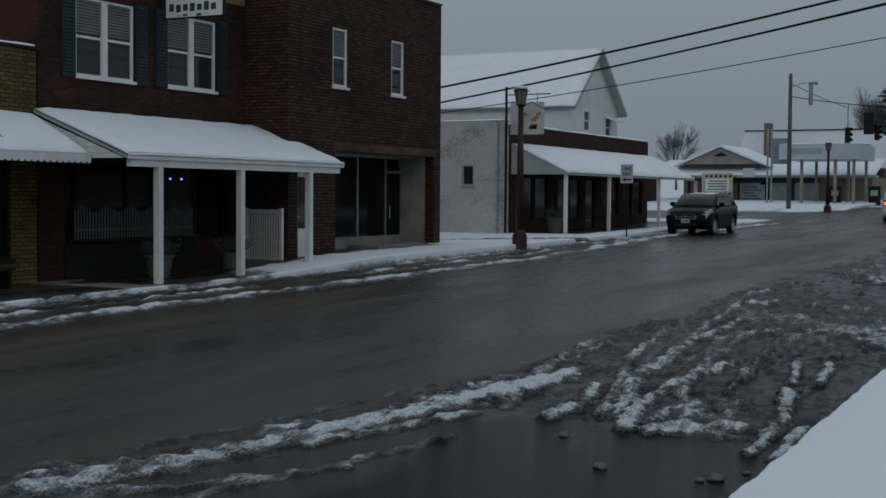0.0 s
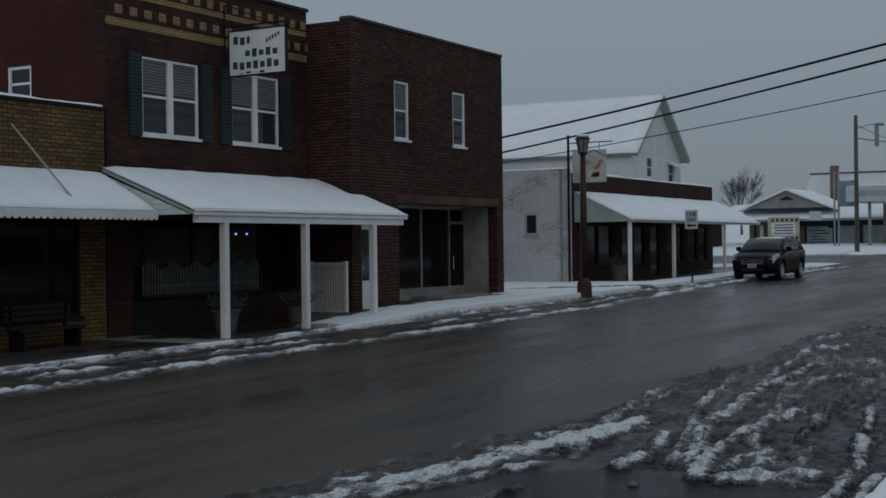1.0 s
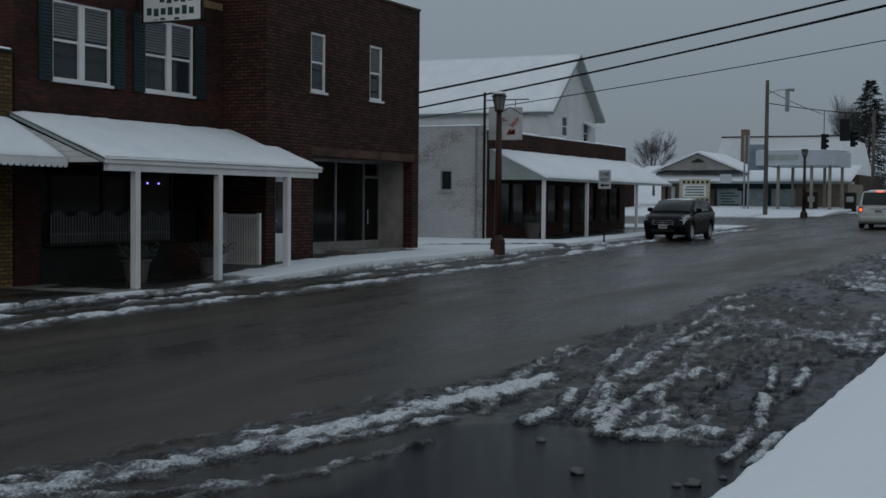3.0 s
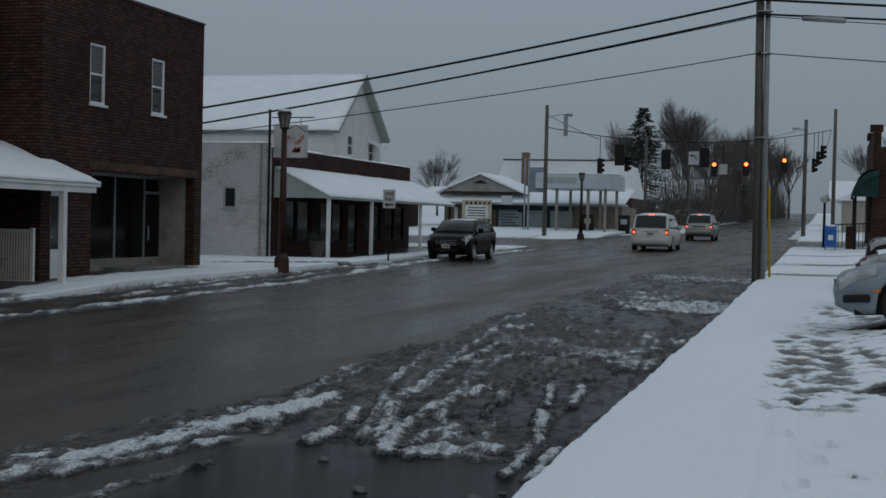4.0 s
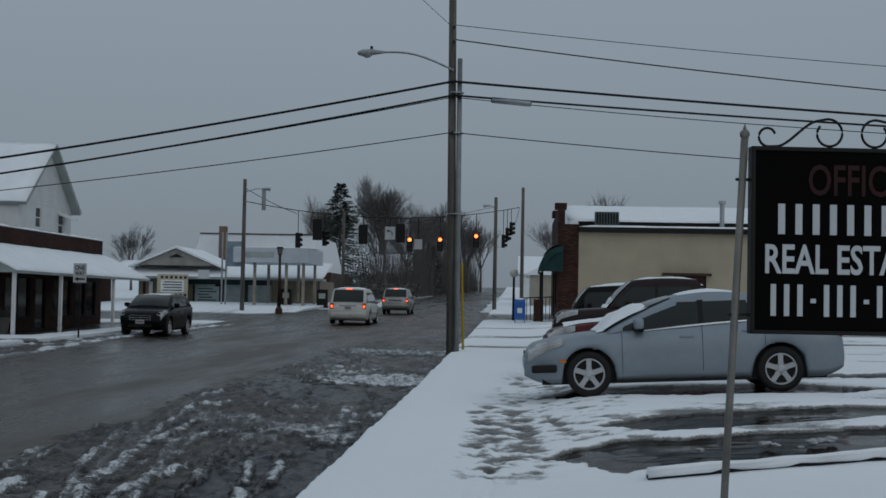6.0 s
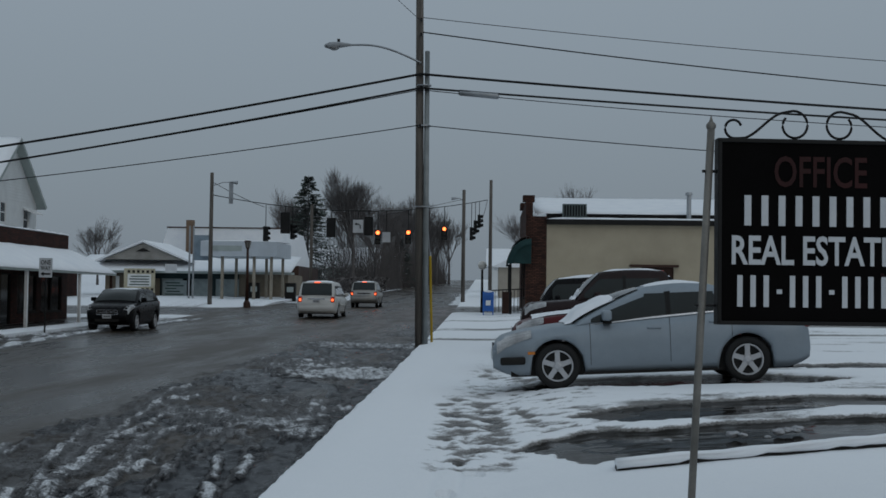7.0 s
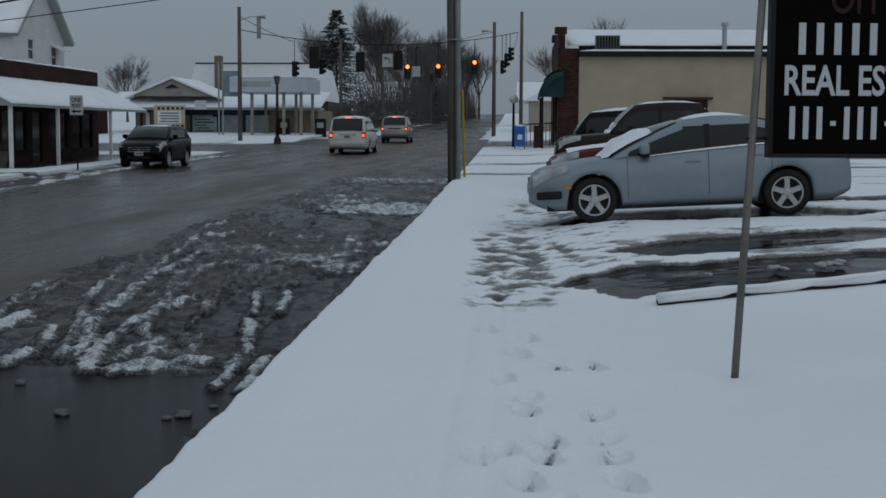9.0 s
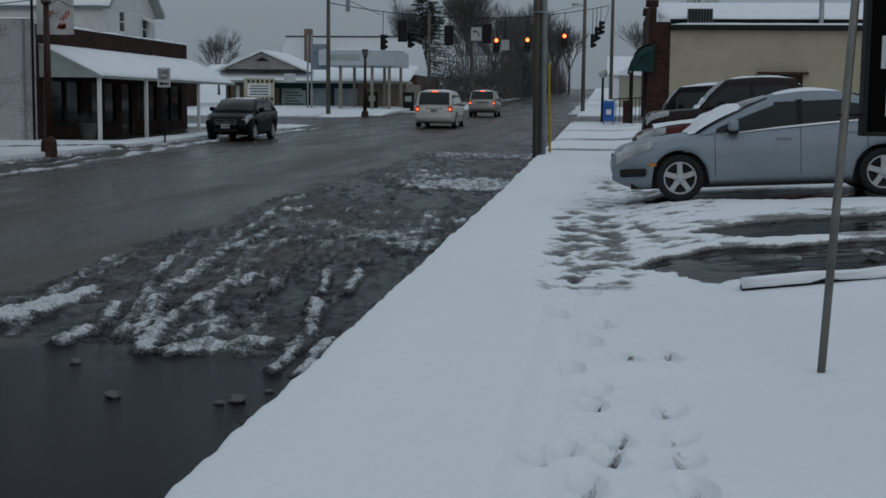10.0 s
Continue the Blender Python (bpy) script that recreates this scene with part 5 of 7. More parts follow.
        if side_glass:
            g0, g1 = side_glass[0][0] - 0.04, side_glass[-1][1] + 0.03
            bm = bmesh.new()
            patch(bm, [[side_pt(g0 + (g1 - g0) * i / 30, u, s, 0.010) for i in range(31)] for u in (glass_h[0] - 0.035, glass_h[0] + 0.02)])
            for (_, p0), (p1, _) in zip(side_glass, side_glass[1:]):
                pb = bmesh.new()
                patch(pb, [[side_pt(p0 - 0.01 + (p1 - p0 + 0.02) * i / 2, glass_h[0] + (0.86 - glass_h[0]) * k / 6, s, 0.006) for i in range(3)] for k in range(7)])
                part("door_pillar", pb, M_BLACK, cab, "black pillar between the side windows", True)
            part("belt_trim", bm, belt or M_BLACK, cab, "strip along the foot of the side windows", True)
        for dx in doors:
            bm = bmesh.new()
            rows = []
            for z in [under(dx) + 0.02 + (smooth_pl(deck, dx) - 0.03 - under(dx)) * k / 6 for k in range(7)]:
                h = smooth_pl(deck, dx) - sill
                mid, up = sill + 0.45 * h, smooth_pl(deck, dx) - 0.11
                w = half(dx)
                lo = under(dx)
                y = w * (pl([(lo, 0.905), (lo + 0.3 * (mid - lo), 0.962), (mid - 0.04 * h, 0.988), (mid + 0.12 * h, 1.0), (up - 0.02, 0.996), (up + 0.012, 0.972), (up + 0.08, 0.95)], z)) + 0.003
                rows.append([(dx - 0.0035, s * y, z), (dx + 0.0035, s * y, z)])
            patch(bm, rows)
            part("door_gap", bm, M_DARK, body)
        for dx in doors[1:]:
            zz = smooth_pl(deck, dx) - 0.16
            y = half(dx) * 0.985 + 0.012
            bm = bmesh.new()
            box(bm, dx - 0.32, dx - 0.12, s * y - 0.014, s * y + 0.014, zz - 0.018, zz + 0.018, 0.008)
            part("door_handle", bm, paint, car, "", True)
        if moulding:
            y = half(L / 2) + 0.006
            for k0, k1 in zip(doors, doors[1:]):
                bm = bmesh.new()
                box(bm, k0 + 0.03, k1 - 0.03, s * y - 0.012, s * y + 0.012, moulding - 0.035, moulding + 0.035, 0.008)
                part("moulding", bm, paint, car, "", True)
        if rails:
            bm = bmesh.new()
            tube(bm, (xb + 0.15, s * (top_w((xb + xc) / 2) - 0.05), roof + 0.05), (xc - 0.1, s * (top_w((xb + xc) / 2) - 0.05), roof + 0.05), 0.02)
            part("roof_rail", bm, M_BLACK, car)
    g = bx("grille", (-0.005, 0.05, -hw * 0.44, hw * 0.44, zf - 0.30, zf - 0.12), M_DARK, car, "dark grille")
    for i in range(3):
        bx("grille_bar", (-0.012, -0.004, -hw * 0.43, hw * 0.43, zf - 0.30 + 0.08 * i, zf - 0.27 + 0.08 * i), M_CHROME, g)
    for y in (-hw * 0.43, 0.0, hw * 0.43):
        bx("grille_bar", (-0.013, -0.005, y - 0.018, y + 0.018, zf - 0.30, zf - 0.11), M_CHROME, g)
    bx("lower_intake", (-0.004, 0.06, -hw * 0.5, hw * 0.5, sill + 0.10, sill + 0.2), M_DARK, car)
    for x0, x1, zz in ((-0.012, 0.1, sill + 0.26), (L - 0.1, L + 0.012, sill + 0.26)):
        bm = bmesh.new()
        w = half(x0 if x0 > 1 else 0.1) * 0.93
        box(bm, x0, x1, -w, w, zz - 0.06, zz + 0.12, 0.03)
        part("bumper", bm, paint, car, "", True)
    for x, zz in ((-0.022, sill + 0.22), (L + 0.016, sill + 0.52)):
        p = bx("plate", (x - 0.004, x + 0.004, -0.16, 0.16, zz, zz + 0.15), plain("plate_white", (0.45, 0.46, 0.48), 0.5), car, "licence plate with plain bars")
        e = x + (0.006 if x > 0 else -0.006)
        for i in range(3):
            bx("bar", (min(x, e), max(x, e), -0.11 + i * 0.08, -0.06 + i * 0.08, zz + 0.05, zz + 0.1), M_DARK, p)
    if tail == "tall":
        bx("handle_bar", (L + 0.002, L + 0.02, -0.42, 0.42, smooth_pl(deck, L - 0.2) - 0.17, smooth_pl(deck, L - 0.2) - 0.12), M_CHROME if not boxy else M_DARK, car)
        bm = bmesh.new()
        box(bm, xc - 0.02, xc + 0.06, -0.14, 0.14, roof - 0.05, roof + 0.0, 0.015)
        part("brake_lamp", bm, M_TAILGLOW if lit else M_TAIL, car, "high brake lamp")
    if snow:
        w = top_w((xb + xc) / 2) * 0.93
        bm = bmesh.new()
        q = []
        nu, nv = 24, 12
        for j in range(nv + 1):
            for i in range(nu + 1):
                x = xb + 0.05 + (xc - xb - 0.05) * i / nu
                y = -w + 2 * w * j / nv
                e = min(1, 5 * min(i, nu - i) / nu) * min(1, 5 * min(j, nv - j) / nv)
                q.append(bm.verts.new((x, y, top(x) + 0.005 - 0.05 * (y / w) ** 4 + (snow + 0.02 * noise.noise(Vector((x * 3, y * 3, L)))) * max(0.1, e) ** 0.5)))
        for j in range(nv):
            for i in range(nu):
                k = j * (nu + 1) + i
                bm.faces.new((q[k], q[k + 1], q[k + nu + 2], q[k + nu + 1]))
        part("roof_snow", bm, M_SNOW, car, "snow lying on the roof", True)
    if screen_snow:
        bm = bmesh.new()
        rows = []
        for i in range(15):
            k = i / 14
            x = xa - 0.10 + (xb - xa) * screen_snow * k + 0.08 * k
            w = top_w(max(x, xa + 0.02)) * 0.93
            row = []
            for j in range(21):
                y = -w + 2 * w * j / 20
                e = (y / w) ** 2
                edge = min(1.0, 4 * min(k + 0.05, 1.02 - k)) * min(1.0, 5 * (1.02 - abs(y / w)))
                lie = max(smooth_pl(deck, x) + 0.02, (top(x) + 0.03 + crown(x) * (1 - 0.9 * e)) if x > xa else 0)
                row.append((x + 0.05 * noise.noise(Vector((x * 2, y * 3, L))), y, lie - 0.012 + (0.075 + 0.05 * noise.noise(Vector((x * 5, y * 4, L)))) * max(0.0, edge) * (1.2 - 0.7 * k)))
            rows.append(row)
        patch(bm, rows)
        part("windscreen_snow", bm, M_SNOW, car, "snow heaped on the windscreen", True)
    if hood_snow:
        bm = bmesh.new()
        rows = []
        for i in range(15):
            x = 0.35 + (xa + 0.55 - 0.35) * i / 14
            w = half(x) * (0.8 + 0.12 * noise.noise(Vector((x * 3, 1, L))))
            zb = max(smooth_pl(deck, x) + 0.02, top(x) + 0.02 if x > xa else 0)
            rows.append([(x, y, zb + 0.05 * max(0, 1 - (y / w) ** 4) + 0.02 * noise.noise(Vector((x * 4, y * 4, 2)))) for y in [-w + 2 * w * j / 10 for j in range(11)]])
        patch(bm, rows)
        part("bonnet_snow", bm, M_SNOW, car, "snow lying on the bonnet", True)
    return car


def paint_mat(name, col, metal=0.4, rough=0.28, dirt=0.25, spec=0.2):
    m, n, l, b = mat_base(name)
    v = tex_coord(n, l)
    big, film = noise_node(n, l, v, 1.2, 4), noise_node(n, l, v, 9, 6)
    c = ramp(n, l, big, [(0.3, tuple(k * (1 - dirt) for k in col)), (0.7, col)])
    l.new(mix_col(n, l, ramp(n, l, film, [(0.55, 0.0), (0.8, dirt * 0.5)]), c, (0.12, 0.11, 0.10)), b.inputs["Base Color"])
    l.new(ramp(n, l, film, [(0.3, rough), (0.75, rough + 0.2)]), b.inputs["Roughness"])
    b.inputs["Metallic"].default_value = metal
    b.inputs["Coat Weight"].default_value = 0.06
    b.inputs["Specular IOR Level"].default_value = spec
    return m


P_SILVER = paint_mat("silver_paint", (0.27, 0.315, 0.355), 0.4, 0.38, 0.14)
P_WHITE = paint_mat("white_car_paint", (0.60, 0.60, 0.58), 0.0, 0.35, 0.15)
P_BLACK = paint_mat("black_car_paint", (0.004, 0.004, 0.005), 0.0, 0.22, 0.05, 0.09)
P_MAROON = paint_mat("maroon_car_paint", (0.020, 0.010, 0.010), 0.1, 0.35)
P_RED = paint_mat("red_car_paint", (0.085, 0.008, 0.010), 0.1, 0.35)
P_CHAMPAGNE = paint_mat("champagne_paint", (0.40, 0.39, 0.37), 0.5, 0.3)

SEDAN = [(0, 0.56), (0.02, 0.66), (0.10, 0.745), (0.35, 0.81), (0.8, 0.88), (1.25, 0.92), (1.6, 0.925), (3.4, 1.045), (4.1, 1.05), (4.42, 1.0), (4.5, 0.88), (4.54, 0.66)]
zs0, zs1 = lot_z(1.0, 19.7), lot_z(3.7, 19.7)
sedan = vehicle("sedan", "silver four-door sedan parked on the snowy lot", pose(0.06, 19.78, zs0 - (zs1 - zs0) / 2.7 * 0.93, 0, -math.degrees(math.atan((zs1 - zs0) / 2.7)), 0) @ pose(0, 0, -0.03),
        P_SILVER, 4.54, 1.79, 0.20, SEDAN, (1.15, 2.2, 3.2, 4.3), 1.44, (0.92, 3.63), 0.325, side_glass=((1.42, 2.50), (2.57, 3.85)), glass_h=(0.07, 0.97), doors=(1.40, 2.54, 3.42), tail="low", snow=0.03, belt=M_CHROME, screen_snow=0.62)
for s in (-1, 1):
    bm = bmesh.new()
    box(bm, 0.10, 0.46, s * 0.86 - 0.06, s * 0.86 + 0.035, 0.36, 0.47, 0.03)
    part("fog_intake", bm, M_DARK, sedan, "dark lower side intake", True)
    bx("side_marker", (0.50, 0.60, s * 0.893 - 0.012, s * 0.893 + 0.012, 0.50, 0.54), M_AMBER, sedan, "amber side marker")
    bx("sill_strip", (1.3, 3.2, s * 0.86 - 0.02, s * 0.86 + 0.02, 0.19, 0.225), M_DARK, sedan)
VAN = [(0, 0.62), (0.05, 0.78), (0.25, 0.88), (0.9, 1.02), (1.2, 1.06), (4.8, 1.08), (4.98, 1.06), (5.07, 0.95), (5.1, 0.75)]
vehicle("minivan", "white minivan with snow on its roof on the wet street", pose(-8.4, 67.9, road_z(-8.4, 65), 0, 0, -90), P_WHITE, 5.1, 1.98, 0.22, VAN, (0.85, 1.85, 4.72, 5.06), 1.75, (1.0, 4.08), 0.34,
        side_glass=((1.15, 2.35), (2.42, 3.5), (3.56, 4.68)), doors=(1.3, 2.4, 3.55), snow=0.05, lit=True, spokes=9, tumble=0.16, moulding=0.62, category="minivan")
HATCH = [(0, 0.62), (0.05, 0.80), (0.25, 0.92), (1.1, 1.04), (3.9, 1.12), (4.3, 1.10), (4.4, 0.9)]
vehicle("hatchback", "black compact hatchback parked along the kerb", pose(-13.85, 46.9, road_z(-13.85, 49), 0, 0, 90), P_BLACK, 4.4, 1.76, 0.24, HATCH, (1.0, 1.75, 3.75, 4.3), 1.54, (0.88, 3.5), 0.34,
        side_glass=((1.15, 2.3), (2.38, 3.4)), doors=(1.35, 2.35, 3.3), boxy=0.4, rails=False, snow=0.012)
SUV = [(0, 0.7), (0.05, 0.9), (0.2, 1.0), (1.2, 1.06), (4.3, 1.1), (4.5, 1.08), (4.6, 0.9)]
vehicle("sport_utility", "pale champagne sport utility vehicle at the crossing", pose(-8.35, 90.3, road_z(-8.3, 87), 0, 0, -90), P_CHAMPAGNE, 4.6, 1.85, 0.30, SUV, (1.15, 1.85, 4.2, 4.52), 1.70, (0.9, 3.6), 0.36,
        side_glass=((1.3, 2.3), (2.38, 3.2), (3.26, 4.1)), lit=True, boxy=0.8, rails=True, category="car", snow=0.03)
TRUCK = [(0, 0.80), (0.05, 0.98), (0.2, 1.06), (1.4, 1.13), (5.2, 1.15), (5.4, 1.13), (5.5, 0.95)]
vehicle("pickup_truck", "dark maroon sport truck parked nose to the street", pose(0.75, 31.6, lot_z(2, 31.6) - 0.05, 0, -1.5, 0), P_MAROON, 5.5, 2.0, 0.38, TRUCK, (1.25, 1.85, 3.35, 3.6), 1.80, (1.0, 4.3), 0.40,
        side_glass=((1.45, 2.35), (2.42, 3.2)), boxy=0.8, category="truck", snow=0.03, doors=(1.4, 2.38, 3.3), screen_snow=0.3)
vehicle("red_car", "red sedan with snow over bonnet and windscreen", pose(0.42, 24.9, lot_z(2, 24.9) - 0.04, 0, -1.2, 0), P_RED, 4.54, 1.75, 0.20, SEDAN, (1.2, 2.3, 3.15, 4.3), 1.36, (0.93, 3.62), 0.32,
        side_glass=((1.5, 2.58), (2.66, 3.85)), tail="low", snow=0.06, hood_snow=True, screen_snow=0.5)
vehicle("dark_wagon", "black station wagon with snow on its roof", pose(1.0, 38.6, lot_z(2, 38.6) - 0.06, 0, -2, 0), P_BLACK, 4.6, 1.85, 0.26, SUV, (0.45, 0.95, 4.2, 4.52), 1.72, (0.9, 3.6), 0.34,
        side_glass=((0.8, 2.3), (2.38, 3.2), (3.26, 4.1)), boxy=0.8, snow=0.06)
# ---------- street furniture ----------
def chain(bm, pts, r, seg=8):
    """A round bar along a line of points."""
    pts = [Vector(p) for p in pts]
    rows = []
    for i, p in enumerate(pts):
        d = (pts[min(i + 1, len(pts) - 1)] - pts[max(i - 1, 0)]).normalized()
        a = d.cross(Vector((0, 0, 1)))
        a = a.normalized() if a.length > 1e-3 else Vector((1, 0, 0))
        b = d.cross(a).normalized()
        rr = r(i / (len(pts) - 1)) if callable(r) else r
        rows.append([p + (a * math.cos(2 * math.pi * k / seg) + b * math.sin(2 * math.pi * k / seg)) * rr for k in range(seg)])
    loft(bm, rows)


def sag(p, q, drop, n=24):
    p, q = Vector(p), Vector(q)
    return [p.lerp(q, i / n) - Vector((0, 0, 4 * drop * (i / n) * (1 - i / n))) for i in range(n + 1)]


def wire(p, q, drop, r=0.014, label="black overhead cable sagging across the street"):
    bm = bmesh.new()
    chain(bm, sag(p, q, drop), r, 6)
    return single("overhead_cable", bm, M_BLACK, label, "cable", "overhead cables")


def letters(text, parent, x0, x1, z0, z1, y, mat, depth=0.006, label="", bold=0.0):
    """Raised lettering that faces -y, fitted into its box."""
    cu = bpy.data.curves.new("lettering", "FONT")
    cu.body, cu.extrude, cu.resolution_u, cu.offset = text, 0.01, 3, bold
    tmp = bpy.data.objects.new("tmp_text", cu)
    me = bpy.data.meshes.new_from_object(tmp)
    bpy.data.objects.remove(tmp)
    xs, ys = [v.co.x for v in me.vertices], [v.co.y for v in me.vertices]
    ax, bx_, az, bz = min(xs), max(xs), min(ys), max(ys)
    for v in me.vertices:
        v.co = (x0 + (v.co.x - ax) / (bx_ - ax) * (x1 - x0), y - (v.co.z + 0.01) / 0.02 * depth, z0 + (v.co.y - az) / (bz - az) * (z1 - z0))
    me.materials.clear()
    me.materials.append(mat)
    ob = new("lettering", me)
    ob.parent = parent
    return tagged(ob, label) if label else ob


# office sign at the edge of the lot
osg = thing("office_sign", "black sign cabinet with white letters between two leaning posts", "sign", at=pose(1.412, 8.253, -0.089, 0, 0, 5.5) @ Matrix.Scale(1.05, 4))
M_SIGNBLACK = plain("sign_black", (0.005, 0.0045, 0.0045), 0.7, var=0.3, spec=0.02)
M_SIGNWHITE = plain("sign_white", (0.50, 0.52, 0.54), 0.5, var=0.12)
M_SIGNRED = plain("faded_red", (0.034, 0.007, 0.007), 0.6, var=0.5)
SW, SZ0, SZ1 = 1.20, 1.65, 2.735
bx("panel", (0.0, SW, -0.03, 0.03, SZ0, SZ1), M_SIGNBLACK, osg)
bm = bmesh.new()
for a in ((-0.012, SW + 0.012, SZ1 - 0.012, SZ1 + 0.012), (-0.012, SW + 0.012, SZ0 - 0.012, SZ0 + 0.012), (-0.012, 0.012, SZ0, SZ1), (SW - 0.012, SW + 0.012, SZ0, SZ1)):
    box(bm, a[0], a[1], -0.045, 0.045, a[2], a[3], 0.004)
part("sign_frame", bm, M_BLACK, osg, "black steel frame")
u = SW / 353.0


def srow(a, b, c, d):
    return (a - 1200) * u, (b - 1200) * u, SZ1 - (d - 196) * u * 1.0, SZ1 - (c - 196) * u * 1.0


letters("OFFICE", osg, *srow(1297, 1463, 222, 277), -0.031, M_SIGNRED, 0.004, "dark red faded lettering", 0.012)
letters("REAL ESTATE", osg, *srow(1222, 1512, 362, 414), -0.031, M_SIGNWHITE, 0.004, "white lettering", 0.02)
letters("INC.", osg, *srow(1488, 1511, 425, 437), -0.031, M_SIGNRED, 0.003, "small dim lettering")
for a, b, c, d, k in ((1235, 1508, 292, 345, 9), (1225, 1505, 432, 487, 12)):
    x0, x1, z0, z1 = srow(a, b, c, d)
    for i in range(k):
        w = (x1 - x0) / k
        thin = k == 12 and i in (3, 7)
        bm = bmesh.new()
        za, zb = (z0 + 0.42 * (z1 - z0), z0 + 0.56 * (z1 - z0)) if thin else (z0, z1)
        box(bm, x0 + (i + 0.3) * w, x0 + (i + 0.7) * w, -0.035, -0.0305, za, zb if not (k == 9 and i == 7) else zb)
        part("lettering_bar", bm, M_SIGNWHITE, osg, "plain white bar in place of writing")
for x_top, x_bot, zt, zb, rr in ((-0.045, -0.172, 2.80, 0.15, 0.023), (SW + 0.05, SW - 0.06, 2.76, 0.25, 0.023)):
    bm = bmesh.new()
    tube(bm, (x_bot, 0, zb), (x_top, 0, zt), rr, rr, 14)
    bmesh.ops.create_uvsphere(bm, u_segments=10, v_segments=8, radius=0.03, matrix=Matrix.Translation((x_top, 0, zt + 0.02)))
    tube(bm, (x_top, 0, zt + 0.03), (x_top, 0, zt + 0.08), 0.018, 0.003, 10)
    po = part("post", bm, plain("weathered_steel_post", (0.22, 0.21, 0.19), 0.55, 0.5, var=0.4), osg, "grey weathered steel post", True)
    s = 1 if x_top < 0.5 else -1
    for z in (2.55, 1.75):
        k = (z - zb) / (zt - zb)
        bm = bmesh.new()
        xx = x_bot + (x_top - x_bot) * k
        tube(bm, (xx - s * 0.04, 0, z), (xx + s * 0.15, 0, z), 0.009)
        part("hinge_pin", bm, M_BLACK, po)
bm = bmesh.new()
tube(bm, (SW - 0.05, 0.0, 0.2), (SW - 0.045, 0.0, 0.62), 0.035, 0.035, 10)
part("post_sleeve", bm, M_BLACK, osg)


def scroll(x, z, turn):
    """An S-shaped wrought-iron scroll: a small curl, a sweeping stem and a large curl."""
    pts = []
    for i in range(15):
        a = math.radians(20 + 260 * i / 14)
        r = 0.062 - 0.018 * (1 - i / 14)
        pts.append((x + turn * (0.075 + r * math.cos(a)), 0, z + 0.065 + r * math.sin(a)))
    x_a, z_a = pts[-1][0], pts[-1][2]
    for i in range(1, 12):
        k = i / 12
        pts.append((x_a + turn * (0.03 + 0.27 * k), 0, z_a + 0.16 * (k * k * (3 - 2 * k))))
    for i in range(22):
        a = math.radians(110 - 330 * i / 21)
        r = 0.088 - 0.02 * i / 21
        pts.append((x + turn * (0.44 + r * math.cos(a)), 0, z + 0.088 + r * math.sin(a)))
    return pts


for x, t in ((0.02, 1), (SW - 0.02, -1)):
    bm = bmesh.new()
    chain(bm, scroll(x, SZ1 + 0.012, t), 0.008, 8)
    part("scrollwork", bm, M_BLACK, osg, "black wrought-iron scroll", True)

# snow-covered edging timber by the puddle
bm = bmesh.new()
x0, y0, x1, y1 = 1.07, 11.2, 4.3, 12.1
ed = thing("edging_timber", "landscape timber with shadow-dark face under a roll of snow", "timber edging")
n = 24
rows, rows2 = [], []
for i in range(n + 1):
    k = i / n
    x, y = x0 + (x1 - x0) * k, y0 + (y1 - y0) * k
    z = lot_z(x, y) - 0.075
    rows.append([(x, y - 0.07, z), (x, y - 0.07, z + 0.11), (x, y + 0.07, z + 0.11), (x, y + 0.07, z)])
    h = 0.05 + 0.015 * noise.noise(Vector((x * 4, y, 1)))
    gap = 0.02 * max(0, noise.noise(Vector((x * 6, 3, 1))))
    rows2.append([(x, y - 0.10 - 0.05 * noise.noise(Vector((x * 2.5, 8, 1))), z + 0.095 + 2.2 * gap), (x, y - 0.12, z + 0.12 + h * 0.6), (x, y, z + 0.12 + h), (x, y + 0.13, z + 0.11 + h * 0.5), (x, y + 0.2, z + 0.03)])
# timber is near-black so its visible strip paints the shadow below the snow
loft(bm, rows)
part("timber", bm, M_DARK, ed)
bm = bmesh.new()
loft(bm, rows2)
part("timber_snow", bm, M_SNOW, ed, "rounded roll of snow", True)


# lumps of ice
def lump(name, x, y, z, r, mat, label, seed):
    bm = bmesh.new()
    bmesh.ops.create_icosphere(bm, subdivisions=3, radius=r)
    for v in bm.verts:
        k = 1 + 0.35 * noise.noise(v.co / r * 1.4 + Vector((seed, 0, 0))) + 0.15 * noise.noise(v.co / r * 4 + Vector((seed, 7, 0))) + 0.15 * noise.noise(v.co / r * 8)
        v.co = Vector((v.co.x * k * 1.25, v.co.y * k * 1.1, v.co.z * k * 0.6))
    ob = single(name, bm, mat, label, "ice lump", "ice lumps", smooth=True)
    ob.location = (x, y, z)
    return ob


M_OLDSNOW = plain("old_snow", (0.45, 0.46, 0.48), 0.8, var=0.5, scale=12, relief=0.6)
M_DIRTYICE = plain("dirty_ice", (0.16, 0.16, 0.165), 0.6, var=0.6, scale=14, relief=0.5)
for i, (x, y, r) in enumerate(((-2.91, 8.02, 0.042), (-2.17, 8.08, 0.045), (-2.25, 8.0, 0.025), (-3.5, 8.85, 0.035), (-2.04, 8.35, 0.022))):
    lump("ice_lump", x, y, road_z(x, y) + r * 0.35, r, M_DIRTYICE, "small dirty lump of ice on wet asphalt", i)
for i, (x, y, r) in enumerate(((2.42, 13.2, 0.062), (2.5, 13.12, 0.04), (2.88, 13.25, 0.06), (2.98, 13.3, 0.05), (3.1, 13.4, 0.055), (3.05, 13.22, 0.035), (1.75, 13.0, 0.035), (2.7, 12.9, 0.03))):
    lump("snow_lump", x, y, lot_z(x, y) - 0.03, r * 0.9, M_OLDSNOW, "lump of snow beside the lot puddle", i + 20)

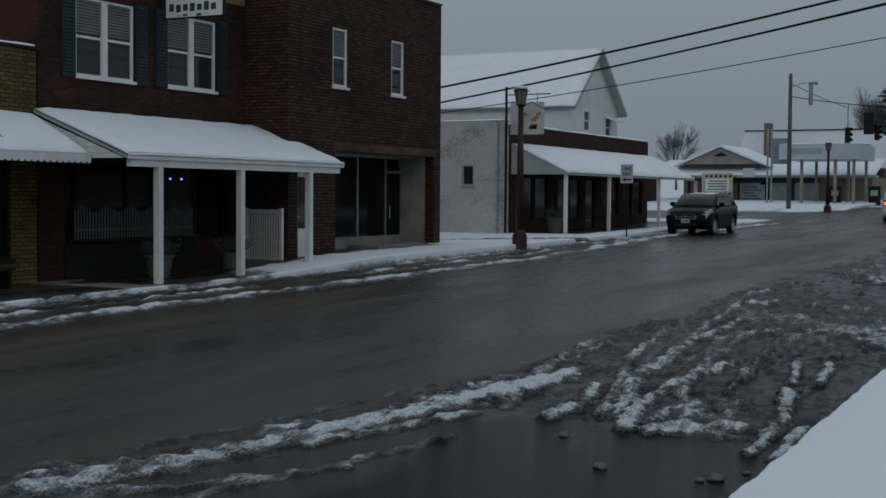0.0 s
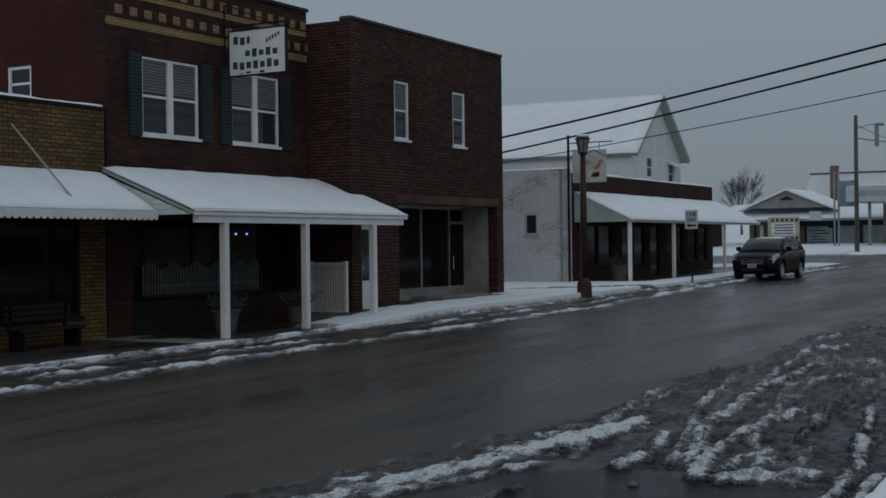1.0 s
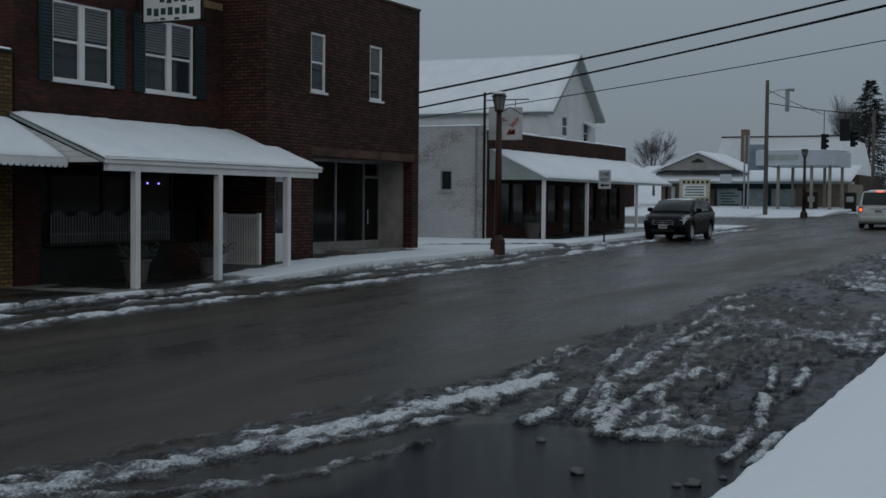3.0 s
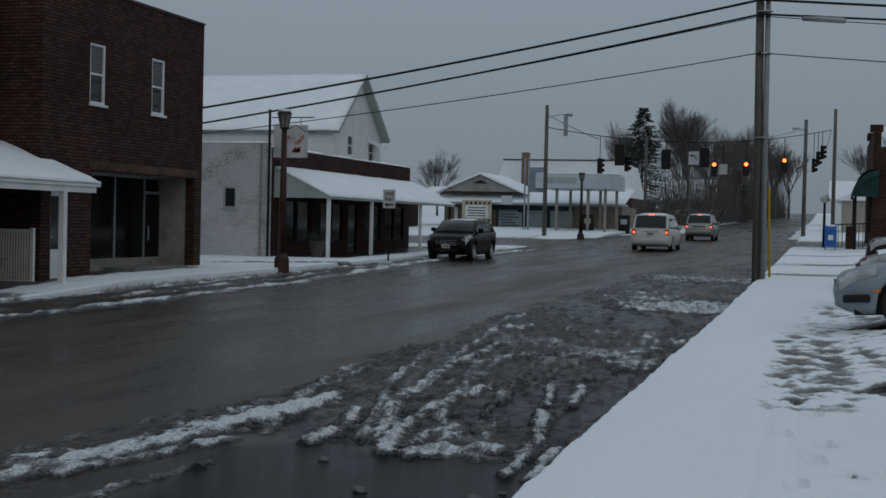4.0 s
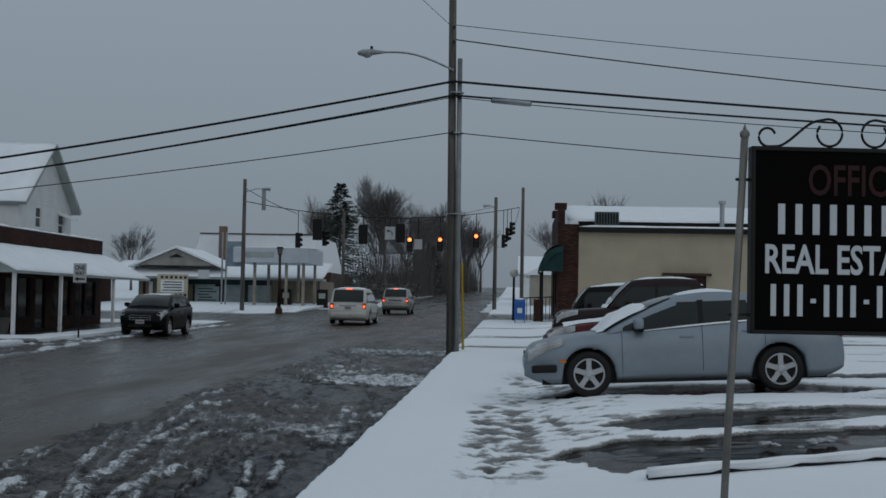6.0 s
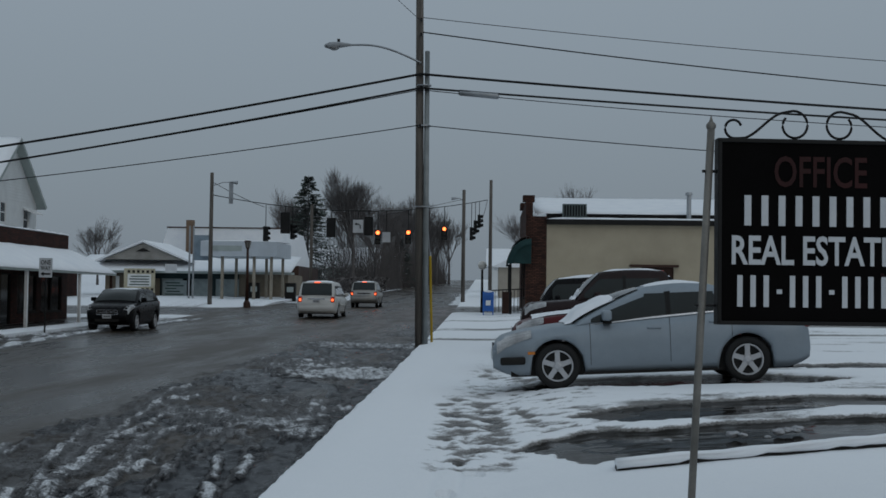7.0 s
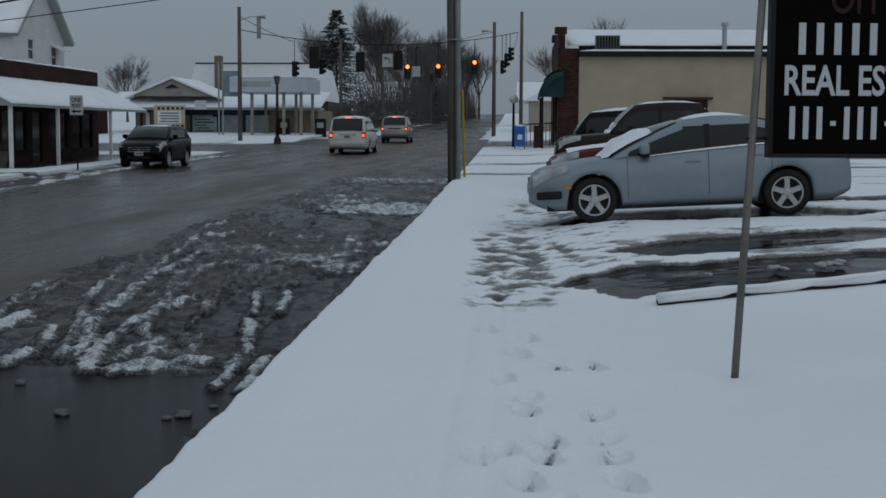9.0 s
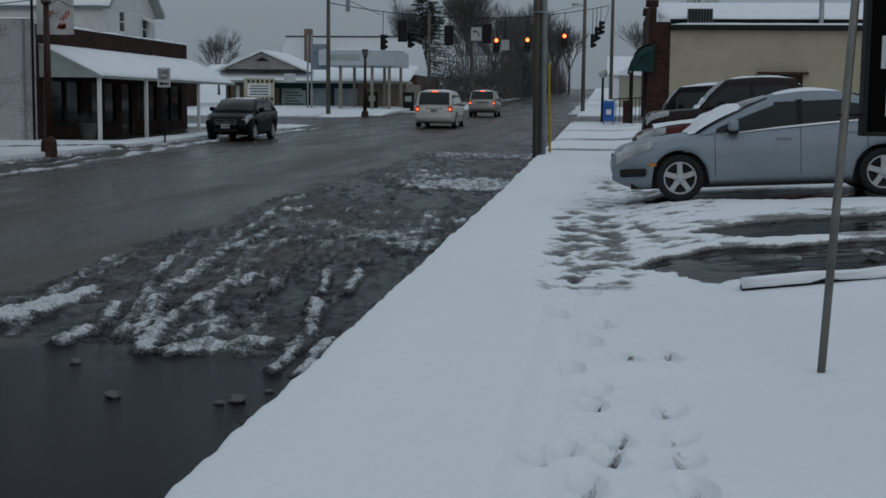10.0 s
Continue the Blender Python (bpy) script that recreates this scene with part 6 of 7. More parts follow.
# main utility pole with street lamp
PXX, PYY = -1.93, 35.5
pole = thing("utility_pole", "weathered wooden utility pole with steel lamp pole strapped to it", "utility pole")
gz = street_z(PYY) + 0.1
bm = bmesh.new()
tube(bm, (PXX, PYY, gz - 0.3), (PXX - 0.12, PYY, 10.6), 0.12, 0.10, 16)
part("pole_shaft", bm, M_WOODPOLE, pole, "grey-brown weathered wooden shaft", True)
bm = bmesh.new()
tube(bm, (PXX + 0.15, PYY - 0.10, gz - 0.3), (PXX + 0.12, PYY - 0.10, 8.45), 0.085, 0.065, 14)
part("steel_pole", bm, plain("grey_painted_steel", (0.26, 0.28, 0.28), 0.5, 0.5, var=0.3), pole, "grey steel lamp pole", True)
for z in (4.2, 6.4, 7.5):
    bm = bmesh.new()
    tube(bm, (PXX + 0.04, PYY - 0.05, z), (PXX + 0.04, PYY - 0.05, z + 0.03), 0.2, 0.2, 16)
    part("strap", bm, M_GALV, pole)
bm = bmesh.new()
chain(bm, [(PXX - 0.05 - 2.0 * k, PYY - 0.16, 8.12 + 0.5 * math.sin(min(1, k * 1.25) * math.pi / 2) - 0.02 * k) for k in [i / 14 for i in range(15)]], 0.028, 8)
part("lamp_arm", bm, M_GALV, pole, "curved steel lamp arm", True)
bm = bmesh.new()
rows = []
for x, r, dz in ((-1.95, 0.04, 0.0), (-2.1, 0.07, 0.0), (-2.3, 0.11, 0.0), (-2.55, 0.12, -0.02), (-2.68, 0.05, -0.03)):
    rows.append([(PXX + x, PYY - 0.16 + 1.1 * r * math.cos(a), 8.60 + dz + 0.8 * r * math.sin(a)) for a in [2 * math.pi * k / 12 for k in range(12)]])
loft(bm, rows)
lh = part("lamp_head", bm, plain("lamp_head_grey", (0.34, 0.36, 0.38), 0.5), pole, "grey cobra-head street lamp", True)
bm = bmesh.new()
bmesh.ops.create_uvsphere(bm, u_segments=14, v_segments=8, radius=0.13, matrix=Matrix.Translation((PXX - 2.42, PYY - 0.16, 8.54)) @ Matrix.Diagonal((1.1, 0.8, 0.75, 1)))
part("lamp_glass", bm, M_LENS, lh, "unlit glass bowl", True)
bm = bmesh.new()
tube(bm, (PXX - 2.3, PYY - 0.16, 8.66), (PXX - 2.3, PYY - 0.16, 8.76), 0.04)
part("photocell", bm, M_BLACK, lh)
bm = bmesh.new()
tube(bm, (PXX + 0.30, PYY + 0.8, gz), (PXX + 0.24, PYY + 0.45, 2.9), 0.035)
part("guy_guard", bm, plain("yellow_plastic", (0.45, 0.30, 0.02), 0.5), pole, "yellow guy-wire guard")
bm = bmesh.new()
tube(bm, (PXX + 0.24, PYY + 0.45, 2.9), (PXX - 0.05, PYY, 6.5), 0.008)
part("guy_wire", bm, M_GALV, pole)
for z in (7.81, 7.43, 6.42, 8.9, 9.3):
    bm = bmesh.new()
    tube(bm, (PXX - 0.05, PYY - 0.25, z), (PXX - 0.05, PYY - 0.10, z), 0.03)
    part("cable_clamp", bm, M_BLACK, pole)

for z0, zl, zr, r in ((7.81, 4.42, 6.35, 0.035), (7.43, 3.9, 6.2, 0.03), (7.38, 3.95, 6.2, 0.012), (6.42, 3.9, 5.25, 0.014)):
    wire((PXX - 0.05, PYY - 0.2, z0), (-27.0, 37.6, zl - 0.2), 0.24, r)
    wire((PXX - 0.05, PYY - 0.2, z0), (24.0, 36.0, zr), 0.3 if r < 0.02 else 0.13, r)
wire((PXX, PYY - 0.2, 8.95), (24.0, 35.5, 6.75), 0.3, 0.018)
wire((PXX, PYY - 0.2, 9.35), (24.0, 35.5, 7.6), 0.25, 0.010)
wire((PXX - 0.1, PYY - 0.2, 9.3), (-4.6, 40.0, 12.5), 0.05, 0.008)
bm = bmesh.new()
chain(bm, [(-0.95 + 1.1 * k, PYY - 0.12, 7.33 - 0.10 * k) for k in (0, 0.04, 0.96, 1)], lambda k: 0.06 if k in (0, 1) else 0.085, 10)
single("splice_case", bm, M_GALV, "grey metal cable splice case hung on the cable", "cable box", smooth=True)


# sidewalk lamps
def street_lamp(x, y, h, label, globe=False):
    z = walk_z(y) - 0.02
    lamp = thing("street_lamp", label, "street lamp", "sidewalk lamps", at=pose(x, y, z))
    bm = bmesh.new()
    tube(bm, (0, 0, -0.1), (0, 0, 0.35), 0.24, 0.22, 8)
    tube(bm, (0, 0, 0.35), (0, 0, 0.5), 0.21, 0.12, 8)
    part("base", bm, M_RUST, lamp)
    bm = bmesh.new()
    tube(bm, (0, 0, 0.45), (0, 0, h - 0.5), 0.12, 0.075, 10)
    tube(bm, (0, 0, h - 0.55), (0, 0, h - 0.5), 0.13, 0.13, 10)
    part("shaft", bm, M_RUST, lamp, "", True)
    bm = bmesh.new()
    tube(bm, (0, 0, h - 0.5), (0, 0, h - 0.12), 0.12, 0.2, 6)
    part("lantern", bm, plain("frosted_lamp_glass", (0.22, 0.22, 0.21), 0.3), lamp, "hexagonal glass lantern")
    bm = bmesh.new()
    for k in range(6):
        a = 2 * math.pi * k / 6
        tube(bm, (0.125 * math.cos(a), 0.125 * math.sin(a), h - 0.5), (0.205 * math.cos(a), 0.205 * math.sin(a), h - 0.12), 0.012, 0.012, 5)
    tube(bm, (0, 0, h - 0.12), (0, 0, h - 0.02), 0.25, 0.10, 6)
    part("lamp_cap", bm, M_RUST, lamp)
    bm = bmesh.new()
    bmesh.ops.create_uvsphere(bm, u_segments=12, v_segments=6, radius=0.2, matrix=Matrix.Translation((0, 0, h - 0.03)) @ Matrix.Diagonal((1.05, 1.05, 0.3, 1)))
    part("cap_snow", bm, M_SNOW, lamp, "cap of snow", True)
    return lamp


street_lamp(-15.25, 34.95, 4.62, "brown steel lamp post with glass lantern on the snowy sidewalk")
street_lamp(-15.35, 82.0, 4.3, "brown steel lamp post with glass lantern at the far corner")
arm = thing("lamp_banner_arm", "thin iron banner arm on the lamp post", "bracket")
bm = bmesh.new()
chain(bm, [(-15.2, 34.95, 4.35), (-14.9, 34.95, 4.5), (-14.55, 34.95, 4.3), (-14.3, 34.95, 4.3)], 0.012, 6)
part("rod", bm, M_BLACK, arm)


# one-way sign
def post_sign(x, y, z0, h, w, hh, label, face, text=(), group="road signs", post_mat=None):
    s = thing("road_sign", label, "sign", group, at=pose(x, y, z0))
    bx("post", (-0.025, 0.025, -0.02, 0.02, -0.1, h), post_mat or M_BLACK, s)
    bx("plate", (-w / 2, w / 2, -0.03, -0.024, h - hh, h), face, s)
    return s


ow = post_sign(-15.15, 44.1, walk_z(44.1), 2.5, 0.46, 0.66, "white one-way road sign with black arrow on a post", M_SIGNWHITE)
z1 = 2.5
letters("ONE", ow, -0.17, 0.17, z1 - 0.23, z1 - 0.07, -0.031, M_BLACK, 0.003, "black lettering", 0.02)
letters("WAY", ow, -0.17, 0.17, z1 - 0.42, z1 - 0.27, -0.031, M_BLACK, 0.003, "black lettering", 0.02)
bm = bmesh.new()
prism(bm, [(-0.18, z1 - 0.54), (-0.06, z1 - 0.46), (-0.06, z1 - 0.51), (0.17, z1 - 0.51), (0.17, z1 - 0.57), (-0.06, z1 - 0.57), (-0.06, z1 - 0.62)], "y", -0.034, -0.031)
part("arrow", bm, M_BLACK, ow, "black arrow")


# flower pots
def pot(x, y, z, r, h, mat, label):
    bm = bmesh.new()
    tube(bm, (0, 0, 0), (0, 0, h), r * 0.7, r, 18)
    tube(bm, (0, 0, h - 0.06), (0, 0, h), r * 1.08, r * 1.1, 18)
    ob = thing("planter_pot", label, "planter", "planter pots", at=pose(x, y, z))
    part("pot", bm, mat, ob)
    rnd = random.Random(int(y * 10))
    bm = bmesh.new()
    for i in range(70):
        a, k = rnd.uniform(0, 6.28), rnd.uniform(0.1, 1)
        b = Vector((r * 0.7 * k * math.cos(a), r * 0.7 * k * math.sin(a), h))
        t = b + Vector((0.35 * math.cos(a) * k, 0.35 * math.sin(a) * k, rnd.uniform(0.1, 0.4)))
        tube(bm, b, t, 0.012, 0.003, 4, False)
        for _ in range(2):
            q = b.lerp(t, rnd.uniform(0.4, 1))
            s = Vector((rnd.uniform(-0.08, 0.08), rnd.uniform(-0.08, 0.08), rnd.uniform(-0.04, 0.06)))
            v = [bm.verts.new(q), bm.verts.new(q + s), bm.verts.new(q + s + Vector((0.03, 0.02, 0.03)))]
            bm.faces.new(v)
    part("dry_plant", bm, M_NEEDLE, ob, "dark withered winter plant")


M_POT = plain("pale_pot", (0.12, 0.115, 0.11), 0.7)
pot(-17.9, 22.0, 0.0, 0.30, 0.5, M_POT, "pale round planter with dark winter plant under the porch")
pot(-17.9, 24.6, 0.0, 0.28, 0.45, M_POT, "pale round planter with dark winter plant under the porch")
pot(-17.8, 43.9, walk_z(44), 0.32, 0.6, M_POT, "pale round planter in front of the store")

# low bench under the awning
bn = thing("bench", "dark wooden bench under the awning", "bench")
for k in range(4):
    bx("seat_slat", (-18.6 + k * 0.11, -18.51 + k * 0.11, 16.6, 18.2, 0.33, 0.37), M_DARK, bn)
for yy in (16.7, 18.05):
    bx("leg", (-18.6, -18.2, yy, yy + 0.06, -0.1, 0.33), M_BLACK, bn)
    bx("back_post", (-18.64, -18.58, yy, yy + 0.06, 0.33, 0.8), M_BLACK, bn)
for k in range(3):
    bx("back_slat", (-18.62, -18.58, 16.6, 18.2, 0.5 + k * 0.11, 0.58 + k * 0.11), M_DARK, bn)

# blue mailbox
mb = thing("mailbox", "blue street mailbox with snow on top", "mailbox", at=pose(-0.15, 66.3, street_z(66.3) + 0.16))
M_BLUE = plain("mailbox_blue", (0.035, 0.13, 0.42), 0.45, var=0.2)
bm = bmesh.new()
prism(bm, [(-0.27, 0.2), (0.27, 0.2), (0.27, 0.95), (0.22, 1.1), (0.1, 1.2), (-0.1, 1.2), (-0.22, 1.1), (-0.27, 0.95)], "x", -0.28, 0.28)
part("body", bm, M_BLUE, mb)
for x in (-0.24, 0.24):
    for y in (-0.22, 0.22):
        bx("leg", (x - 0.025, x + 0.025, y - 0.025, y + 0.025, -0.1, 0.2), M_BLUE, mb)
bx("pull_flap", (-0.2, 0.2, -0.29, -0.265, 0.85, 1.0), M_BLUE, mb)
bx("notice", (-0.12, 0.12, -0.285, -0.275, 0.5, 0.75), M_WHITE, mb, "pale notice")
bm = bmesh.new()
bmesh.ops.create_uvsphere(bm, u_segments=12, v_segments=6, radius=0.28, matrix=Matrix.Translation((0, 0, 1.19)) @ Matrix.Diagonal((0.95, 0.7, 0.25, 1)))
part("snow_cap", bm, M_SNOW, mb, "", True)
bn = bx("bin_body", (0.55, 1.05, 67.4, 67.9, street_z(67) + 0.2, street_z(67) + 1.35), M_RUST, tagged(thing("litter_bin", "brown slatted litter bin beside the mailbox", "bin")), "")
gl = thing("globe_lamp", "black lamp post with white globe", "street lamp", "sidewalk lamps", at=pose(-0.5, 70.5, street_z(70.5) + 0.2))
bm = bmesh.new()
tube(bm, (0, 0, -0.1), (0, 0, 2.3), 0.09, 0.06, 10)
part("shaft", bm, M_BLACK, gl)
bm = bmesh.new()
bmesh.ops.create_uvsphere(bm, u_segments=14, v_segments=10, radius=0.24, matrix=Matrix.Translation((0, 0, 2.52)))
part("globe", bm, plain("white_globe", (0.62, 0.6, 0.56), 0.3), gl, "white glass globe", True)


# far poles
def far_pole(x, y, z0, z1, arm=0.0, label="weathered wooden utility pole", r=0.16):
    p = thing("utility_pole", label, "utility pole", "far poles")
    bm = bmesh.new()
    tube(bm, (x, y, z0 - 0.5), (x, y, z1), r, r * 0.75, 12)
    part("pole_shaft", bm, M_WOODPOLE, p, "", True)
    if arm:
        bm = bmesh.new()
        chain(bm, [(x, y, z1 - 0.9), (x + arm * 0.6, y, z1 - 0.65), (x + arm, y, z1 - 0.65)], 0.03, 6)
        part("lamp_arm", bm, M_GALV, p)
        bm = bmesh.new()
        a = 1 if arm > 0 else -1
        chain(bm, [(x + arm - a * 0.1, y, z1 - 0.65), (x + arm + a * 0.15, y, z1 - 0.64), (x + arm + a * 0.45, y, z1 - 0.68)], lambda k: 0.05 + 0.08 * k, 8)
        part("lamp_head", bm, M_GALV, p, "cobra-head lamp")
    return p


far_pole(-19.0, 88, 1.0, 10.0, 1.3, "weathered utility pole with street lamp at the crossing")
far_pole(-0.12, 105, 1.4, 11.2, 0, "weathered utility pole holding the signal wire")
far_pole(-2.15, 99, 1.4, 9.9, -0.5, "slim utility pole with small lamp")
far_pole(-12.8, 92.6, 1.0, 8.2, 0, "grey utility pole before the trees", 0.13)

# signal wire and traffic lights
WA, WB = Vector((-19.0, 88, 8.5)), Vector((-0.4, 105, 9.6))
wire(WA, WB, 1.0, 0.03, "cable carrying the traffic lights across the street")
wire(WA + Vector((0, 0, 0.9)), (-15.9, 91, 7.9), 0.1, 0.02)
wire(WB, (-0.9, 100, 7.6), 0.3, 0.02)
wire((-2.15, 99, 9.2), (-30, 140, 9), 0.8, 0.015)
M_HOUSING = plain("signal_housing", (0.012, 0.012, 0.012), 0.5)
M_SIGRED = glow("red_signal", (1.0, 0.16, 0.04), 5.0)
M_SIGDARK = plain("unlit_lens", (0.03, 0.025, 0.02), 0.3)


def on_wire(x100):
    """Where the sight line to x100 (at y = 100) meets the wire's plane."""
    d = WB - WA
    k = (x100 / 100 * WA.y - WA.x) / (d.x - x100 / 100 * d.y)
    return WA + d * k, k


def signal(x100, z100, lit=False, turn=0.0, tall=1.05, wide=0.36, label="black three-lens traffic light hanging unlit"):
    p, k = on_wire(x100)
    z = 1.78 + (z100 - 1.78) * p.y / 100
    s = thing("traffic_light", label, "traffic light", "traffic lights", at=pose(p.x, p.y, z, 0, 0, turn))
    bm = bmesh.new()
    box(bm, -wide / 2, wide / 2, -0.1, 0.1, -tall / 2, tall / 2, 0.02)
    part("housing", bm, M_HOUSING, s)
    for i in range(3):
        zz = tall / 2 - tall * (i + 0.5) / 3
        bm = bmesh.new()
        tube(bm, (0, -0.115, zz), (0, -0.10, zz), 0.14, 0.14, 16)
        part("lens", bm, M_SIGRED if lit and i == 0 else M_SIGDARK, s, "glowing red lens" if lit and i == 0 else "")
        bm = bmesh.new()
        for a in range(12):
            b0, b1 = math.radians(-20 + a * 20), math.radians(a * 20)
            q = [(0.16 * math.cos(b), y, zz + 0.16 * math.sin(b)) for b in (b0, b1) for y in (-0.1, -0.3)]
            v = [bm.verts.new(q[j]) for j in (0, 1, 3, 2)]
            bm.faces.new(v)
        part("visor", bm, M_HOUSING, s)
    top = WA.lerp(WB, k).z - 4 * k * (1 - k)
    bm = bmesh.new()
    tube(bm, (0, 0, tall / 2 - 0.02), (0, 0, max(tall / 2 + 0.05, top - z)), 0.025)
    part("hanger", bm, M_BLACK, s)


RED = "black traffic light with glowing red lens"
for x, z, lit, tn, t, w in ((-17.36, 6.45, 0, 60, 1.05, 0.36), (-15.86, 7.3, 0, 180, 1.5, 0.66), (-15.29, 6.62, 0, 70, 1.05, 0.36), (-12.32, 6.98, 0, 180, 1.4, 0.66), (-9.43, 7.12, 0, 180, 1.4, 0.66),
                            (-8.72, 6.27, 1, 0, 1.05, 0.46), (-6.39, 6.32, 1, 0, 1.05, 0.46), (-3.64, 6.63, 1, 0, 1.05, 0.46), (-1.57, 6.63, 0, 75, 1.05, 0.36), (-1.28, 7.15, 0, 75, 1.05, 0.36), (-0.98, 7.59, 0, 75, 1.05, 0.36)):
    signal(x, z, bool(lit), tn, t, w, RED if lit else "black traffic light seen from its unlit side")
for x, z, w, h, lab in ((-10.25, 7.11, 0.75, 0.95, "white square left-turn sign hung on the signal wire"), (-8.07, 6.29, 0.6, 0.75, "small white sign hung on the signal wire")):
    p, k = on_wire(x)
    zz = 1.78 + (z - 1.78) * p.y / 100
    s = thing("hanging_road_sign", lab, "sign", "road signs", at=pose(p.x, p.y, zz))
    bx("plate", (-w / 2, w / 2, -0.01, 0.01, -h / 2, h / 2), M_SIGNWHITE, s)
    bx("hanger", (-0.02, 0.02, -0.009, 0.009, h / 2, WA.lerp(WB, k).z - 4 * k * (1 - k) - zz), M_BLACK, s)
    if w > 0.7:
        bm = bmesh.new()
        chain(bm, [(0.16, -0.02, -0.18), (0.16, -0.02, 0.05), (0.05, -0.02, 0.16), (-0.12, -0.02, 0.17)], 0.035, 6)
        prism(bm, [(-0.26, 0.17), (-0.1, 0.28), (-0.1, 0.06)], "y", -0.03, -0.012)
        part("arrow", bm, M_BLACK, s, "black turn arrow")

# hanging box on a cable by the far pole
bx("case", (-17.8, -17.55, 87.9, 88.1, 7.9, 9.3), M_GALV, thing("hanging_case", "grey cylinder case hanging from the signal cable", "cable box"))

# ---------- beige building beyond the lot ----------
by = 66.0
bz = lot_z(6, by) - 0.6
rb = thing("commercial_building", "tan stuccoed commercial building with brick front and snowy roof", "building")
wall("wall", "y", by, 0.35, 2.75, 26.0, bz, 5.55, M_TAN, rb, [(7.5, 9.1, 1.0, 3.5)], "plain tan stucco side wall")
wall("wall", "x", 1.7, 0.35, by, by + 14, bz, 6.7, M_DARKBRICK, rb, [(by + 1.5, by + 4.5, 1.8, 4.2), (by + 6, by + 9, 1.8, 4.2)], "dark brick street front")
wall("wall", "y", by - 0.01, 0.35, 2.05, 2.75, bz, 5.9, M_DARKBRICK, rb, label="brick corner pier")
wall("wall", "y", by + 14, -0.35, 2.05, 26, bz, 5.5, M_TAN, rb)
wall("wall", "x", 26, 0.35, by, by + 14, bz, 5.5, M_TAN, rb)
bm = bmesh.new()
box(bm, 1.55, 2.15, by + 0.5, by + 1.5, 6.7, 7.0)
box(bm, 1.55, 2.15, by + 6, by + 8, 6.7, 7.0)
part("parapet_cap", bm, M_DARKBRICK, rb)
bx("eaves_board", (2.75, 26.2, by - 0.35, by + 0.1, 5.5, 5.75), M_DARK, rb, "dark brown eaves board")
snow_on("eaves_snow", [(2.75, by - 0.36, 5.75), (26.2, by - 0.36, 5.75), (26.2, by + 0.6, 5.78), (2.75, by + 0.6, 5.78)], 0.10, 60, 4, rb)
bx("upper_wall", (2.75, 26, by + 0.7, by + 0.8, 5.6, 6.1), M_DARK, rb, "dark brown upper fascia")
snow_on("roof_snow", [(2.2, by + 0.6, 6.08), (26, by + 0.6, 6.08), (26, by + 9, 7.5), (2.2, by + 9, 7.5)], 0.1, 40, 8, rb)
bx("side_door", (7.5, 9.1, by + 0.1, by + 0.18, bz, 3.5), M_RUST, rb, "dark brown side door")
bm = bmesh.new()
box(bm, 6.9, 9.3, by - 0.5, by - 0.02, 3.4, 3.52)
part("door_hood", bm, M_RUST, rb)
for y0 in (by + 1.5, by + 6):
    window(rb, "x", 1.7, y0, y0 + 3, 1.8, 4.2, M_DARK, inward=1, rail=False, glass=M_SHOPGLASS, label="dark shop window")
ac = thing("rooftop_unit", "grey-green louvred rooftop air conditioner", "air conditioner")
bx("casing", (3.55, 4.75, by + 0.1, by + 0.65, 5.86, 6.55), plain("unit_green", (0.10, 0.13, 0.13), 0.5), ac)
for k in range(8):
    bx("louvre", (3.62 + k * 0.14, 3.70 + k * 0.14, by + 0.07, by + 0.1, 5.92, 6.48), M_BLACK, ac)
bm = bmesh.new()
tube(bm, (9.9, by + 0.4, 5.7), (9.9, by + 0.4, 7.05), 0.12, 0.12, 12)
tube(bm, (9.9, by + 0.4, 7.05), (9.9, by + 0.4, 7.2), 0.2, 0.16, 12)
single("flue", bm, M_GALV, "galvanised roof flue with cap", "flue")
aw = thing("dome_awning", "dark green rounded awning with patches of snow", "awning")
bm = bmesh.new()
rows = []
for i in range(13):
    a = math.pi / 2 * i / 12
    rows.append([(1.98 - 1.2 * math.sin(a) * e, by + y, 3.5 + 1.3 * math.cos(a) * e) for y, e in ((-0.4, 0.75), (-0.3, 0.95), (0.1, 1), (6, 1), (6.1, 0.9))])
patch(bm, rows)
bm.faces.new([bm.verts.new((1.98 - 1.2 * 0.95 * math.sin(math.pi / 2 * i / 12), by - 0.3, 3.5 + 1.3 * 0.95 * math.cos(math.pi / 2 * i / 12))) for i in range(13)] + [bm.verts.new((1.98, by - 0.3, 3.5))])
part("canvas", bm, plain("green_canvas", (0.015, 0.045, 0.045), 0.8), aw, "", True)
bm = bmesh.new()
rows = []
for i in range(8):
    a = math.pi / 2 * (0.05 + 0.5 * i / 7)
    rows.append([(1.98 - 1.23 * math.sin(a), by + y - 0.25, 3.54 + 1.34 * math.cos(a) + 0.05 * noise.noise(Vector((i, y * 2, 1)))) for y in (0.1, 1, 2, 3, 4, 5, 5.9)])
patch(bm, rows)
part("awning_snow", bm, M_SNOW, aw, "sliding snow", True)
for y in (by + 0.2, by + 5.8):
    bm = bmesh.new()
    tube(bm, (0.95, y, bz), (0.95, y, 3.6), 0.06)
    part("post", bm, M_BLACK, aw)
# dark railing at the corner
rl = thing("corner_railing", "black iron railing beside the building corner", "railing")
bm = bmesh.new()
tube(bm, (-0.2, by + 3, 2.15), (1.6, by + 3, 2.25), 0.03)
part("rail", bm, M_BLACK, rl)
for k in range(10):
    bm = bmesh.new()
    tube(bm, (-0.2 + 0.2 * k, by + 3, 1.0), (-0.2 + 0.2 * k, by + 3, 2.16 + 0.01 * k), 0.018)
    part("bar", bm, M_BLACK, rl)


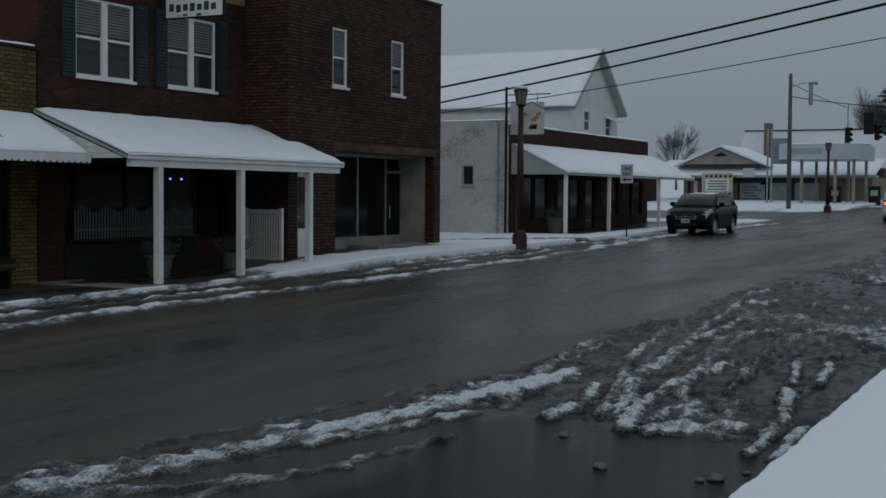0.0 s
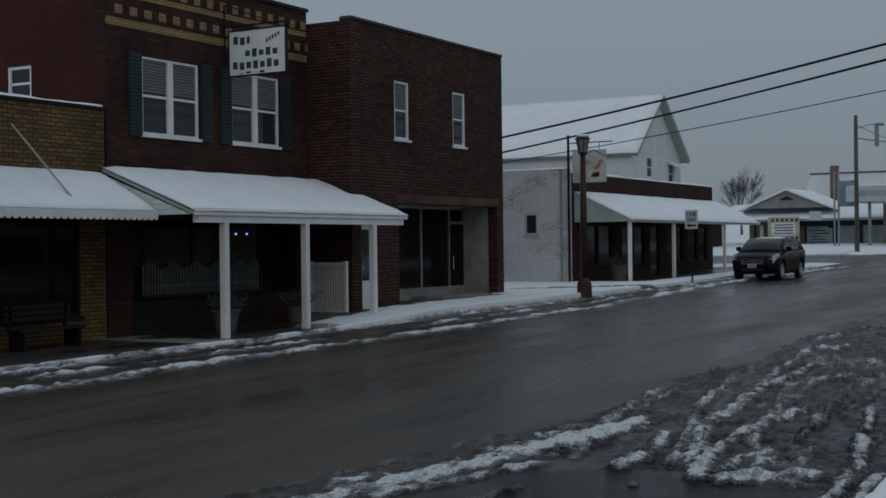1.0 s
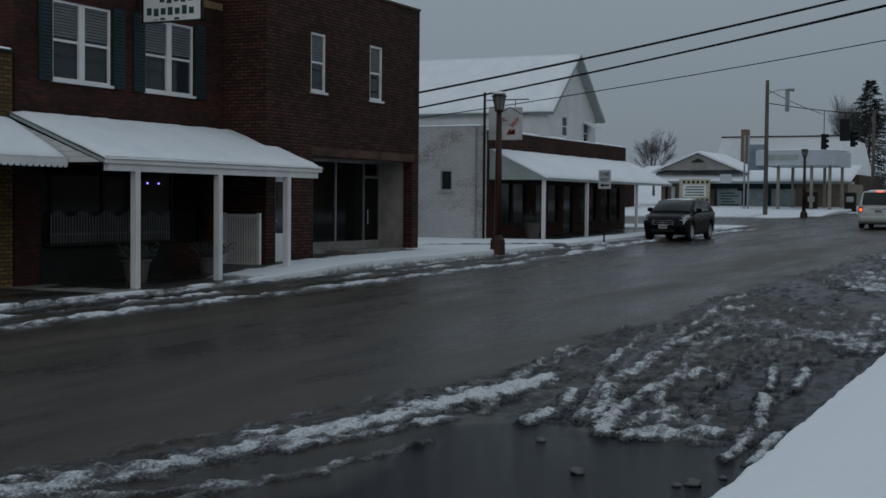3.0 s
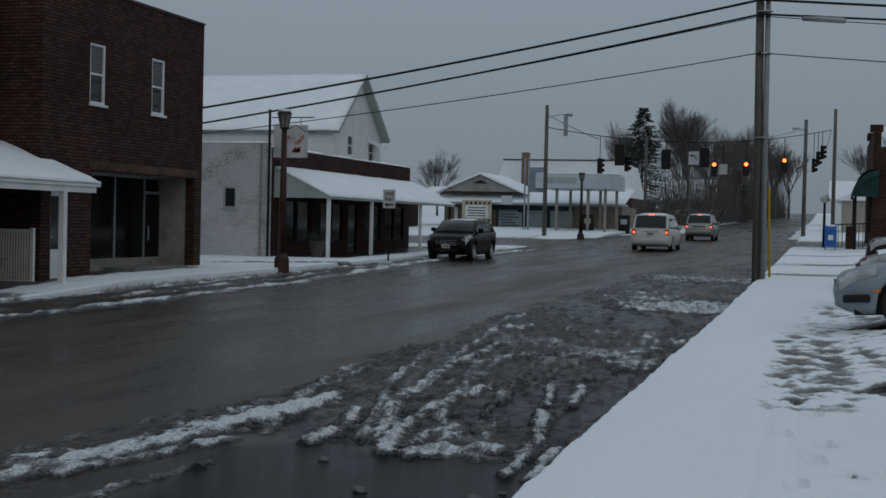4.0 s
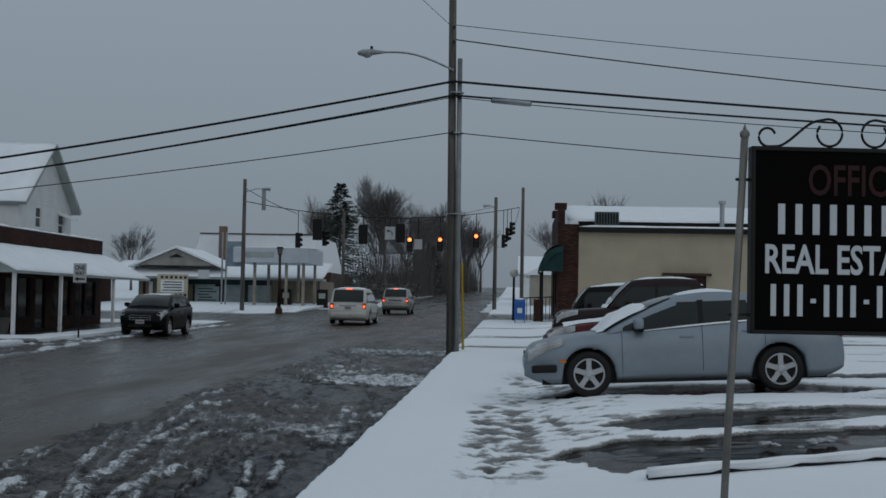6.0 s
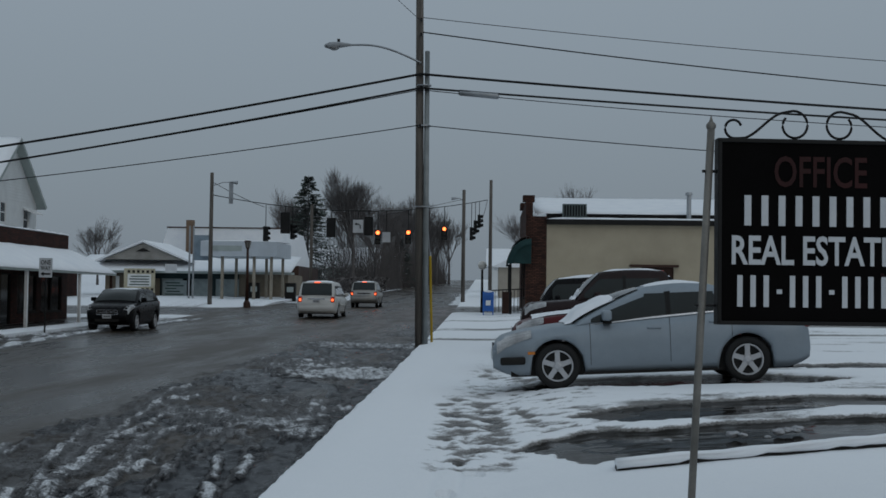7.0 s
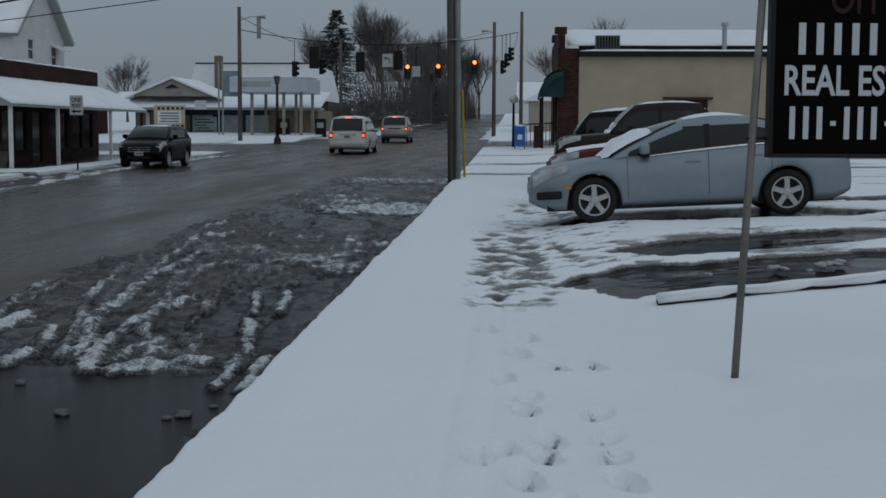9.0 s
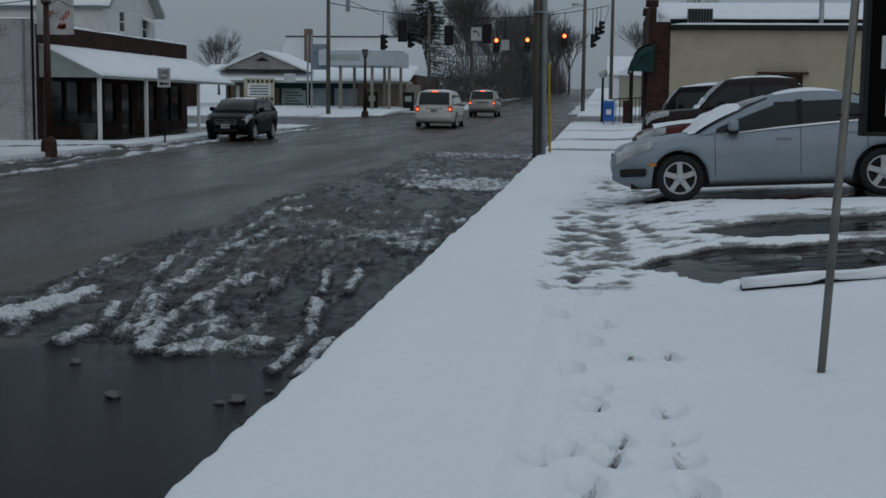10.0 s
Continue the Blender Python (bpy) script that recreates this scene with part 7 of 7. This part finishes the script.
# ---------- far side of the crossing ----------
def simple_house(name, label, x0, x1, y0, y1, z0, ze, zr, mat, ridge="x", snow=True, windows=0):
    h = thing(name, label, "building")
    bm = bmesh.new()
    box(bm, x0, x1, y0, y1, z0, ze)
    part("wall", bm, mat, h)
    ov = 0.4
    bm = bmesh.new()
    if ridge == "x":
        prism(bm, [(y0 - ov, ze), ((y0 + y1) / 2, zr), (y1 + ov, ze), (y1 + ov, ze - 0.12), (y0 - ov, ze - 0.12)], "x", x0 - ov, x1 + ov)
    else:
        prism(bm, [(x0 - ov, ze), ((x0 + x1) / 2, zr), (x1 + ov, ze), (x1 + ov, ze - 0.12), (x0 - ov, ze - 0.12)], "y", y0 - ov + 0.02, y1 + ov)
    part("roof", bm, M_SNOW if snow else M_GREYTRIM, h, "snow-covered pitched roof")
    for k in range(windows):
        c = x0 + (x1 - x0) * (k + 0.5) / windows
        w = bx("window", (c - 0.6, c + 0.6, y0 - 0.04, y0 - 0.005, z0 + 0.9 + (ze - z0) * 0.1, ze - 0.5), M_WHITE, h)
        bx("pane", (c - 0.53, c + 0.53, y0 - 0.05, y0 - 0.041, z0 + 0.97 + (ze - z0) * 0.1, ze - 0.57), M_GLASS, w)
    return h


M_BEIGE = plain("beige_wall", (0.36, 0.33, 0.28), 0.8, var=0.12)
st = thing("gas_station", "low beige station building with snowy gabled roof", "building")
bx("wall", (-31.5, -16.5, 106, 114, 0.8, 3.45), plain("tan_station_wall", (0.23, 0.195, 0.15), 0.85, var=0.2), st)
bm = bmesh.new()
prism(bm, [(-31.4, 4.5), (-28.2, 5.85), (-25.0, 4.5)], "y", 105.2, 106)
part("gable", bm, plain("gable_board", (0.30, 0.29, 0.27), 0.8), st, "grey boarded gable")
bm = bmesh.new()
prism(bm, [(-32.1, 4.42), (-28.2, 6.08), (-24.3, 4.42), (-24.3, 4.27), (-28.2, 5.9), (-32.1, 4.27)], "y", 104.9, 114)
part("roof", bm, M_SNOW, st, "snow-covered gabled roof")
bx("eaves_board", (-33, -16, 104.4, 106, 3.42, 3.58), M_GREYTRIM, st)
snow_on("eaves_snow", [(-34, 104.3, 3.58), (-16, 104.3, 3.58), (-16, 110, 5.0), (-34, 110, 5.0)], 0.1, 30, 6, st)
bm = bmesh.new()
prism(bm, [(-28.8, 5.15), (-28.2, 5.45), (-27.6, 5.15)], "y", 105.1, 105.19)
part("gable_vent", bm, M_DARK, st, "dark triangular vent")
bx("window_band", (-26.9, -20.5, 105.93, 105.99, 1.2, 3.1), plain("pale_teal_panel", (0.34, 0.40, 0.41), 0.6), st, "pale shopfront panels")
for x0, x1, mt in ((-25.1, -24.4, M_SHOPGLASS), (-22.9, -22.4, M_GREEN), (-26.95, -26.8, M_GREEN), (-30.6, -30.3, M_WHITE)):
    bx("shop_panel", (x0, x1, 105.88, 105.925, 1.1, 3.15), mt, st)
bx("teal_fascia", (-29.5, -20.5, 105.8, 105.87, 3.0, 3.42), M_GREEN, st, "dark teal fascia")
pb = bx("poster", (-26.7, -24.75, 105.82, 105.86, 1.5, 2.85), plain("pale_blue_poster", (0.36, 0.43, 0.45), 0.6, var=0.2), st, "pale blue shopfront poster with illegible lines")
for k in range(5):
    bx("writing_bar", (-26.5 + 0.12 * (k % 2), -25.0 - 0.3 * (k % 3), 105.8, 105.815, 1.68 + 0.23 * k, 1.77 + 0.23 * k), M_INK, pb)
bsg = thing("notice_board", "cream notice board with dark dotted borders and illegible lines", "sign")
bx("board", (-29.4, -26.9, 104.0, 104.1, 1.5, 3.75), plain("cream_board", (0.50, 0.46, 0.34), 0.6), bsg)
for k in range(6):
    bx("dot", (-29.1 + k * 0.38, -28.9 + k * 0.38, 103.97, 103.995, 3.4, 3.6), M_DARK, bsg)
    bx("dot", (-29.1 + k * 0.38, -28.9 + k * 0.38, 103.97, 103.995, 2.0, 2.18), M_DARK, bsg)
bx("panel", (-29.1, -27.2, 103.975, 103.995, 2.3, 3.3), M_WHITE, bsg)
for k in range(4):
    bx("writing_bar", (-28.95 + 0.1 * (k % 2), -27.35, 103.955, 103.97, 2.42 + 0.22 * k, 2.5 + 0.22 * k), M_INK, bsg)
bx("leg", (-29.2, -29.1, 104.02, 104.08, 0.7, 1.5), M_WOODPOLE, bsg)
bx("leg", (-27.2, -27.1, 104.02, 104.08, 0.7, 1.5), M_WOODPOLE, bsg)
tsg = thing("price_sign", "tall steel sign post with a grey framed sign", "sign")
for x in (-22.75, -22.45):
    bm = bmesh.new()
    tube(bm, (x, 98, 0.8), (x, 98, 6.9), 0.07)
    part("post", bm, M_GALV, tsg)
bx("board", (-22.4, -21.2, 97.9, 98.1, 4.3, 6.2), plain("sign_blue_grey", (0.22, 0.28, 0.33), 0.5), tsg)
bx("board", (-24.55, -23.7, 97.9, 98.0, 3.35, 4.0), M_SIGNWHITE, tsg, "small white sign")
cp = thing("fuel_canopy", "flat white fuel station canopy on slim posts", "canopy")
bx("canopy_deck", (-21.7, -16.0, 97, 104, 4.62, 5.72), plain("canopy_blue_white", (0.50, 0.55, 0.60), 0.5, var=0.1), cp)
snow_on("canopy_snow", [(-21.7, 97, 5.72), (-16.0, 97, 5.72), (-16.0, 104, 5.85), (-21.7, 104, 5.85)], 0.12, 20, 6, cp)
bx("logo_bar", (-20.8, -18.6, 96.96, 96.995, 5.0, 5.4), M_GREYTRIM, cp)
for x in (-20.2, -17.8, -16.5):
    for y in (97.8, 103.2):
        bx("post", (x - 0.1, x + 0.1, y - 0.1, y + 0.1, 0.9, 4.63), plain("post_tan", (0.30, 0.27, 0.22), 0.7), cp)
for x in (-18.2, -15.4):
    pm = thing("fuel_pump", "dark boxy fuel pump under the canopy", "fuel pump", "fuel pumps")
    bx("body", (x - 0.4, x + 0.4, 100, 100.5, 0.9, 2.7), M_DARK, pm)
    bx("display", (x - 0.25, x + 0.25, 99.98, 99.999, 2.0, 2.4), M_GREYTRIM, pm)
mn = thing("mansard_building", "long building with snow-covered mansard roof and chimney", "building")
bx("wall", (-30, -18.6, 126, 140, 1.5, 4.6), M_RUST, mn)
bm = bmesh.new()
prism(bm, [(-32.2, 4.5), (-31.1, 8.1), (-20.2, 8.1), (-19.3, 4.5)], "y", 124.8, 140)
part("roof", bm, M_SNOW, mn, "snow-covered roof")
bx("ridge_board", (-31.2, -20.1, 124.7, 124.78, 8.08, 8.2), M_RUST, mn)
bx("chimney", (-28.7, -28.1, 122, 123, 1.5, 8.7), plain("tan_brick_chimney", (0.20, 0.14, 0.10), 0.85), mn, "tan brick chimney")
simple_house("distant_house", "low distant house with snowy roof", -60, -38, 100, 112, 0.8, 4.0, 6.2, M_SIDING, "x", windows=3)
simple_house("brick_outbuilding", "small dark red brick outbuilding", -36, -32.2, 96, 101, 0.8, 3.6, 4.4, M_REDBRICK, "x")
simple_house("distant_shop", "distant shop front with snowy roof", 0.6, 9, 112, 124, 1.5, 4.5, 6.6, M_BEIGE, "y")
simple_house("distant_shop", "distant low shop with snowy roof beyond the crossing", -0.2, 7, 140, 150, 2, 5.2, 7.2, M_SIDING, "x", windows=2)
simple_house("distant_house", "distant house between bare trees", -24, -15, 168, 176, 2.4, 5.6, 8.2, M_SIDING, "x", windows=3)
tr = thing("cargo_trailer", "pale enclosed cargo trailer parked by the station", "trailer")
bx("box", (-35.0, -32.4, 92, 94, 1.1, 3.0), M_SIDING, tr)
for k in range(6):
    bx("rib", (-34.9 + k * 0.45, -34.82 + k * 0.45, 91.96, 91.995, 1.15, 2.95), M_GREYTRIM, tr)
for s in (92.05, 93.8):
    bm = bmesh.new()
    tube(bm, (-33.7, s, 1.05), (-33.7, s + 0.15, 1.05), 0.33, 0.33, 16)
    part("wheel", bm, M_RUBBER, tr)
bx("side_door", (-32.4, -30.9, 92.4, 93.8, 1.0, 2.8), M_DARK, tr)


# ---------- trees ----------
def bare_tree(x, y, z, h, spread, seed, label, levels=6):
    rnd = random.Random(seed)
    tree = thing("tree", label, "tree", "bare trees", at=pose(x, y, z - 0.3))
    trunk, twigs, quads = bmesh.new(), [], []
    tube(trunk, (0, 0, 0), (0, 0, h * 0.16), h * 0.02, h * 0.017, 8)

    def stick(p, q, r, r1):
        d = (q - p).normalized()
        a = d.cross(Vector((0.3, 0.9, 0.1))).normalized()
        b = d.cross(a)
        k = len(twigs)
        for c, rr in ((p, r), (q, r1)):
            for t in (0, 2.094, 4.189):
                twigs.append(c + (a * math.cos(t) + b * math.sin(t)) * rr)
        for t in range(3):
            quads.append((k + t, k + (t + 1) % 3, k + 3 + (t + 1) % 3, k + 3 + t))

    def grow(p, d, length, r, lev):
        q = p + d * length
        if lev <= 1:
            tube(trunk, p, q, r, r * 0.7, 5, False)
        else:
            stick(p, q, max(r, 0.009), max(r * 0.6, 0.005))
        if lev >= levels:
            return
        k = 4 if lev in (0, 1, 4) else 3
        for i in range(k):
            a = rnd.uniform(0, 6.28)
            t = rnd.uniform(0.25, 0.75) * spread if i else rnd.uniform(0.0, 0.25)
            nd = (d + Vector((math.cos(a), math.sin(a), 0)) * t + Vector((0, 0, 0.10))).normalized()
            s = p.lerp(q, rnd.uniform(0.45, 0.95)) if i else q
            grow(s, nd, length * rnd.uniform(0.66, 0.86), r * 0.6, lev + 1)

    grow(Vector((0, 0, h * 0.15)), Vector((0, 0, 1)), h * 0.22, h * 0.016, 0)
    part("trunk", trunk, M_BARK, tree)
    me = bpy.data.meshes.new("crown")
    me.from_pydata(twigs, [], quads)
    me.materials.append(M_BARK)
    crown = new("crown", me)
    crown.parent = tree
    tagged(crown, "bare twiggy crown")
    return tree


def fir(x, y, z, h, r, seed, label):
    rnd = random.Random(seed)
    tree = thing("fir_tree", label, "tree", at=pose(x, y, z - 0.2))
    bm = bmesh.new()
    tube(bm, (0, 0, 0), (0, 0, h), 0.22, 0.02, 8)
    part("trunk", bm, M_BARK, tree)
    needles, snowy = bmesh.new(), bmesh.new()
    n = 330
    for i in range(n):
        k = (i / n) ** 0.85
        zz = h * (0.12 + 0.87 * k)
        rr = r * (1 - k) ** 0.8 * rnd.uniform(0.45, 1.1) + 0.15
        a = rnd.uniform(0, 6.28)
        d = Vector((math.cos(a), math.sin(a), -0.22 + 0.3 * k))
        q = Vector((-math.sin(a), math.cos(a), 0))
        for j in range(7):
            t = rr * (0.25 + 0.75 * j / 6)
            c = Vector((0, 0, zz)) + d * t
            w = 0.16 + 0.35 * (1 - j / 6)
            tgt = snowy if rnd.random() < 0.05 else needles
            for s in (-1, 1):
                e = c + q * s * w + d * rnd.uniform(0.1, 0.35) - Vector((0, 0, rnd.uniform(0.02, 0.2)))
                f = c + d * 0.3 + Vector((0, 0, rnd.uniform(-0.06, 0.1)))
                tgt.faces.new([tgt.verts.new(c), tgt.verts.new(e), tgt.verts.new(f)])
    part("foliage", needles, M_NEEDLE, tree, "dark green drooping boughs")
    part("bough_snow", snowy, M_SNOW, tree, "flecks of snow on the boughs")


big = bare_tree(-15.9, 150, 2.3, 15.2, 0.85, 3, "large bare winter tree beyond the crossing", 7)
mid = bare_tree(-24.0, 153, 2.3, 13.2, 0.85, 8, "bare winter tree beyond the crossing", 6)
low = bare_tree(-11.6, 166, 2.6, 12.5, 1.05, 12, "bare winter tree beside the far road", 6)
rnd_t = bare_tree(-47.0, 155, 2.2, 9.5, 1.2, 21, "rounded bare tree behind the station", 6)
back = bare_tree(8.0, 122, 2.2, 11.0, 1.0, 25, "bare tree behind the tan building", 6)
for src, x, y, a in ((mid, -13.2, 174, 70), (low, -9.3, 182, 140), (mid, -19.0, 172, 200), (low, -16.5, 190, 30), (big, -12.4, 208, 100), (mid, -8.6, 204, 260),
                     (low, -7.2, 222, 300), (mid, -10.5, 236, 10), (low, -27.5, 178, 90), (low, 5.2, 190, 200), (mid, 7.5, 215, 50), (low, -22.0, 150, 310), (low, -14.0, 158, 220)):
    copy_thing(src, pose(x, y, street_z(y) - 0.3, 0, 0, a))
fir(-20.6, 146, 2.2, 13.2, 4.3, 5, "tall dark fir tree flecked with snow")
fir(-12.5, 176, 2.9, 7.0, 2.6, 6, "small dark fir tree flecked with snow")
# thicket below the trees
rnd = random.Random(4)
sticks, tris = [], []
for i in range(7500):
    y = rnd.uniform(152, 235)
    x = rnd.uniform(-21, -12) + (y - 152) * 0.05
    b = Vector((x, y, street_z(y) - 0.2))
    t = b + Vector((rnd.uniform(-1.8, 1.8), rnd.uniform(-0.5, 0.5), rnd.uniform(2.0, 9.5)))
    w = rnd.uniform(0.012, 0.03)
    k = len(sticks)
    sticks += [b - Vector((w, 0, 0)), b + Vector((w, 0, 0)), t]
    tris.append((k, k + 1, k + 2))
me = bpy.data.meshes.new("thicket")
me.from_pydata(sticks, [], tris)
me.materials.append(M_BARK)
tagged(new("thicket", me), "dense bare undergrowth below the winter trees", "undergrowth", kind="stuff")
# low hedge and shrubs at the roadside
bm = bmesh.new()
rnd = random.Random(9)
for i in range(2600):
    c = Vector((rnd.uniform(-15.5, -11.8), rnd.uniform(128, 150), 0))
    c.z = street_z(c.y) + rnd.uniform(0.1, 1.5)
    s = [Vector((rnd.uniform(-0.3, 0.3), rnd.uniform(-0.3, 0.3), rnd.uniform(-0.2, 0.3))) for _ in range(3)]
    bm.faces.new([bm.verts.new(c + v) for v in s])
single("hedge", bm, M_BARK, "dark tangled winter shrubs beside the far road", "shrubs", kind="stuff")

# rows too fine to take apart one by one
for ob in list(scene.objects):
    if ob.parent and ob.name.split(".")[0] in {"valance", "blind", "clapboard", "chequer", "louvre", "lettering", "faded_picture", "parapet_cap", "band", "bough_snow", "dry_plant", "lumps"}:
        tagged(ob, kind="stuff")
